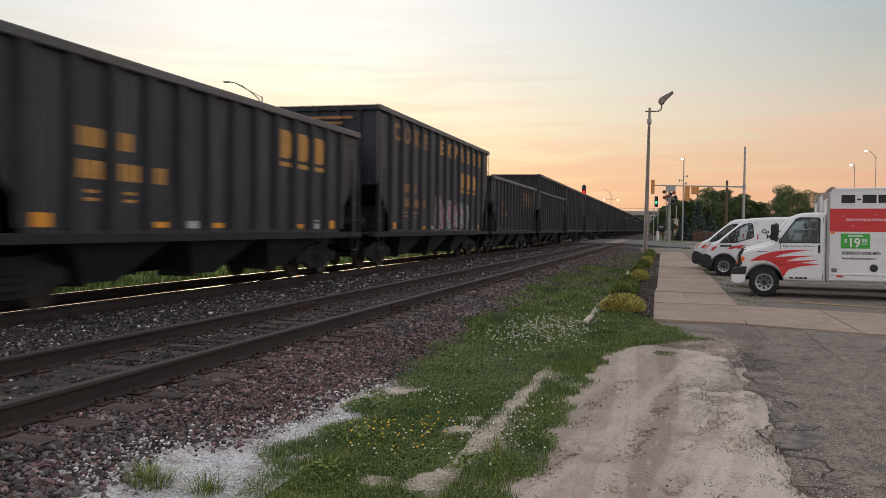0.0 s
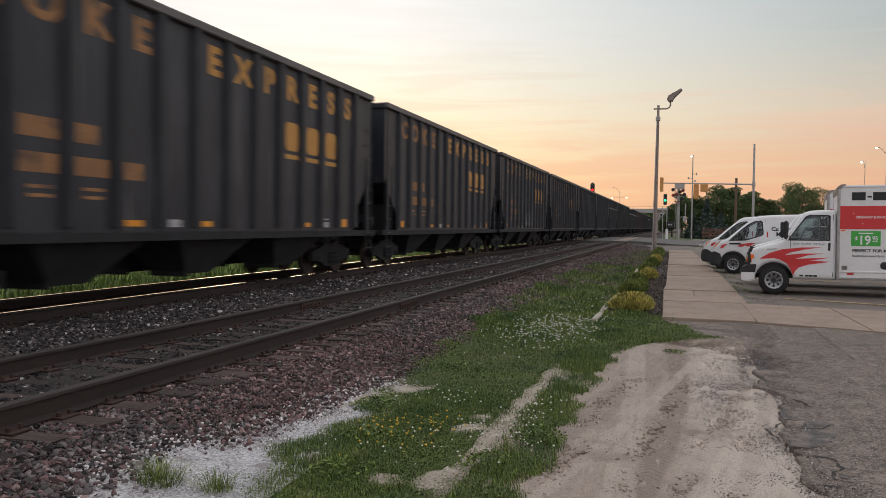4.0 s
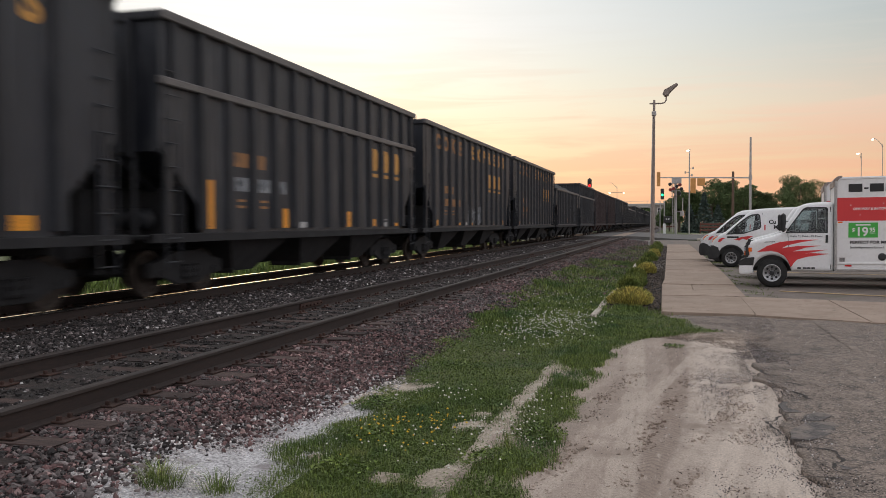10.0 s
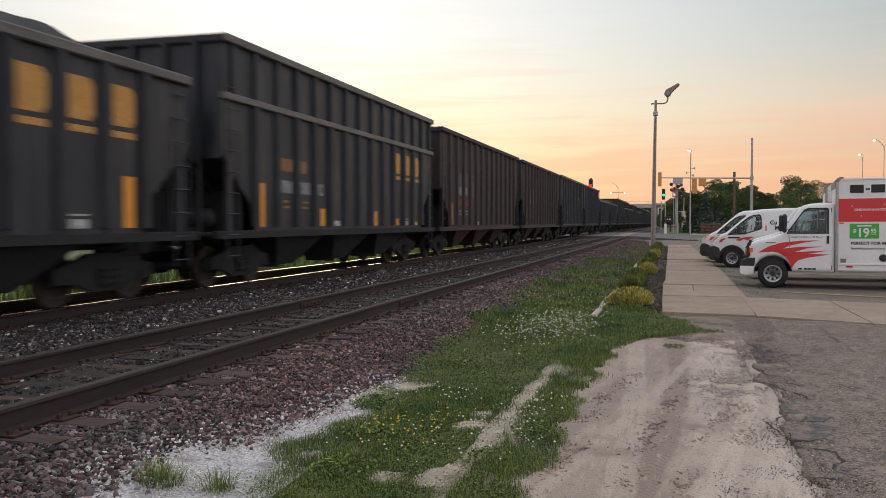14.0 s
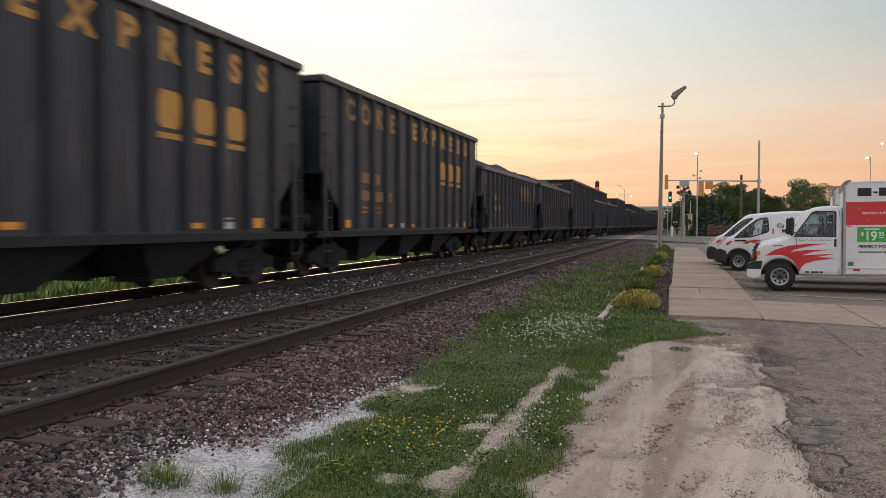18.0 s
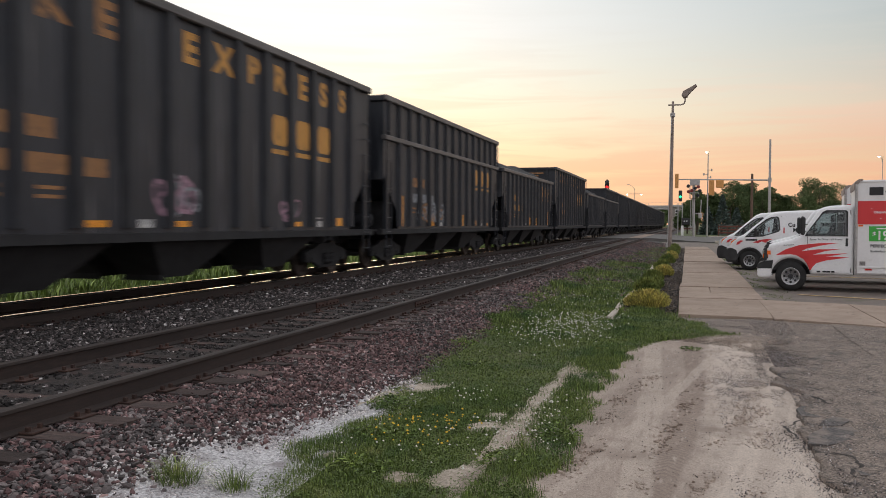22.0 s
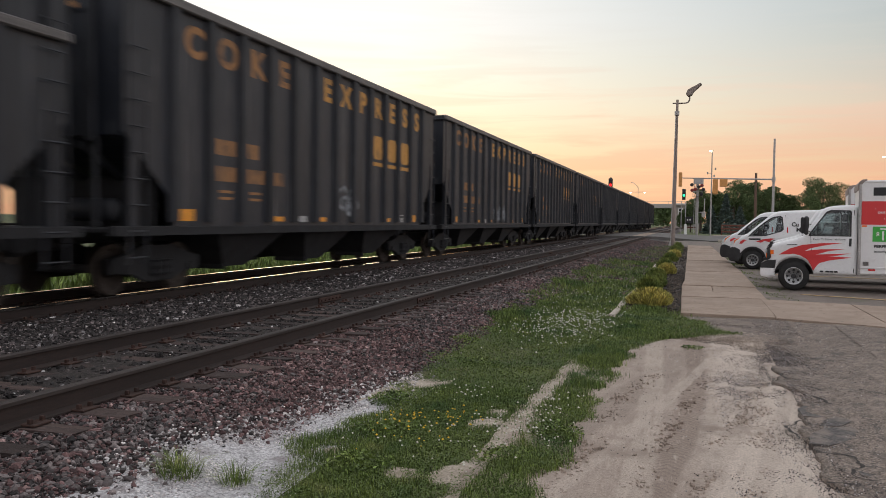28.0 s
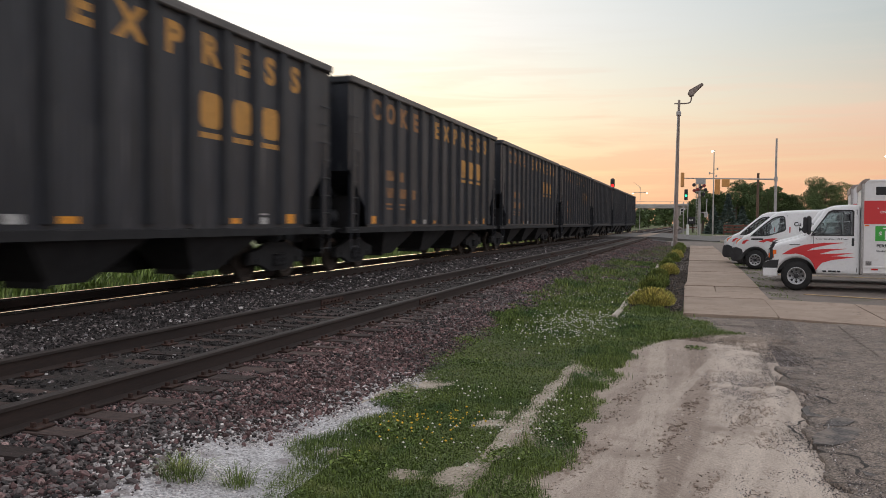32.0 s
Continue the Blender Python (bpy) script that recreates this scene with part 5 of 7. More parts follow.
def hopper_car(code):
    kind = "B" if code in "EF" else code
    n = PITCH[code] - (1.18 if code in "AD" else 1.20 if code in "CE" else 1.62)      # length of the body
    top = {"A": 4.83, "D": 4.76, "B": 3.81, "C": 4.84}[kind]
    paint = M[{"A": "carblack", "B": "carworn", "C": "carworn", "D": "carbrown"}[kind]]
    labels = {"A": "tall black coke hopper car with faded gold lettering on the side", "B": {"B": "low black hopper car filled level with coal", "F": "low black hopper car heaped with coal"}.get(code, "low black hopper car with tall orange strips, heaped with coal"),
              "C": "black hopper car with raised side extensions and a pale rail", "D": "dull oxide-brown tall hopper car with faded markings"}
    car = thing("hopper_car", pose(TRACK_B, 0, RAIL), labels[kind], "railcar", "cars of the coal train")
    sill, w = 1.10, 1.50
    for s in (-1, 1):
        b = bmesh.new()
        prism(b, ((0, top - 0.1), (0, 2.55), (1.25, sill + 0.42), (1.25, sill), (n - 1.25, sill), (n - 1.25, sill + 0.42), (n, 2.55), (n, top - 0.1)), "x", s * w - 0.03, s * w + 0.03)
        part("side_sheet", b, paint, car)
        b = bmesh.new()
        box(b, s * 1.53 - 0.11, s * 1.53 + 0.11, -0.02, n + 0.02, top - 0.16, top, 0.02)
        part("top_chord", b, M["chord"] if kind != "D" else paint, car, "pale worn top rail")
        b = bmesh.new()
        prism(b, ((s * 1.44, sill - 0.12), (s * 1.60, sill - 0.12), (s * 1.60, sill + 0.015), (s * 1.535, sill + 0.03), (s * 1.44, sill + 0.03)), "y", -0.25, n + 0.25)
        part("side_sill", b, M["under"] if kind != "D" else paint, car)
        if kind == "C":
            b = bmesh.new()
            box(b, s * 1.56 - 0.07, s * 1.56 + 0.07, -0.02, n + 0.02, 3.60, 3.74, 0.02)
            part("old_top_rail", b, M["chord"], car, "pale rail where the extension begins")
        # posts: hat sections, one mesh shared
        m = 13
        b = bmesh.new()
        prism(b, ((-0.125, 0.0), (-0.085, 0.095), (0.085, 0.095), (0.125, 0.0)), "z", sill + 0.1, (3.6 if kind == "C" else top - 0.14))
        me = bpy.data.meshes.new("post")
        b.to_mesh(me)
        b.free()
        me.transform(Matrix(((0, s, 0, s * 1.53), (1, 0, 0, 0), (0, 0, 1, 0), (0, 0, 0, 1))))
        if s > 0:
            me.flip_normals()
        mm = None
        if kind == "C":
            b = bmesh.new()
            prism(b, ((-0.09, 0.0), (-0.06, 0.085), (0.06, 0.085), (0.09, 0.0)), "z", 3.74, top - 0.14)
            mm = bpy.data.meshes.new("upper_post")
            b.to_mesh(mm)
            b.free()
            mm.transform(Matrix(((0, s, 0, s * 1.53), (1, 0, 0, 0), (0, 0, 1, 0), (0, 0, 0, 1))))
            if s > 0:
                mm.flip_normals()
        for k in range(m):
            y = 1.25 + (n - 2.5) * k / (m - 1)
            piece("post", me, M["carbrown"] if kind == "D" else M["carpost"], car, at=pose(0, y, 0))
            if mm and k < m:
                piece("upper_post", mm, M["carpost"], car, at=pose(0, y, 0))
        if mm:
            for y in (0.35, n - 0.35):
                piece("upper_post", mm, M["carpost"], car, at=pose(0, y, 0))
    # ends, slopes, floor and load
    for e, y0, d in (("end", 0.0, 1), ("end", n, -1)):
        b = bmesh.new()
        prism(b, ((y0, top - 0.05), (y0, 2.5), (y0 + d * 3.2, sill - 0.1), (y0 + d * 3.3, sill - 0.1), (y0 + d * 0.1, 2.55), (y0 + d * 0.06, top - 0.05)), "x", -1.47, 1.47)
        part("slope_sheet", b, paint, car)
        b = bmesh.new()
        for x in (-1.0, -0.35, 0.35, 1.0):
            box(b, x - 0.06, x + 0.06, min(y0, y0 - d * 0.10), max(y0, y0 - d * 0.10), 2.4, top - 0.1, 0.01)
            rod(b, (x, y0 + d * 0.05, 2.5), (x, y0 + d * 0.05, sill), 0.045, n=6)
        box(b, -1.55, 1.55, y0 - 0.09, y0 + 0.09, top - 0.18, top - 0.02, 0.02)
        part("end_frame", b, M["carpost"], car)
        b = bmesh.new()
        box(b, -1.6, 1.6, min(y0 - d * 0.25, y0 + d * 1.6), max(y0 - d * 0.25, y0 + d * 1.6), sill - 0.08, sill + 0.0, 0.02)
        part("end_platform", b, M["under"], car)
        # added plate that blocks most of the bright sky through the open end
        b = bmesh.new()
        box(b, -1.40, 1.40, y0 + d * 0.95 - 0.02, y0 + d * 0.95 + 0.02, sill, 1.92, 0.01)
        part("cross_web", b, M["under"], car)
        b = bmesh.new()
        lathe(b, ((-0.45, 0.02), (-0.42, 0.15), (-0.36, 0.19), (0.36, 0.19), (0.42, 0.15), (0.45, 0.02)), "x", 14, (0.55 * d, y0 + d * 0.55, sill + 0.28))
        part("brake_reservoir", b, M["carpost"], car, smooth=True)
        for x in (-0.75, 0.0, 0.75):
            b = bmesh.new()
            prism(b, ((y0 + d * 0.02, 2.42), (y0 + d * 1.9, 1.50), (y0 + d * 1.9, 1.38), (y0 + d * 0.02, 2.30)), "x", x - 0.05, x + 0.05)
            part("slope_stiffener", b, M["carpost"], car)
        for s in (-1, 1):
            b = bmesh.new()
            ya, yb = y0 + d * 0.06, y0 + d * 0.48
            for yy in (ya, yb):
                rod(b, (s * 1.6, yy, sill - 0.55), (s * 1.6, yy, 3.0 if yy == yb else top - 0.2), 0.018, n=6)
            for k in range(9):
                z = sill - 0.45 + k * 0.40
                if z < top - 0.25:
                    rod(b, (s * 1.6, ya, z), (s * 1.6, yb, z), 0.014, n=6)
            part("ladder", b, M["carblack"], car)
            b = bmesh.new()
            prism(b, ((y0 + d * 0.15, sill), (y0 + d * 0.32, sill), (y0 + d * 0.32, 2.6), (y0 + d * 0.15, 2.6)), "x", s * 1.52 - 0.05, s * 1.52 + 0.05)
            part("corner_post", b, paint, car)
        b = bmesh.new()
        box(b, -0.16, 0.16, min(y0 - d * 0.62, y0 + d * 0.4), max(y0 - d * 0.62, y0 + d * 0.4), 0.72, 0.98, 0.04)
        box(b, -0.24, 0.24, min(y0 - d * 0.64, y0 - d * 0.40), max(y0 - d * 0.64, y0 - d * 0.40), 0.66, 1.04, 0.06)
        part("coupler", b, M["under"], car)
        for k in range(6):
            if kind == "A" and k < 5:
                b = bmesh.new()
                wdt = 0.5 if k else 0.8
                box(b, -wdt, wdt, min(y0 - d * 0.102, y0 - d * 0.108), max(y0 - d * 0.102, y0 - d * 0.108), top - 0.42 - k * 0.16, top - 0.34 - k * 0.16)
                part("end_marking", b, M["goldfade"], car)
    b = bmesh.new()
    box(b, -0.2, 0.2, 0.2, n - 0.2, 0.82, 1.08, 0.02)
    part("centre_sill", b, M["under"], car)
    for k in range(3):
        yc = n * (0.27 + 0.23 * k)
        for s in (-1, 1):
            b = bmesh.new()
            lo, hi = ((yc - 0.5, yc + 0.35), (yc - 1.45, yc + 1.45))
            ps = [(s * 0.25, lo[0], 0.33), (s * 1.0, lo[0], 0.33), (s * 1.0, lo[1], 0.33), (s * 0.25, lo[1], 0.33), (s * 0.2, hi[0], 1.1), (s * 1.47, hi[0], 1.1), (s * 1.47, hi[1], 1.1), (s * 0.2, hi[1], 1.1)]
            v = [b.verts.new(q) for q in ps]
            for q in ((0, 1, 2, 3), (4, 7, 6, 5), (0, 4, 5, 1), (1, 5, 6, 2), (2, 6, 7, 3), (3, 7, 4, 0)):
                b.faces.new([v[i] for i in q])
            bmesh.ops.recalc_face_normals(b, faces=b.faces)
            h = part("hopper_bay", b, M["under"] if kind != "D" else M["rustbay"], car)
            b = bmesh.new()
            box(b, min(s * 0.22, s * 1.05), max(s * 0.22, s * 1.05), lo[0] - 0.06, lo[0] + 0.05, 0.28, 0.52, 0.02)
            part("hopper_gate", b, M["under"], h)
    # coal, a lumpy heap
    b = bmesh.new()
    cols, rows = 14, 90
    grid = []
    high = top + 0.02 if code in "EF" else top - 0.08 if code == "B" else top - 0.32
    for i in range(rows + 1):
        y = 0.12 + (n - 0.24) * i / rows
        line = []
        for j in range(cols + 1):
            x = -1.45 + 2.9 * j / cols
            heap = (0.86 if code in "EF" else 0.50 if code == "B" else 0.22) * (1 - (x / 1.5) ** 2) * min(1, 9 * i / rows, 6 * (rows - i) / rows) * (0.88 + 0.22 * noise.noise(Vector((y * 0.35, x, len(kind) + top))))
            line.append(b.verts.new((x, y, high - 0.22 + heap + 0.06 * noise.noise(Vector((x * 3, y * 3, 1))) + 0.03 * noise.noise(Vector((x * 9, y * 9, 4))))))
        grid.append(line)
    for i in range(rows):
        for j in range(cols):
            b.faces.new((grid[i][j], grid[i][j + 1], grid[i + 1][j + 1], grid[i + 1][j]))
    part("coal_load", b, M["coal"], car, "heaped black coal")
    for y in (1.55, n - 1.55):
        bogie(car, y)
    # markings on the side towards the yard
    for s in (1,):
        face = 1.532

        def mark(y0, y1, z0, z1, material, name="marking", out=0.004, label=""):
            if s < 0:
                y0, y1 = n - y1, n - y0
            bb = bmesh.new()
            box(bb, min(s * face, s * (face + out)), max(s * face, s * (face + out)), y0, y1, z0, z1)
            return part(name, bb, material, car, label)

        def shape(poly, z0, y0, material, name):
            bb = bmesh.new()
            prism(bb, [((y0 + a) if s > 0 else (n - y0 - a), z0 + c) for a, c in poly], "x", s * face, s * (face + 0.004))
            return part(name, bb, material, car)
        bay = (n - 2.5) / 12
        if kind == "A":
            for k, c in enumerate("COKE EXPRESS"):
                if c != " ":
                    y = 1.25 + bay * (k + 0.5) + 0.09
                    at = Matrix.Translation((s * face, y if s > 0 else n - y, 4.0)) @ (ON_PX if s > 0 else Matrix.Rotation(math.pi, 4, "Z") @ ON_PX)
                    lettering(c, 0.70, M["goldfade"] if k < 4 else M["gold"], car, "letter", at, wide=1.22, align="CENTER", bold=0.030)
        if kind != "D":
            # the owner's mark: three plain blocks, each underlined
            y0 = 1.25 + bay * {"A": 8, "B": 8, "C": 9, "E": 8.9, "F": 8}[code]
            wd = bay - (0.44 if kind == "A" else 0.30)
            low = {"A": 2.88, "B": 2.76, "C": 2.78}[kind]
            for k in range(3):
                a = y0 + bay * k + {"A": 0.33, "B": 0.17, "C": 0.07}[kind]
                shape(((0.10, 0), (wd - 0.10, 0), (wd, 0.10), (wd, 0.52), (wd - 0.10, 0.62), (0.10, 0.62), (0, 0.52), (0, 0.10)), low, a, M["gold"], "owner_mark")
                mark(a, a + wd, low - 0.18, low - 0.08, M["gold"], "owner_mark")
        base = 1.25 + bay
        tint = M["gold"] if kind == "B" else M["goldfade"] if kind != "D" else M["spraywhite"]
        slot = (bay - 0.34) / 3
        for k, (z0, z1, count) in enumerate(((2.40, 2.68, 5), (1.93, 2.20, 8))):
            for j in range(count):
                y = base + bay * (j // 3) + 0.19 + (j % 3) * slot
                mark(y, y + slot * 0.80, z0, z1, M["fadedred"] if kind == "D" and k else tint if not (kind == "C" and k) else M["spraywhite"])
        for k in range(2):
            for z in (1.72, 1.60):
                mark(base + bay * k + 0.35, base + bay * (k + 1) - 0.3, z, z + 0.05, tint)
        if code in "CE":
            for y, z in ((1.42, 2.10), (4.55, 1.62), (8.3, 1.60)) if code == "C" else ((1.50, 2.10), (4.08, 1.65), (6.68, 1.62), (8.52, 1.60), (12.3, 2.0)):
                mark(y, y + 0.26, 1.2, z, M["orange"], "reflector", 0.006, "tall orange reflector strip")
        if kind == "D":
            for k in range(3):
                mark(base + bay * k + 0.2, base + bay * (k + 1) - 0.22, 2.34, 3.25, M["greypatch"], "paint_patch", 0.002)
            mark(1.5, 1.85, 1.2, 2.05, M["goldfade"], "reflector", 0.006)
            mark(5.6, 5.85, 1.2, 1.6, M["goldfade"], "reflector", 0.006)
        else:
            for k, (bk, wd) in enumerate(((0.02, 0.44), (3.0, 0.5), (5.0, 0.42), (9.0, 0.4), (11.05, 0.42)) if kind == "A" else ((0.02, 0.4), (3.0, 0.45), (5.0, 0.45), (9.0, 0.4), (11.05, 0.4)) if code in "BF" else ((9.0, 0.4), (11.05, 0.4)) if code == "C" else ()):
                y = 1.25 + bay * bk + 0.16
                mark(y, y + wd, 1.21, 1.31 + 0.10 * (k in (0, 4)), M["orange"], "reflector", 0.006, "orange reflector patch")
        for bk in (4, 9.9):
            y = 1.25 + bay * bk + 0.3
            mark(y, y + 0.36, 1.20, 1.33, M["stencil"], "stencil", 0.005)
            if bk > 5:
                mark(y, y + 0.36, 1.38, 1.41, M["stencil"], "stencil", 0.005)
    return car


def graffiti(car, kind, y0, y1, z0, z1, colours, seed):
    r = random.Random(seed)
    y, count = y0, 0
    while y < y1:
        count += 1
        wd = r.uniform(0.26, 0.5)
        z = z0 + r.uniform(0, 0.15)
        h = (z1 - z0) * r.uniform(0.6, 1.0)
        b = bmesh.new()
        # a looping sprayed stroke
        turns, ph, m = r.uniform(0.7, 1.25), r.uniform(0, 6.28), 18
        thick, lift = r.uniform(0.022, 0.045) * (1.7 if z1 > 2.2 else 1.0), 0.0004 + 0.0012 * (count % 9)
        last = None
        for i in range(m + 1):
            a = ph + turns * 2 * math.pi * i / m
            q = 0.5 + 0.12 * math.sin(2.3 * a + ph)
            cy, cz = y + wd * (0.5 + q * math.cos(a)), z + h * (0.5 + q * 0.95 * math.sin(a))
            pair = (b.verts.new((1.5345 + lift + 0.0006 * i, cy - thick * math.cos(a), cz - thick * math.sin(a))), b.verts.new((1.5345 + lift + 0.0006 * i, cy + thick * math.cos(a), cz + thick * math.sin(a))))
            if last:
                b.faces.new((last[0], last[1], pair[1], pair[0]))
            last = pair
        bmesh.ops.recalc_face_normals(b, faces=b.faces)
        part("graffiti", b, M[r.choice(colours)], car, "sprayed graffiti shape")
        y += wd * r.uniform(0.30, 0.5)


def build_train():
    first, cars, start = {}, [], 8.079
    for i, k in enumerate(TYPES):
        if k in first:
            car = copy_thing(first[k], pose(TRACK_B, start, RAIL))
        else:
            car = first[k] = hopper_car(k)
        cars.append((car, start))
        start += PITCH[k]
    for i, k, y0, y1, z0, z1, cols in ((1, "A", 6.3, 11.4, 1.2, 2.3, ("spraybright", "sprayrose", "spraybright", "sprayrose", "spraygreen", "spraypink")), (6, "A", 6.9, 9.2, 1.3, 2.0, ("spraywhite",)), (11, "A", 6.4, 8.7, 1.25, 1.95, ("spraywhite",)),
                                      (21, "A", 6.3, 7.2, 1.35, 2.0, ("spraypink", "spraywhite")), (21, "A", 10.6, 11.1, 1.3, 1.7, ("spraypink", "spraywhite")), (27, "A", 8.0, 8.7, 1.35, 2.0, ("spraywhite",)),
                                      (28, "A", 7.5, 9.6, 1.25, 1.9, ("spraywhite",)), (3, "C", 5.8, 6.4, 1.25, 1.6, ("spraywhite",)),
                                      (13, "E", 8.8, 9.3, 1.3, 1.8, ("spraywhite", "spraypink")), (22, "C", 3, 6, 1.3, 1.9, ("goldfade", "spraywhite"))):
        graffiti(cars[i][0], k, y0, y1, z0, z1, cols, i)
    return cars


TRAIN = build_train()


def motions():
    for car, start in TRAIN:
        walk(car, [(t, pose(TRACK_B, start - train_at(t), RAIL)) for t in range(0, 33, 2)])


# ---- vehicles ----
def tumble(z, w, k):
    return w / 2 * k * max(0.0, z - 1.15)


def curve(pts, n=5):
    """A smooth line through the points."""
    out = []
    for i in range(len(pts) - 1):
        p0, p1, p2, p3 = (Vector((*pts[max(0, min(len(pts) - 1, q))], 0)) for q in (i - 1, i, i + 1, i + 2))
        for j in range(n):
            u = j / n
            v = 0.5 * (2 * p1 + (p2 - p0) * u + (2 * p0 - 5 * p1 + 4 * p2 - p3) * u * u + (3 * p1 - p0 - 3 * p2 + p3) * u ** 3)
            out.append((v.x, v.y))
    return out + [tuple(pts[-1])]


def slice_at(b, at, way):
    bmesh.ops.bisect_plane(b, geom=b.verts[:] + b.edges[:] + b.faces[:], plane_co=at, plane_no=way, dist=0.0004)


def shell(profile, w, k, bevel=0.05, nose=0.0, side_window=(), screen=None):
    """A hollow vehicle body from its side outline, drawn in towards the roof and the nose, with its window openings cut through."""
    b = bmesh.new()
    prism(b, profile, "y", 0, w)
    caps = [f for f in b.faces if abs(f.normal.y) > 0.9]
    bmesh.ops.bevel(b, geom=list({e for f in caps for e in f.edges}), offset=bevel, segments=4, affect="EDGES", profile=0.5)
    if side_window:
        m = len(side_window)
        for i in range(m):
            (xa, za), (xb, zb) = side_window[i], side_window[(i + 1) % m]
            slice_at(b, (xa, 0, za), (zb - za, 0, xa - xb))
        b.normal_update()

        def inside(x, z):
            s = [(xb - xa) * (z - za) - (zb - za) * (x - xa) for (xa, za), (xb, zb) in zip(side_window, side_window[1:] + side_window[:1])]
            return all(q > 0 for q in s) or all(q < 0 for q in s)
        bmesh.ops.delete(b, geom=[f for f in b.faces if abs(f.normal.y) > 0.6 and inside(f.calc_center_median().x, f.calc_center_median().z)], context="FACES")
    if screen:
        xa, za, xb, zb, margin = screen
        way = (xb - xa, 0, zb - za)
        slice_at(b, (xa, 0, za), way)
        slice_at(b, (xb, 0, zb), way)
        slice_at(b, (0, margin, 0), (0, 1, 0))
        slice_at(b, (0, w - margin, 0), (0, 1, 0))
        b.normal_update()
        dead = []
        for f in b.faces:
            c = f.calc_center_median()
            u = ((c.x - xa) * way[0] + (c.z - za) * way[2]) / (way[0] ** 2 + way[2] ** 2)
            if 0 < u < 1 and margin < c.y < w - margin and f.normal.x < -0.3 and f.normal.z > 0.2:
                dead.append(f)
        bmesh.ops.delete(b, geom=dead, context="FACES")
    for i in range(15):
        slice_at(b, (0, 0, 0.45 + i * 0.115), (0, 0, 1))
    x0 = min(p[0] for p in profile)
    for i in range(6):
        slice_at(b, (x0 + 0.08 * (i + 1), 0, 0), (1, 0, 0))
    slice_at(b, (0, w / 2, 0), (0, 1, 0))
    for v in b.verts:
        s = (v.co.y - w / 2) / (w / 2)
        q = 1 - k * max(0.0, v.co.z - 1.15)
        if nose and v.co.x < x0 + 0.5:
            q *= 1 - nose * (1 - (v.co.x - x0) / 0.5) ** 2
        v.co.y = w / 2 + s * q * w / 2
    return b


def body_part(name, b, material, parent, label):
    ob = part(name, b, material, parent, label, smooth=True)
    ob.data.set_sharp_from_angle(angle=radians(32))
    return ob


def rim_decal(name, outer, inner, w, k, material, parent, out, side):
    """A flat ring round an opening in the flank."""
    b = bmesh.new()

    def row(poly, o):
        return [b.verts.new((x, (tumble(z, w, k) - o) if side == 0 else w - tumble(z, w, k) + o, z)) for x, z in poly]
    a, c, d = row(outer, out), row(inner, out), row(inner, out - 0.03)
    m = len(outer)
    for i in range(m):
        n = (i + 1) % m
        b.faces.new((a[i], a[n], c[n], c[i]))
        b.faces.new((c[i], c[n], d[n], d[i]))
    bmesh.ops.recalc_face_normals(b, faces=b.faces)
    return part(name, b, material, parent)


def grown(poly, d):
    """The outline, moved outwards by d."""
    cx, cz = sum(p[0] for p in poly) / len(poly), sum(p[1] for p in poly) / len(poly)
    return [(x + d * (x - cx) / math.hypot(x - cx, z - cz), z + d * (z - cz) / math.hypot(x - cx, z - cz)) for x, z in poly]


def cab_inside(t, w, x_dash, x_seat, x_back, floor, top):
    """Floor, dashboard, seats, wheel and bulkhead, seen through the glass."""
    b = bmesh.new()
    box(b, x_dash - 0.05, x_back, 0.12, w - 0.12, 0.50, floor, 0.02)
    part("cab_floor", b, M["cabin"], t)
    b = bmesh.new()
    prism(b, ((x_dash - 0.25, floor), (x_dash - 0.25, floor + 0.18), (x_dash, floor + 0.36), (x_dash + 0.22, floor + 0.34), (x_dash + 0.28, floor)), "y", 0.14, w - 0.14, 0.03)
    part("dashboard", b, M["trim"], t)
    b = bmesh.new()
    box(b, x_back, x_back + 0.04, 0.16, w - 0.16, 0.55, top)
    part("bulkhead", b, M["cabin"], t)
    for y in (0.22, w - 0.22 - 0.5):
        b = bmesh.new()
        prism(b, ((x_seat, floor), (x_seat, floor + 0.12), (x_seat + 0.42, floor + 0.10), (x_seat + 0.50, floor + 0.62), (x_seat + 0.62, floor + 0.62), (x_seat + 0.60, floor)), "y", y, y + 0.5, 0.04)
        st = part("seat", b, M["cabin"], t)
        b = bmesh.new()
        box(b, x_seat + 0.49, x_seat + 0.60, y + 0.12, y + 0.38, floor + 0.64, floor + 0.84, 0.04)
        part("headrest", b, M["cabin"], st)
    b = bmesh.new()
    c = Vector((x_dash + 0.36, w - 0.48, floor + 0.36))
    ring = [c + Vector((0.07 * math.cos(a), 0.19 * math.sin(a), 0.18 * math.cos(a))) for a in np.linspace(0, 2 * math.pi, 15)]
    pipe(b, ring, 0.016, 5)
    rod(b, c, c + Vector((-0.2, 0, -0.1)), 0.03, n=6)
    part("steering_wheel", b, M["trim"], t)


def pane(name, b, parent, label):
    ob = part(name, b, M["window"], parent, label)
    ob.visible_shadow = False
    return ob


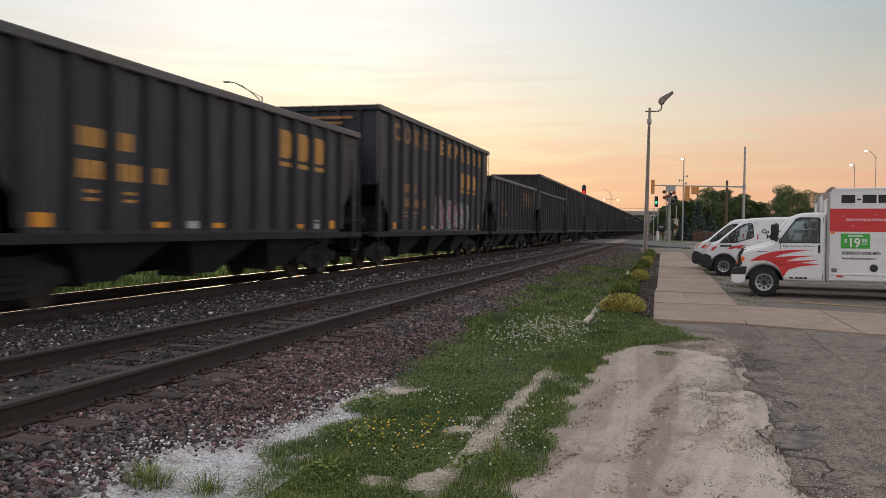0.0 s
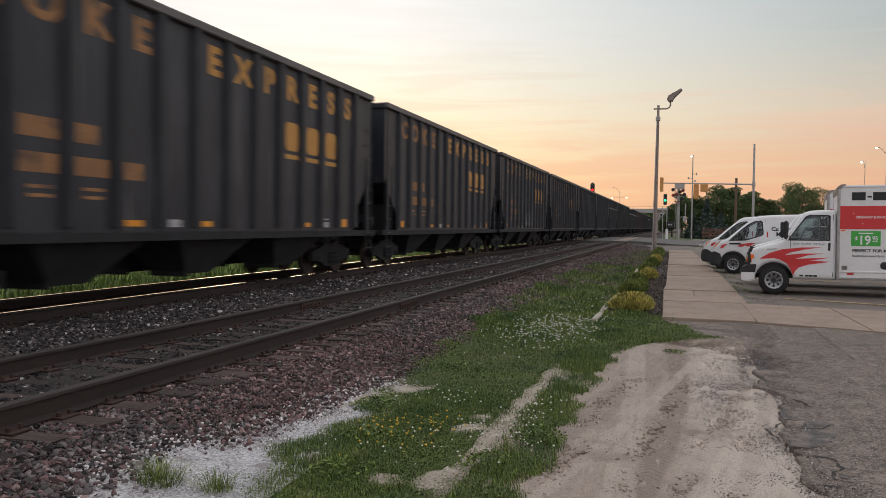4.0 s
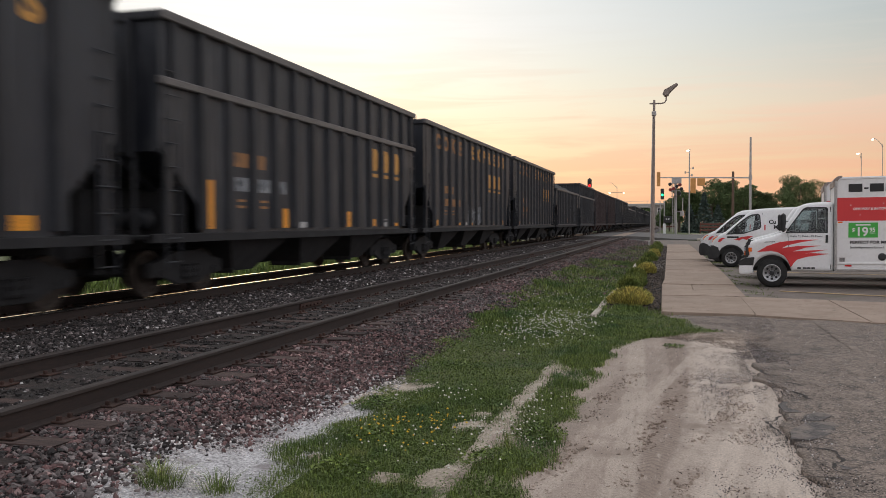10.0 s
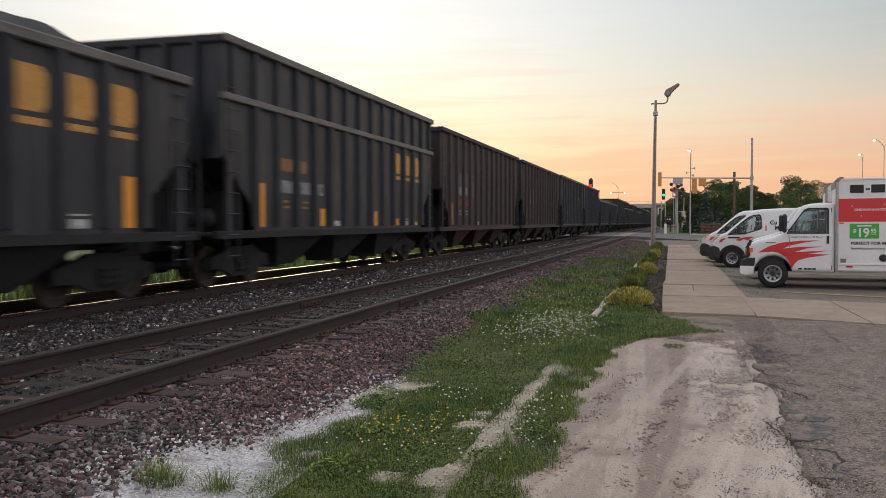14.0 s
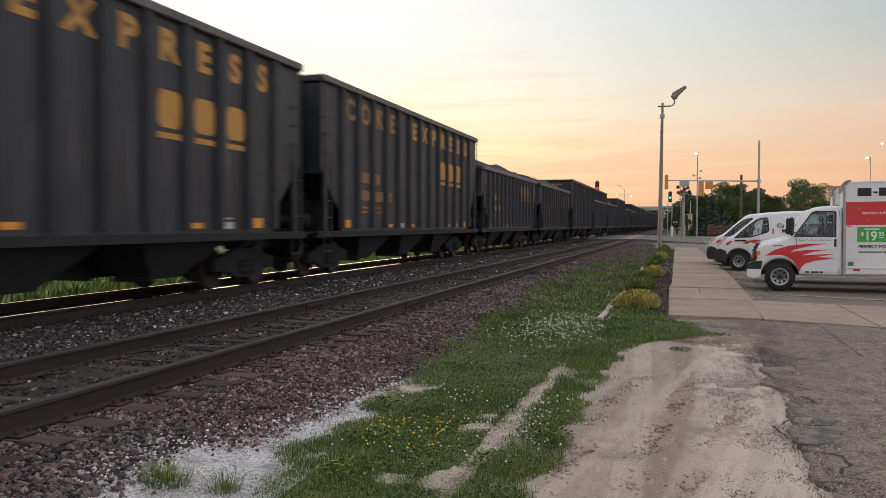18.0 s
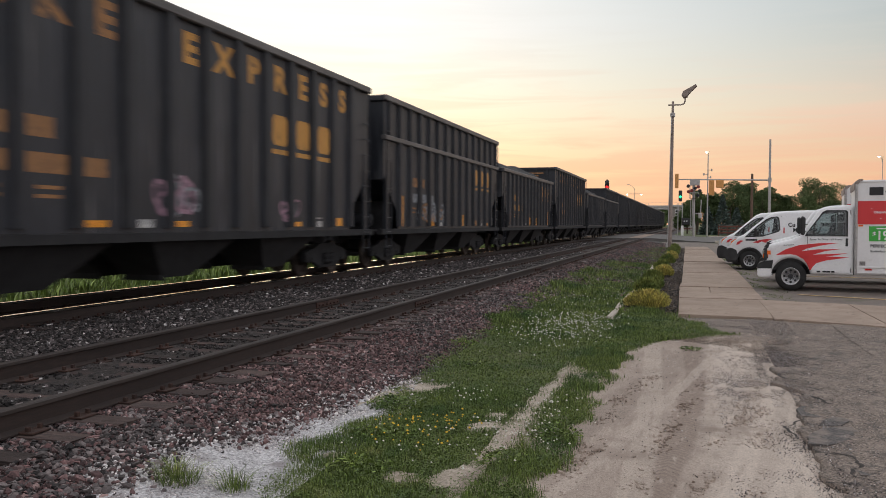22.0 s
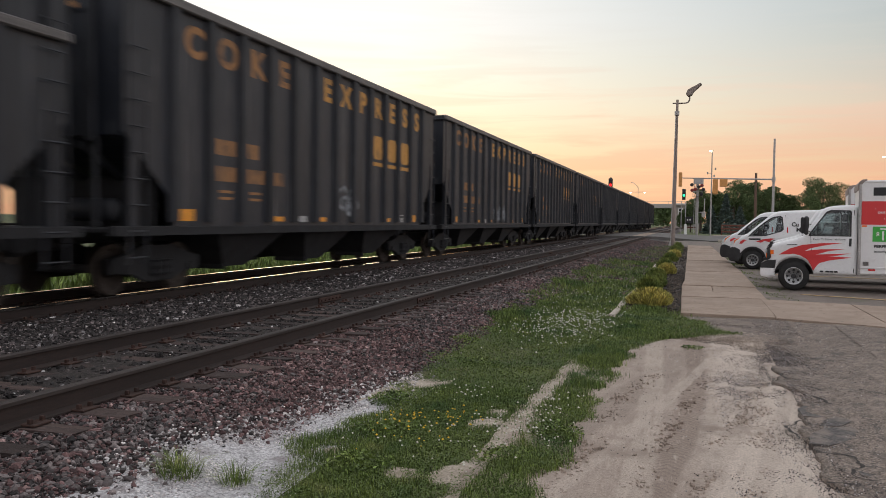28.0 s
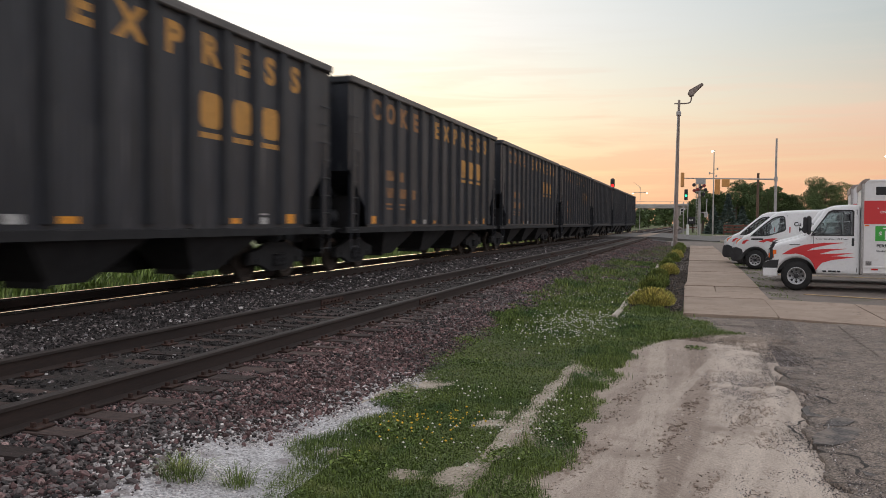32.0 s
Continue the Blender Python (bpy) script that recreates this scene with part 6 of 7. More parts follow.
def decal(name, poly, w, k, material, parent, out=0.006, side=0, label=""):
    """A flat panel on the flank: side 0 looks to -y, side 1 to +y."""
    b = bmesh.new()
    lo = [b.verts.new((x, (tumble(z, w, k) - out) if side == 0 else w - tumble(z, w, k) + out, z)) for x, z in poly]
    hi = [b.verts.new((v.co.x, v.co.y + (0.005 if side == 0 else -0.005), v.co.z)) for v in lo]
    b.faces.new(lo)
    b.faces.new(hi[::-1])
    for i in range(len(lo)):
        b.faces.new((lo[i], hi[i], hi[(i + 1) % len(lo)], lo[(i + 1) % len(lo)]))
    bmesh.ops.recalc_face_normals(b, faces=b.faces)
    return part(name, b, material, parent, label)


def arch(cx, r, z0, n=9):
    """The cut for a wheel, from the front to the back."""
    a0 = math.asin(min(1, max(-1, (z0 - 0.36) / r)))
    return [(cx - r * math.cos(a), 0.36 + r * math.sin(a)) for a in np.linspace(a0, math.pi - a0, n)]


def road_wheel(parent, cx, y, r, wide, flip, holes):
    """Tyre, rim and hub; flip: which way the outer face looks."""
    d = -1 if flip else 1
    b = bmesh.new()
    prof = [(0, r * 0.58), (0.0, r * 0.76), (0.03, r * 0.96), (0.06, r), (wide - 0.06, r), (wide - 0.03, r * 0.96), (wide, r * 0.8), (wide, r * 0.58)]
    lathe(b, [(y + d * a, q) for a, q in prof], "y", 32, (cx, 0, r), caps=False)
    tyre = part("wheel", b, M["tyre"], parent, "black rubber tyre on a silver rim", smooth=True)
    b = bmesh.new()
    prof = [(0.02, 0.0), (0.02, r * 0.16), (0.035, r * 0.18), (0.045, r * 0.30), (0.03, r * 0.44), (0.04, r * 0.50), (-0.004, r * 0.56), (-0.004, r * 0.60), (0.03, r * 0.61)]
    lathe(b, [(y + d * a, max(q, 0.001)) for a, q in prof], "y", 32, (cx, 0, r))
    part("rim", b, M["rim"], tyre, smooth=True)
    for k in range(holes):
        b = bmesh.new()
        a = 2 * math.pi * k / holes
        q = r * (0.40 if holes > 6 else 0.38)
        lathe(b, [(y - d * 0.001 + d * 0.028, 0.001), (y + d * 0.027, r * 0.085), (y + d * 0.06, r * 0.085)], "y", 8, (cx + q * math.cos(a), 0, r + q * math.sin(a)))
        part("rim_hole", b, M["dark"], tyre)
    b = bmesh.new()
    lathe(b, [(y - d * 0.004, 0.001), (y - d * 0.004, r * 0.10), (y + d * 0.0, r * 0.17), (y + d * 0.04, r * 0.17)], "y", 16, (cx, 0, r))
    for k in range(8):
        a = 2 * math.pi * k / 8
        rod(b, (cx + r * 0.24 * math.cos(a), y + d * 0.005, r + r * 0.24 * math.sin(a)), (cx + r * 0.24 * math.cos(a), y + d * 0.05, r + r * 0.24 * math.sin(a)), 0.012, n=6)
    part("hub", b, M["trim"], tyre)


def mirror(parent, x, z, h, w, k, side=0):
    b = bmesh.new()
    y = -0.26 if side == 0 else w + 0.26
    box(b, x - 0.05, x + 0.05, y - 0.10, y + 0.10, z - h / 2, z + h / 2, 0.035)
    m = part("mirror", b, M["trim"], parent, "black door mirror")
    b = bmesh.new()
    q = tumble(z, w, k) if side == 0 else w - tumble(z, w, k)
    for zz in (z - h * 0.3, z + h * 0.1):
        rod(b, (x + 0.03, y, zz), (x + 0.10, q, zz - 0.02), 0.011, n=6)
    part("mirror_arm", b, M["trim"], m)


def box_truck(m):
    w, k = 2.0, 0.10
    t = thing("box_truck", m, "white rental box truck with red swoosh and green price sign, parked", "truck", "parked rental vehicles")
    prof = [(0.22, 0.42), (0.19, 0.52)] + curve([(0.15, 0.80), (0.14, 0.98), (0.17, 1.07), (0.27, 1.15), (0.52, 1.225), (0.82, 1.305)]) + [(0.965, 1.37)] + curve([(1.37, 1.975), (1.47, 2.06), (1.70, 2.11), (2.10, 2.125)]) + [(2.17, 2.09), (2.18, 2.02), (2.18, 0.40)] + arch(0.77, 0.45, 0.42, 15)[::-1] + [(0.32, 0.42)]
    win = [(1.10, 1.37), (1.14, 1.45), (1.49, 1.94), (1.58, 1.985), (2.00, 1.985), (2.035, 1.95), (2.035, 1.37)]
    body_part("cab", shell(prof, w, k, 0.085, 0.06, win, (1.005, 1.430, 1.345, 1.938, 0.16)), M["white"], t, "white painted cab")
    cab_inside(t, w, 1.05, 1.38, 2.10, 1.08, 2.0)
    # underbody, wheel housings
    b = bmesh.new()
    box(b, 0.3, 5.2, 0.45, 1.55, 0.40, 0.55, 0.02)
    box(b, 0.3, 1.25, 0.12, 1.88, 0.50, 0.86, 0.02)
    part("chassis", b, M["trim"], t)
    for x, dual in ((0.77, 0), (4.4, 1)):
        for flip in (False, True):
            road_wheel(t, x, (0.02 if not flip else w - 0.02), 0.362, 0.24, flip, 8)
    # box body
    b = bmesh.new()
    box(b, 2.19, 5.35, -0.06, 2.06, 0.43, 2.715, 0.045)
    bx = part("cargo_box", b, M["boxwhite"], t, "white cargo box")
    for x in (2.19, 5.35):
        for y in (-0.065, 2.065):
            b = bmesh.new()
            rod(b, (x + (0.03 if x < 3 else -0.03), y, 0.44), (x + (0.03 if x < 3 else -0.03), y, 2.62), 0.035, n=8)
            part("corner_rail", b, M["steel"], bx)
    b = bmesh.new()
    prism(b, ((2.165, 2.48), (2.165, 2.62), (2.20, 2.69), (2.27, 2.735), (2.36, 2.74), (2.36, 2.70), (2.30, 2.69), (2.25, 2.63), (2.21, 2.48)), "y", -0.085, 2.085, 0.01)
    part("corner_cap", b, M["pole"], bx)
    b = bmesh.new()
    box(b, 2.25, 5.35, -0.075, -0.058, 2.66, 2.70, 0.004)
    box(b, 2.25, 5.35, -0.078, -0.058, 0.60, 0.635, 0.004)
    for i in range(9):
        rod(b, (2.4 + i * 0.35, -0.085, 0.617), (2.4 + i * 0.35, -0.07, 0.617), 0.01, n=6)
    part("box_rail", b, M["boxwhite"], bx)

    def flat(name, x0, x1, z0, z1, material, parent=bx, out=0.003, label=""):
        bb = bmesh.new()
        box(bb, x0, x1, -0.06 - out - 0.003, -0.06 - out, z0, z1)
        return part(name, bb, material, parent, label)
    flat("red_band", 2.235, 5.3, 1.65, 2.21, M["red"], label="red band along the box")
    for i, (a, c) in enumerate(((0.0, 0.30), (0.34, 0.43), (0.46, 0.76), (0.80, 1.12), (1.16, 1.46), (1.50, 1.74))):
        flat("maker_mark", 2.50 + a, 2.50 + c, 2.41 if i == 1 else 2.345, 2.45 if i == 1 else 2.54, M["ink"])
    lettering("ONE-WAY & IN-TOWN RE", 0.083, M["whitevinyl"], bx, at=Matrix.Translation((2.60, -0.067, 1.91)) @ ON_MY, wide=0.92, bold=0.0015)
    flat("price_sign", 2.50, 3.14, 1.245, 1.605, M["green"], label="green price sign")
    for text, size, x, z in (("$", 0.15, 2.575, 1.37), ("19", 0.30, 2.655, 1.285), ("95", 0.14, 2.955, 1.385)):
        lettering(text, size, M["whitevinyl"], bx, at=Matrix.Translation((x, -0.070, z)) @ ON_MY, wide=0.92, bold=size * 0.025)
    flat("small_print", 2.96, 3.08, 1.345, 1.36, M["whitevinyl"], out=0.006)
    flat("small_print", 2.66, 2.98, 1.535, 1.565, M["whitevinyl"], out=0.006)
    lettering("PERFECT FOR MO", 0.098, M["ink"], bx, at=Matrix.Translation((2.53, -0.064, 1.10)) @ ON_MY, wide=1.08, bold=0.003)
    lettering("Studio/Apartment Up to 1", 0.070, M["ink"], bx, at=Matrix.Translation((2.53, -0.064, 0.985)) @ ON_MY, wide=1.0, bold=0.001)
    flat("vent", 2.30, 2.43, 0.66, 0.76, M["steel"], out=0.004)
    for i in range(4):
        flat("vent_slot", 2.31, 2.42, 0.673 + i * 0.022, 0.682 + i * 0.022, M["dark"], out=0.008)
    flat("side_marker", 2.42, 2.57, 0.545, 0.585, M["redlens"], out=0.006)
    flat("top_marker", 2.27, 2.37, 1.60, 1.635, M["amber"], out=0.006)
    for x, z in ((2.55, 2.03), (3.25, 2.06), (2.75, 1.79)):
        bb = bmesh.new()
        rod(bb, (x, -0.07, z), (x, -0.063, z), 0.012, n=8)
        part("rivet", bb, M["whitevinyl"], bx)
    b = bmesh.new()
    lathe(b, ((-0.085, 0.001), (-0.085, 0.055), (-0.075, 0.07), (-0.072, 0.09), (-0.055, 0.092)), "y", 20, (3.23, 0, 0.78))
    part("fuel_cap", b, M["trim"], bx)
    # cab details
    for side in (0, 1):
        rim_decal("window_frame", grown(win, 0.018), grown(win, -0.025), w, k, M["trim"], t, 0.006, side)
        decal("window", grown(win, -0.01), w, k, M["window"], t, -0.012, side, "cab side window").visible_shadow = False
        decal("window_divider", ((1.285, 1.37), (1.305, 1.37), (1.305, 1.68), (1.285, 1.655)), w, k, M["trim"], t, 0.002, side)
        decal("door_gap", ((2.10, 0.48), (2.115, 0.48), (2.115, 2.0), (2.10, 2.0)), w, k, M["dark"], t, 0.003, side)
        decal("door_gap", ((1.19, 0.48), (1.20, 0.48), (1.145, 1.38), (1.135, 1.38)), w, 0.0, M["dark"], t, 0.003, side)
        decal("door_handle", ((1.995, 1.12), (2.05, 1.12), (2.055, 1.31), (2.0, 1.31)), w, k, M["trim"], t, 0.03, side, "black door handle")
        for band in (((0.42, 0.89), (0.66, 1.04), (0.96, 1.14), (1.39, 1.19), (1.85, 1.20), (1.48, 1.14), (1.14, 1.06), (0.99, 0.98), (0.71, 0.91)),
                     ((0.70, 0.93), (0.99, 0.99), (1.39, 1.04), (1.91, 1.05), (1.56, 1.0), (1.31, 0.92), (1.10, 0.86), (0.88, 0.89)),
                     ((0.88, 0.90), (1.15, 0.90), (1.56, 0.925), (2.05, 0.95), (1.65, 0.875), (1.19, 0.80), (1.03, 0.81)),
                     ((1.0, 0.85), (1.19, 0.83), (1.65, 0.865), (2.08, 0.85), (1.57, 0.77), (1.35, 0.70), (1.28, 0.62), (1.21, 0.51), (1.14, 0.68), (1.08, 0.77))):
            decal("red_swoosh", band, w, 0.0, M["red"], t, 0.005, side, "red swoosh stripe")
        decal("small_print", ((0.60, 1.13), (0.84, 1.14), (0.84, 1.155), (0.60, 1.145)), w, k, M["ink"], t, 0.01, side)
        for x0 in (1.36, 1.49, 1.58, 1.68):
            decal("small_print", ((x0, 0.475), (x0 + 0.08, 0.475), (x0 + 0.08, 0.515), (x0, 0.515)), w, 0.0, M["ink"], t, 0.004, side)
        decal("wheel_lip", [(x, z) for x, z in arch(0.77, 0.456, 0.44, 15)] + [(x, z) for x, z in arch(0.77, 0.44, 0.44, 15)][::-1], w, 0.0, M["trim"], t, 0.008, side)
        mirror(t, 1.04, 1.62, 0.46, w, k, side)
        decal("marker_lamp", ((0.22, 0.90), (0.30, 0.90), (0.30, 1.00), (0.22, 1.0)), w, 0.0, M["amber"], t, 0.012 if side else 0.0, side)
    lettering("Easier To Drive - V8 Power", 0.060, M["cabin"], t, at=Matrix.Translation((1.20, -0.002, 1.265)) @ ON_MY, wide=1.08)
    b = bmesh.new()
    prism(b, ((0.995, 1.42), (1.0, 1.415), (1.365, 1.945), (1.36, 1.95)), "y", 0.15, 1.85)
    pane("windscreen", b, t, "glass windscreen")
    b = bmesh.new()
    prism(b, ((0.02, 0.34), (-0.01, 0.38), (-0.01, 0.55), (0.16, 0.55), (0.32, 0.55), (0.33, 0.36), (0.16, 0.32)), "y", -0.02, 1.3, 0.03)
    part("bumper", b, M["white"], t, "pale front bumper")
    b = bmesh.new()
    prism(b, ((0.0, 0.55), (-0.02, 0.60), (0.0, 0.67), (0.15, 0.74), (0.36, 0.76), (0.33, 0.55)), "y", -0.015, 1.3, 0.02)
    part("bumper_pad", b, M["trim"], t)
    b = bmesh.new()
    prism(b, ((0.11, 0.74), (0.12, 1.03), (0.16, 1.07), (0.24, 1.06), (0.27, 0.78)), "y", 0.02, 1.4, 0.03)
    part("grille", b, M["trim"], t, "black grille surround")
    for y in (0.03, 1.05):
        b = bmesh.new()
        box(b, 0.10, 0.17, y + 0.02, y + 0.38, 0.90, 1.03, 0.02)
        part("headlamp", b, M["lens"], t)
        b = bmesh.new()
        box(b, 0.12, 0.25, y if y < 1 else y + 0.30, y + 0.10 if y < 1 else y + 0.40, 0.80, 0.92, 0.015)
        part("turn_signal", b, M["amber"], t)
        b = bmesh.new()
        rod(b, (0.22, 0.08 if y < 1 else 1.92, 1.06), (0.22, 0.08 if y < 1 else 1.92, 1.15), 0.045, n=10)
        part("parking_mirror", b, M["trim"], t)
    return t


def panel_van(m):
    w, k = 2.0, 0.11
    t = thing("panel_van", m, "white panel van with black lower trim and red mark", "van", "parked rental vehicles")
    prof = [(0.05, 0.34)] + curve([(0.0, 0.50), (-0.01, 0.75), (0.02, 0.92), (0.10, 1.04), (0.30, 1.17), (0.56, 1.30)]) + curve([(0.66, 1.385), (1.34, 1.975), (1.50, 2.065), (1.75, 2.125), (2.9, 2.17), (5.3, 2.15)]) + [(5.42, 2.0), (5.45, 0.36)] + arch(4.5, 0.40, 0.36, 13)[::-1] + arch(0.76, 0.42, 0.36, 13)[::-1] + [(0.28, 0.34)]
    win = [(0.60, 1.20), (0.75, 1.35), (1.06, 1.63), (1.30, 1.82), (1.45, 1.90), (1.66, 1.935), (1.73, 1.88), (1.77, 1.47), (1.70, 1.40), (1.20, 1.24)]
    body_part("body", shell(prof, w, k, 0.10, 0.04, win, (0.70, 1.43, 1.30, 1.94, 0.17)), M["white"], t, "white painted body")
    cab_inside(t, w, 0.80, 1.06, 1.86, 1.05, 1.98)
    b = bmesh.new()
    box(b, 0.3, 5.2, 0.3, 1.7, 0.24, 0.5, 0.02)
    box(b, 0.3, 1.2, 0.1, 1.9, 0.45, 0.8, 0.02)
    box(b, 4.05, 4.95, 0.1, 1.9, 0.45, 0.8, 0.02)
    part("chassis", b, M["trim"], t)
    for x in (0.76, 4.5):
        for flip in (False, True):
            road_wheel(t, x, 0.02 if not flip else w - 0.02, 0.345, 0.22, flip, 9)
    b = bmesh.new()
    prism(b, curve([(0.02, 0.28), (-0.05, 0.36), (-0.065, 0.50), (-0.05, 0.66), (0.0, 0.78), (0.14, 0.80)]) + [(0.36, 0.78), (0.40, 0.62), (0.36, 0.42), (0.33, 0.28)], "y", -0.012, 2.012, 0.06)
    part("bumper", b, M["trim"], t, "black plastic bumper")
    b = bmesh.new()
    prism(b, ((0.02, 0.80), (0.0, 0.98), (0.06, 1.05), (0.12, 1.0), (0.1, 0.80)), "y", 0.5, 1.5, 0.02)
    part("grille", b, M["trim"], t)
    for side in (0, 1):
        rim_decal("window_frame", grown(win, 0.02), grown(win, -0.03), w, k, M["trim"], t, 0.006, side)
        decal("window", grown(win, -0.01), w, k, M["window"], t, -0.012, side, "cab side window").visible_shadow = False
        decal("wheel_lip", arch(0.76, 0.47, 0.38, 13) + arch(0.76, 0.415, 0.38, 13)[::-1], w, 0.0, M["trim"], t, 0.010, side)
        decal("sill_trim", ((1.24, 0.36), (4.05, 0.36), (4.05, 0.46), (1.26, 0.46)), w, 0.0, M["trim"], t, 0.008, side)
        decal("red_corner", ((0.30, 0.92), (0.34, 1.02), (0.46, 1.08), (0.56, 1.06), (0.46, 1.01), (0.40, 0.93)), w, 0.0, M["red"], t, 0.006, side, "red flame at the hood's corner")
        decal("window_divider", ((1.12, 1.26), (1.15, 1.26), (1.15, 1.67), (1.12, 1.65)), w, k, M["trim"], t, 0.004, side)
        decal("door_gap", ((1.82, 0.5), (1.83, 0.5), (1.83, 1.98), (1.82, 1.98)), w, k, M["dark"], t, 0.003, side)
        decal("door_handle", ((1.58, 1.16), (1.70, 1.16), (1.70, 1.20), (1.58, 1.20)), w, k, M["white"], t, 0.03, side)
        decal("maker_mark", ((0.62, 1.07), (1.02, 1.07), (1.02, 1.13), (0.62, 1.13)), w, 0.0, M["ink"], t, 0.006, side)
        decal("red_swoosh", ((0.86, 1.01), (1.09, 1.10), (1.36, 1.14), (1.52, 1.13), (1.40, 1.08), (1.30, 1.00), (1.16, 1.05), (1.04, 0.98)), w, 0.0, M["red"], t, 0.008, side, "red flame-like mark")
        for x0, x1, z0, z1 in ((2.42, 3.0, 1.60, 1.72), (2.55, 3.0, 1.42, 1.53), (3.1, 3.6, 1.60, 1.72)):
            decal("van_print", ((x0, z0), (x1, z0), (x1, z1), (x0, z1)), w, k, M["ink"], t, 0.007, side)
        decal("side_marker", ((1.89, 1.35), (1.93, 1.35), (1.93, 1.55), (1.89, 1.55)), w, k, M["redlens"], t, 0.007, side)
        decal("fuel_flap", ((2.2, 1.0), (2.4, 1.0), (2.4, 1.2), (2.2, 1.2)), w, 0.0, M["boxwhite"], t, 0.004, side)
        mirror(t, 0.98, 1.38, 0.28, w, k, side)
    for text, x, z in (("Cu", 2.04, 1.585), ("M", 2.20, 1.40)):
        lettering(text, 0.20, M["ink"], t, at=Matrix.Translation((x, tumble(z, w, k) - 0.010, z)) @ Matrix.Rotation(radians(-6.3), 4, "X") @ ON_MY, bold=0.006)
    for y in (0.12, 1.50):
        b = bmesh.new()
        prism(b, ((-0.015, 0.86), (0.0, 0.965), (0.12, 1.085), (0.34, 1.205), (0.36, 1.10), (0.15, 0.88)), "y", y - 0.085 if y < 1 else y, y + 0.30 if y < 1 else y + 0.465, 0.02)
        part("headlamp", b, M["lens"], t, "clear headlamp with amber corner")
        b = bmesh.new()
        prism(b, ((0.10, 0.90), (0.12, 1.04), (0.30, 1.14), (0.30, 1.02)), "y", (y - 0.095) if y < 1 else y + 0.3, y + 0.05 if y < 1 else y + 0.475)
        part("turn_signal", b, M["amber"], t)
    b = bmesh.new()
    prism(b, ((0.685, 1.40), (0.69, 1.395), (1.325, 1.945), (1.32, 1.95)), "y", 0.16, 1.84)
    pane("windscreen", b, t, "glass windscreen")
    return t


truck = box_truck(pose(1.60, 22.74, 0.006, 0, -0.4, -7))
copy_thing(truck, pose(1.88, 26.0, 0.006, 0, -0.4, -7))
van = panel_van(pose(1.24, 32.65, 0.006, 0, 0, -7))
copy_thing(van, pose(1.04, 36.4, 0.006, 0, 0, -7))


# ---- lamps, signals and poles ----
lp = thing("flood_light", pose(-1.53, 62, 0, 0, 0.6, 0), "tall weathered pole with a tilted flood light on a bent arm", "street lamp")
b = bmesh.new()
rod(b, (0, 0, -0.1), (0, 0, 10.3), 0.17, 0.085, 12)
part("pole", b, M["pole"], lp, "grey-brown weathered pole")
b = bmesh.new()
rod(b, (-0.13, -0.1, 0), (-0.07, -0.1, 9.4), 0.035, 0.03, 8)
part("conduit", b, M["steel"], lp)
b = bmesh.new()
rod(b, (-0.14, 0, 0.3), (-0.14, 0, 0.0), 0.12, 0.14, 8)
part("base_collar", b, M["steel"], lp)
b = bmesh.new()
box(b, -0.16, 0.16, -0.16, 0.16, 9.2, 9.5, 0.03)
part("junction_box", b, M["steel"], lp)
b = bmesh.new()
pipe(b, [(-0.32, 0, 10.05), (0.55, 0, 10.05), (0.74, 0, 10.12), (0.82, 0, 10.30), (0.82, 0, 10.62)], 0.05, 8)
arm = part("arm", b, M["pole"], lp)
b = bmesh.new()
prism(b, ((-0.16, -0.22), (-0.2, 0.02), (0.0, 0.2), (0.95, 0.24), (1.0, 0.1), (0.35, -0.05), (0.1, -0.28)), "y", -0.3, 0.3, 0.05)
part("lamp_head", b, M["pole"], lp, "dark flood light housing", at=pose(0.76, 0, 10.78, 0, -27, 0))


def street_lamp(x, y, h, reach, lit, label="slender grey street lamp with a curved arm", turn=0, thick=0.07):
    t = thing("street_lamp", pose(x, y, 0, 0, 0, turn), label, "street lamp", "street lamps")
    b = bmesh.new()
    rod(b, (0, 0, -0.2), (0, 0, h - 0.9 if reach > 0.4 else h), thick, thick * 0.6, 8)
    part("pole", b, M["steel"], t)
    if reach:
        b = bmesh.new()
        pts = [(0, 0, h - 1.4)] + [(-reach * s, 0, h - 1.2 + 1.2 * math.sin(s * math.pi / 2)) for s in (0.1, 0.3, 0.55, 0.8, 1.0)]
        pipe(b, pts, 0.035, 6)
        pipe(b, [(0, 0, h - 0.95), (-reach * 0.3, 0, h - 0.62), (-reach * 0.75, 0, h - 0.12)], 0.022, 6)
        part("arm", b, M["steel"], t)
    b = bmesh.new()
    box(b, -reach - 0.22, -reach + 0.15, -0.08, 0.08, h - 0.05, h + 0.04, 0.02)
    part("lamp_head", b, M["steel"], t)
    if lit:
        b = bmesh.new()
        lathe(b, ((-0.16, 0.02), (-0.1, 0.18), (0.0, 0.22), (0.05, 0.1)), "z", 10, (-reach - 0.2, 0, h - 0.08))
        part("bulb", b, M["lamplight"], t, "lit warm lamp")
    return t


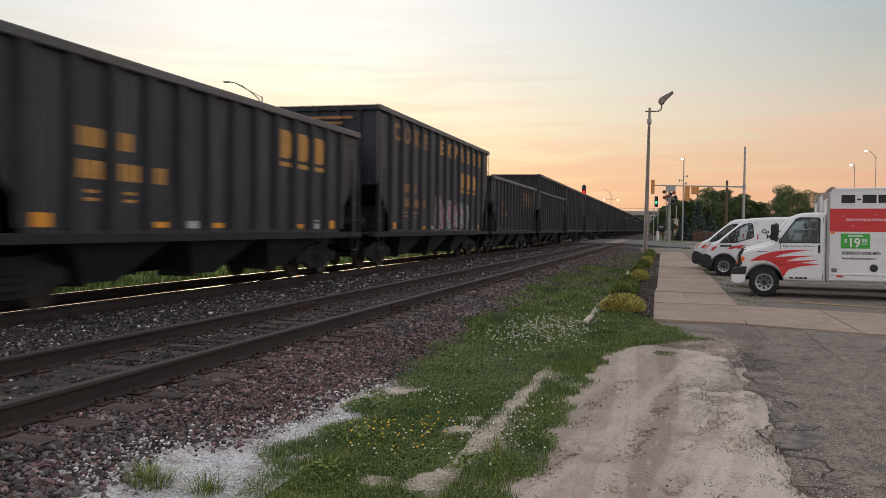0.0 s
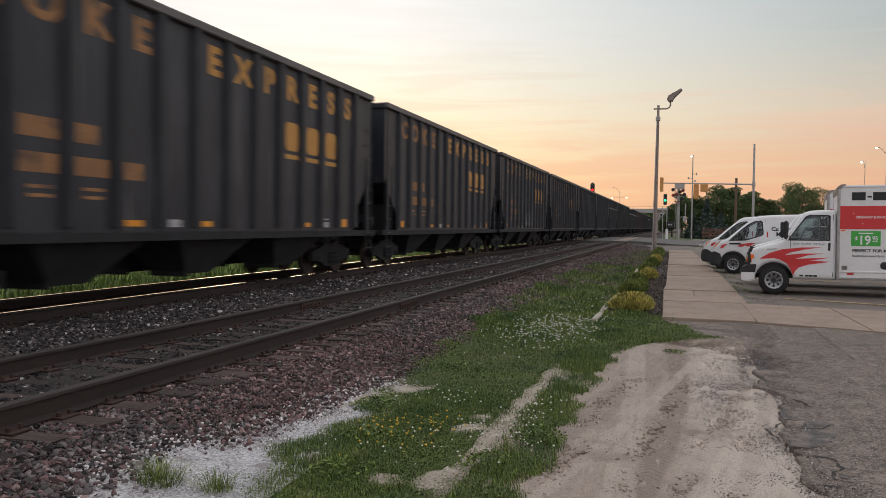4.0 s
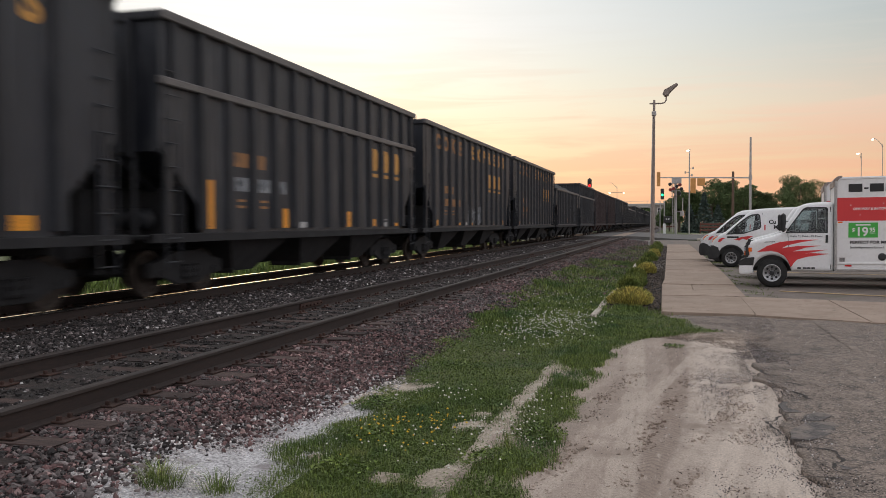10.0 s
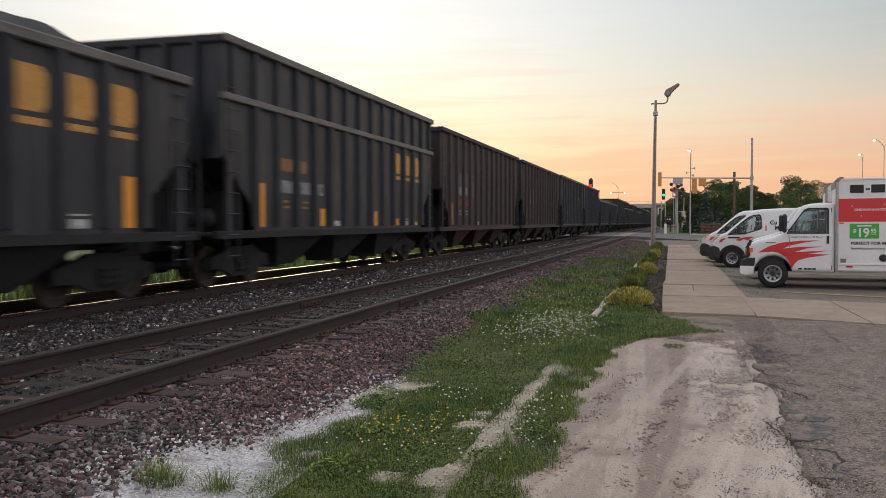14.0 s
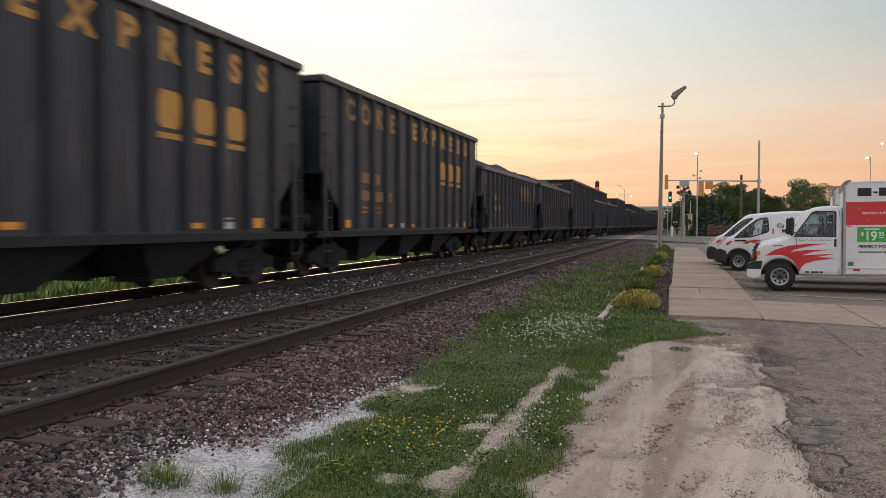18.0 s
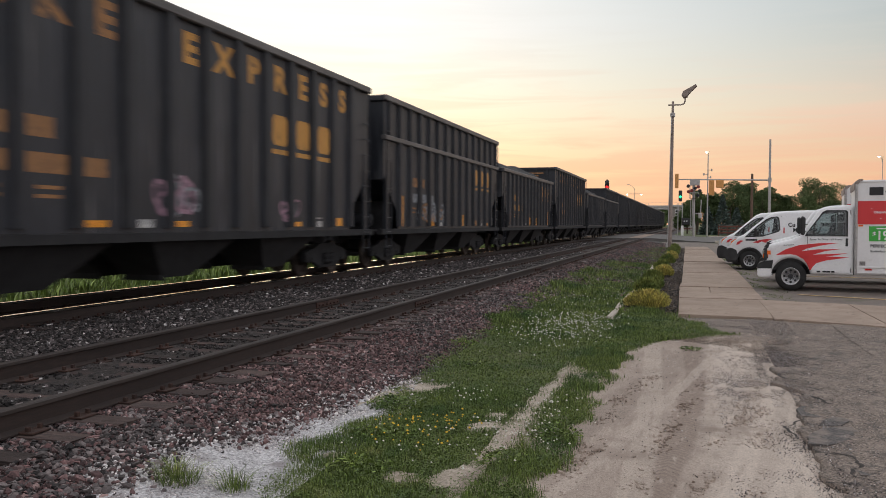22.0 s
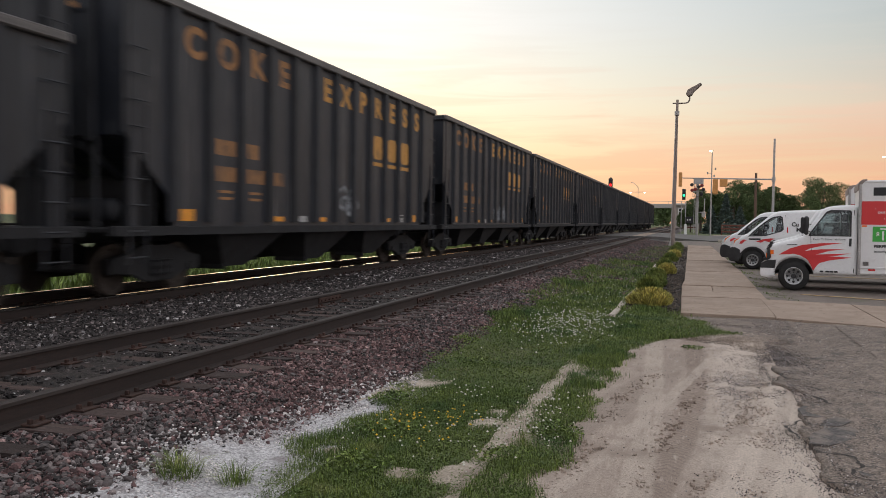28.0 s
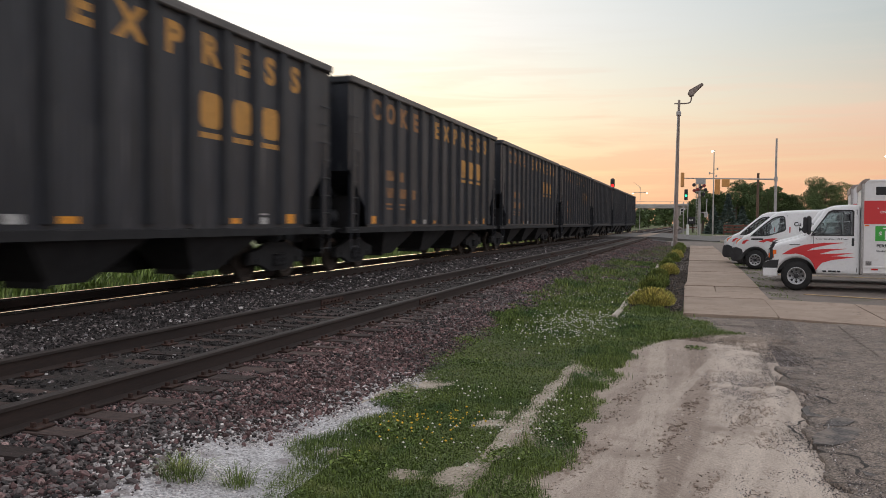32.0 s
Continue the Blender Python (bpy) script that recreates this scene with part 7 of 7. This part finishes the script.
for y in (44, 92, 140, 188):
    street_lamp(-22.4, y, 9.8, 2.2, False)
street_lamp(2.0, 125, 11.9, 0.0, True, "lit street lamp on a tall pole with signal hardware", thick=0.11)
street_lamp(27.1, 140, 12.0, 0.3, True, "lit street lamp on a slim pole")
street_lamp(30.0, 140, 14.1, 1.2, True, "street lamp with a short curved arm")
dl = street_lamp(-12.2, 190, 10.4, 1.4, False, "far street lamp with a crossbar of two lit lamps")
b = bmesh.new()
rod(b, (-1.7, 0, 8.3), (1.5, 0, 8.3), 0.05, n=6)
part("crossbar", b, M["steel"], dl)
for x in (-1.6, 1.4):
    b = bmesh.new()
    lathe(b, ((-0.14, 0.02), (-0.08, 0.15), (0.0, 0.18), (0.06, 0.1)), "z", 10, (x, 0, 8.16))
    part("bulb", b, M["lamplight"], dl, "lit warm lamp")
# small hardware on the tall lit pole
pl = [o for o in scene.objects if o.name.startswith("street_lamp") and abs(o.matrix_basis.translation.x - 2.0) < 0.01][0]
for z, x0, x1 in ((9.3, -0.1, 0.5), (8.7, -0.55, 0.1), (8.3, -0.1, 0.35)):
    b = bmesh.new()
    rod(b, (x0, 0, z), (x1, 0, z), 0.03, n=6)
    box(b, (x1 if x1 > 0.2 else x0) - 0.1, (x1 if x1 > 0.2 else x0) + 0.1, -0.1, 0.1, z - 0.14, z + 0.18, 0.03)
    part("bracket", b, M["steel"], pl)

sg = thing("traffic_signal", pose(6.98, 86, 0), "grey steel mast with a long arm and yellow signal heads", "traffic signal")
b = bmesh.new()
rod(b, (0, 0, 0), (0, 0, 9.75), 0.14, 0.09, 12)
part("mast", b, M["steel"], sg)
b = bmesh.new()
rod(b, (0, 0, 5.9), (-8.55, 0, 6.05), 0.075, 0.05, 10)
rod(b, (0, 0, 5.7), (0, 0, 6.1), 0.17, n=12)
part("mast_arm", b, M["steel"], sg)
for x, z0, z1, w in ((-8.5, 5.2, 6.6, 0.17), (-5.25, 4.5, 5.95, 0.25), (-4.5, 5.2, 5.95, 0.36)):
    b = bmesh.new()
    box(b, x - w, x + w, -0.12, 0.12, z0, z1, 0.05)
    hd = part("signal_head", b, M["yellow"], sg, "yellow signal housing seen from behind")
    b = bmesh.new()
    for q in range(3):
        z = z0 + (z1 - z0) * (0.2 + 0.3 * q)
        rod(b, (x, 0.12, z), (x, 0.34, z - 0.03), 0.13, n=10)
    part("visor", b, M["dark"], hd)

gs = thing("signal_light", pose(-1.63, 118, 0), "green traffic light on a thin double post", "traffic signal")
for x in (-0.25, 0.3):
    b = bmesh.new()
    rod(b, (x, 0, 0), (x, 0, 4.5), 0.06, n=8)
    part("post", b, M["steel"], gs)
b = bmesh.new()
box(b, -0.19, 0.27, -0.15, 0.15, 4.75, 6.2, 0.06)
part("signal_head", b, M["dark"], gs)
b = bmesh.new()
lathe(b, ((-0.22, 0.001), (-0.2, 0.12), (-0.14, 0.17)), "y", 16, (0.04, 0, 5.35))
part("green_lens", b, M["greenlight"], gs, "lit green lens")
b = bmesh.new()
box(b, 0.3, 1.3, -0.2, 0.2, 1.6, 2.5, 0.04)
part("cabinet", b, M["dark"], gs)
for x in (0.5, 0.8):
    b = bmesh.new()
    box(b, x, x + 0.18, -0.22, -0.2, 2.0, 2.2)
    part("cabinet_label", b, M["stencil"], gs)
b = bmesh.new()
box(b, 0.15, 0.5, -0.2, 0.2, 0.0, 1.5, 0.04)
part("marker_post", b, M["whitevinyl"], gs)

xs_ = thing("crossing_signal", pose(0.15, 120, 0), "grey railway crossing signal mast with a cluster of lamps", "crossing signal")
b = bmesh.new()
rod(b, (0, 0, 0), (0, 0, 7.7), 0.19, 0.15, 10)
part("mast", b, M["steel"], xs_)
b = bmesh.new()
box(b, -0.55, 0.75, -0.4, 0.4, 6.95, 7.75, 0.06)
part("housing", b, M["steel"], xs_)
for x, z, mt in ((-0.75, 6.85, "dark"), (0.55, 6.75, "dullred"), (-0.7, 6.1, "dullred"), (0.15, 6.55, "dark"), (0.75, 6.2, "dark"), (-0.3, 6.25, "dullred"), (0.5, 5.6, "dark")):
    b = bmesh.new()
    lathe(b, ((-0.12, 0.001), (-0.1, 0.20), (0.0, 0.24), (0.25, 0.08)), "y", 14, (x, -0.4, z))
    part("flasher", b, M[mt], xs_)
b = bmesh.new()
pipe(b, [(0, -0.1, 3.1), (0.9, -0.1, 3.2), (0.95, -0.1, 5.0)], 0.06)
box(b, 0.6, 1.1, -0.3, 0.1, 2.5, 3.2, 0.05)
part("bracket", b, M["steel"], xs_)
for z in (5.2, 6.2):
    b = bmesh.new()
    box(b, -0.62, 0.62, -0.5, 0.45, z, z + 0.06, 0.01)
    plat = part("platform", b, M["wood"], xs_)
    b = bmesh.new()
    for x in (-0.6, 0.0, 0.6):
        rod(b, (x, -0.46, z), (x, -0.46, z + 0.75), 0.03, n=6)
    rod(b, (-0.6, -0.46, z + 0.75), (0.6, -0.46, z + 0.75), 0.03, n=6)
    part("railing", b, M["steel"], plat)
b = bmesh.new()
for x in (-0.42, -0.2):
    rod(b, (x, -0.3, 0.3), (x, -0.3, 6.9), 0.03, n=6)
for i in range(16):
    rod(b, (-0.42, -0.3, 0.6 + i * 0.4), (-0.2, -0.3, 0.6 + i * 0.4), 0.02, n=6)
part("ladder", b, M["steel"], xs_)
b = bmesh.new()
box(b, -1.9, 0.0, -0.12, -0.06, 1.0, 1.15)
part("gate_arm", b, M["barrier"], xs_)

rs = thing("railway_signal", pose(-12.45, 130, 0), "red railway signal on a dark mast beyond the train", "railway signal")
b = bmesh.new()
rod(b, (0, 0.3, 0), (0, 0.3, 8.4), 0.12, n=8)
part("mast", b, M["dark"], rs)
b = bmesh.new()
box(b, -0.32, 0.32, 0.0, 0.3, 6.9, 8.3, 0.14)
part("backboard", b, M["dark"], rs)
b = bmesh.new()
lathe(b, ((-0.14, 0.001), (-0.12, 0.17), (0.02, 0.21)), "y", 16, (0.0, 0, 7.25))
part("red_lens", b, M["redlight"], rs, "lit red lens")
b = bmesh.new()
lathe(b, ((-0.3, 0.25), (-0.1, 0.28), (0.02, 0.28)), "y", 16, (0.0, 0, 7.85))
part("hood", b, M["dark"], rs)

up = thing("utility_pole", pose(8.18, 130, 0), "brown wooden utility pole", "utility pole")
b = bmesh.new()
rod(b, (0, 0, 0), (0, 0, 9.0), 0.22, 0.17, 10)
part("pole", b, M["wood"], up)

# ---- plants ----
def leaves(centres, size, stretch=(1, 1, 1)):
    n = len(centres)
    u = rng.normal(size=(n, 3))
    u /= np.linalg.norm(u, axis=1)[:, None]
    v = np.cross(u, rng.normal(size=(n, 3)))
    v /= np.linalg.norm(v, axis=1)[:, None]
    s = (size * rng.uniform(0.6, 1.4, n))[:, None]
    st = np.array(stretch)
    q = np.stack([centres - u * s * st, centres + v * s * 0.5 * st, centres + u * s * st, centres - v * s * 0.5 * st], 1)
    f = (np.array([(0, 1, 2, 3)])[None] + 4 * np.arange(n)[:, None, None]).reshape(-1, 4)
    return q.reshape(-1, 3), f


def crown_points(blobs, n):
    out = []
    tot = sum(r ** 2 for *_, r in blobs)
    for x, y, z, r in blobs:
        k = int(n * r * r / tot)
        d = rng.normal(size=(k, 3))
        d /= np.linalg.norm(d, axis=1)[:, None]
        rr = r * (0.55 + 0.52 * rng.uniform(0, 1, k) ** 0.6) * (1 + 0.14 * np.sin(d[:, 0] * 5 + x) * np.cos(d[:, 2] * 6 + z))
        out.append(np.array([x, y, z]) + d * rr[:, None] * np.array([1, 1, 0.85]))
    return np.concatenate(out)


def tree(x, y, h, w, n=13000, size=0.115, material="leaf", label="leafy green tree with a dense uneven crown", seed=0, low=0.16):
    r = random.Random(seed)
    t = thing("tree", pose(x, y, 0), label, "tree", "trees beyond the road")
    b = bmesh.new()
    rod(b, (0, 0, -0.2), (0, 0, h * 0.45), 0.03 * h, 0.02 * h, 8)
    for i in range(5):
        a = i * 1.256 + r.uniform(-0.4, 0.4)
        rod(b, (0, 0, h * r.uniform(0.25, 0.42)), (w * 0.32 * math.cos(a), w * 0.32 * math.sin(a), h * r.uniform(0.55, 0.75)), 0.012 * h, 0.005 * h, 6)
    part("trunk", b, M["bark"], t)
    blobs = [(0, 0, h * 0.62, w * 0.32)]
    for i in range(15):
        a, q = r.uniform(0, 6.283), r.uniform(0.15, 0.40)
        z = r.uniform(low + 0.1, 0.90)
        shrink = 1.0 - max(0, z - 0.55) * 1.3
        blobs.append((w * q * math.cos(a) * shrink, w * q * math.sin(a) * shrink, h * z, w * r.uniform(0.12, 0.22) * (0.6 + 0.4 * shrink)))
    v, f = leaves(crown_points(blobs, n), size)
    v[:, 2] = np.where(v[:, 2] > 0.82 * h, 0.82 * h + (v[:, 2] - 0.82 * h) * 0.6, v[:, 2])
    piece("crown", np_mesh("crown", v, f), M[material], t)
    return t


def spruce(x, y, h, w, seed):
    t = thing("spruce", pose(x, y, 0), "bluish spruce with drooping tiers", "tree", "trees beyond the road")
    b = bmesh.new()
    rod(b, (0, 0, -0.2), (0, 0, h * 0.95), 0.025 * h, 0.005 * h, 8)
    part("trunk", b, M["bark"], t)
    n = 2600
    z = h * (0.04 + 0.96 * rng.uniform(0, 1, n) ** 1.5)
    a = rng.uniform(0, 6.283, n)
    tier = 0.75 + 0.25 * np.sin(z * 9.0 / (h / 8)) + 0.18 * np.sin(a * 7 + seed)
    r = w * 0.5 * (1 - z / h) * tier * rng.uniform(0.75, 1.05, n) + 0.05
    c = np.stack([r * np.cos(a), r * np.sin(a), z - 0.12 * r], 1)
    v, f = leaves(c, 0.26, (1, 1, 0.6))
    piece("crown", np_mesh("crown", v, f), M["spruce"], t)


for i, (x, y, h, w) in enumerate(((0.8, 150, 7.6, 4.2), (3.4, 152, 7.4, 5), (6.0, 150, 9.2, 6.0), (8.6, 153, 9.0, 5.5), (11.0, 151, 8.7, 5.2), (13.2, 155, 7.2, 5), (15.6, 156, 7.0, 4.6), (-0.9, 165, 5.0, 4.5))):
    tree(x, y, h * 1.07, w * 1.08, seed=i)
tree(19.6, 150, 9.9, 9.6, n=20000, seed=20, label="broad green tree with a ragged crown against the sunset")
tree(22.0, 156, 6.8, 6, seed=21)
tree(26.5, 158, 5.6, 6, seed=22)
for i in range(9):
    tree(30 + i * 6.5 + rnd.uniform(-2, 2), 165 + rnd.uniform(-6, 10), rnd.uniform(5.5, 9), rnd.uniform(5, 8), n=1100, size=0.42, seed=40 + i)
spruce(4.6, 143, 6.4, 4.2, 1)
spruce(2.4, 145, 4.6, 3.4, 2)
spruce(6.8, 144, 4.4, 3.6, 3)
for i in range(20):
    tree(-62 + i * 2.35 + rnd.uniform(-1.2, 1.2), 250 + rnd.uniform(-25, 25), rnd.uniform(4.4, 7.2), rnd.uniform(4, 6.5), n=700, size=0.5, seed=70 + i, label="far green tree behind the crossing", low=0.05)
for i in range(24):
    tree(-150 + i * 8.3 + rnd.uniform(-3, 3) - 9 * (abs(i * 8.3 - 142) < 5), 430 + rnd.uniform(-25, 25), rnd.uniform(9, 13), rnd.uniform(9, 14), n=500, size=1.0, seed=100 + i, label="distant tree on the skyline", low=0.05)


def shrub(x, y, w, h, material, label, n):
    t = thing("shrub", pose(x, y, 0.03), label, "shrub", "shrubs in the planting bed")
    b = bmesh.new()
    for i in range(7):
        a = i * 0.9
        rod(b, (0, 0, -0.05), (w * 0.3 * math.cos(a), w * 0.3 * math.sin(a), h * 0.7), 0.012, 0.004, 5)
    part("stems", b, M["bark"], t)
    a, q = rng.uniform(0, 6.283, n), rng.uniform(0, 1, n) ** 0.55
    lump = 1 + 0.22 * np.sin(a * 3 + x * 9) + 0.14 * np.sin(a * 7 + y)
    r = w * 0.5 * q * lump
    top = h * np.sqrt(np.maximum(0.05, 1 - (q * 0.92) ** 2)) * (1 + 0.18 * np.sin(a * 5 + q * 8))
    z = top * rng.uniform(0.02, 1.0, n) ** 0.55
    c = np.stack([r * np.cos(a), r * np.sin(a), z], 1)
    d = np.stack([0.6 * np.cos(a) * q + rng.normal(0, 0.35, n), 0.6 * np.sin(a) * q + rng.normal(0, 0.35, n), np.ones(n)], 1)
    d /= np.linalg.norm(d, axis=1)[:, None]
    s = rng.normal(size=(n, 3))
    e = np.cross(d, s)
    e /= np.linalg.norm(e, axis=1)[:, None]
    L = (0.065 * rng.uniform(0.6, 1.5, n))[:, None]
    v = np.stack([c - e * 0.011, c + e * 0.011, c + d * L + e * 0.005, c + d * L - e * 0.005], 1).reshape(-1, 3)
    f = np.arange(4 * n).reshape(-1, 4)
    piece("foliage", np_mesh("foliage", v, f), M[material], t)


GOLD, LOW = "yellow-gold evergreen shrub in the mulch bed", "low green shrub in the mulch bed"
for x, y, w, h, mt, lb, n in ((-0.80, 17.0, 0.70, 0.27, "shrub", GOLD, 9000), (-1.02, 20.9, 0.50, 0.28, "shrubg", LOW, 7000), (-0.92, 22.4, 0.45, 0.24, "shrubg", LOW, 5000), (-1.05, 25.0, 0.5, 0.25, "shrubg", LOW, 5000),
                              (-0.82, 27.5, 0.55, 0.28, "shrub", GOLD, 5000), (-1.0, 31.0, 0.5, 0.30, "shrubg", LOW, 4500), (-0.95, 36, 0.55, 0.35, "shrubg", LOW, 3000),
                              (-0.9, 41, 0.55, 0.33, "shrub", GOLD, 2500), (-0.95, 47, 0.6, 0.35, "shrubg", LOW, 2000), (-1.0, 54, 0.6, 0.4, "shrubg", LOW, 2000)):
    shrub(x, y, w, h, mt, lb, n)

# ---- far buildings ----
wh = thing("overpass", pose(-30, 330, 0), "long pale concrete road overpass crossing behind the tracks", "overpass")
b = bmesh.new()
box(b, -95, 45, 0, 11, 7.3, 8.0, 0.05)
part("deck", b, M["roof"], wh)
for y in (0, 10.6):
    b = bmesh.new()
    box(b, -95, 45, y - 0.1, y + 0.5, 8.0, 8.8, 0.05)
    part("parapet", b, M["roof"], wh, "pale concrete parapet")
for x in (-80, -62, -44, -26, -8, 9.5, 27.5, 42):
    b = bmesh.new()
    box(b, x - 0.55, x + 0.55, 1.2, 9.8, -0.3, 6.5, 0.1)
    box(b, x - 0.8, x + 0.8, 0.4, 10.6, 6.4, 7.31, 0.1)
    part("pier", b, M["brick"], wh)
for x in range(-94, 45, 6):
    b = bmesh.new()
    box(b, x - 0.05, x + 0.05, 0.1, 0.2, 8.75, 9.75)
    part("fence_post", b, M["steel"], wh)
b = bmesh.new()
box(b, -95, 45, 0.11, 0.19, 9.7, 9.8)
part("fence_rail", b, M["steel"], wh)
for i, x in enumerate((-30.5, -27.4, -24.6, -21.9, -19.4, -17.0)):
    tree(x, 316 + 4 * math.sin(i * 2.3), 6.0 + 1.0 * math.sin(i * 1.7), 5.4, n=2200, size=0.40, seed=140 + i, label="bushy green tree before the overpass", low=0.03)
hs = thing("office_building", pose(-5.4, 240, 0), "two-storey grey building with white window frames", "building")
b = bmesh.new()
box(b, 0, 6.5, 0, 8, 0, 6.4)
part("wall", b, M["brick"], hs)
b = bmesh.new()
box(b, -0.6, 7.1, -0.6, 8.6, 6.4, 7.0, 0.1)
part("roof", b, M["roof"], hs)
for x in (0.8, 2.6, 4.4):
    for z in (1.2, 4.0):
        b = bmesh.new()
        box(b, x, x + 1.1, -0.08, 0.02, z, z + 1.7, 0.03)
        wd = part("window", b, M["whitevinyl"], hs, "white framed window")
        for zz in (z + 0.12, z + 0.9):
            b = bmesh.new()
            box(b, x + 0.12, x + 0.98, -0.10, -0.07, zz, zz + 0.66)
            part("pane", b, M["cabin"], wd)
fn = thing("fence", pose(3.2, 116, 0), "low rusty-red fence panel beside the road", "fence")
for i in range(4):
    b = bmesh.new()
    box(b, i * 1.1, i * 1.1 + 0.12, 0, 0.12, 0, 1.5, 0.02)
    part("post", b, M["barrier"], fn)
for z in (0.5, 0.9, 1.3):
    b = bmesh.new()
    box(b, 0, 3.5, -0.05, 0.0, z, z + 0.22, 0.01)
    part("rail", b, M["barrier"], fn)


def leaf_clump(x, y, r, h, n, label):
    a, q = rng.uniform(0, 6.283, n), rng.uniform(0, 1, n) ** 0.6
    c = np.stack([x + r * q * np.cos(a), y + r * q * np.sin(a), gz(x) + h * rng.uniform(0.1, 1.0, n) * (1 - 0.5 * q)], 1)
    v, f = leaves(c, 0.017, (1, 1, 0.7))
    tagged(piece("weed_clump", np_mesh("weed_clump", v, f), M["grass"]), label, "weeds", kind="stuff")


for x, y, r, h, n in ((-2.55, 7.05, 0.22, 0.13, 700), (-2.25, 6.1, 0.25, 0.10, 600), (-1.0, 6.5, 0.22, 0.12, 500), (-2.9, 10.8, 0.2, 0.12, 400), (-1.25, 5.75, 0.2, 0.08, 400), (-2.1, 5.2, 0.25, 0.10, 500), (0.0, 11.6, 0.15, 0.05, 160), (-2.4, 9.4, 0.3, 0.07, 400)):
    leaf_clump(x, y, r, h, n, "low clump of broad-leaved weeds in the grass")


motions()
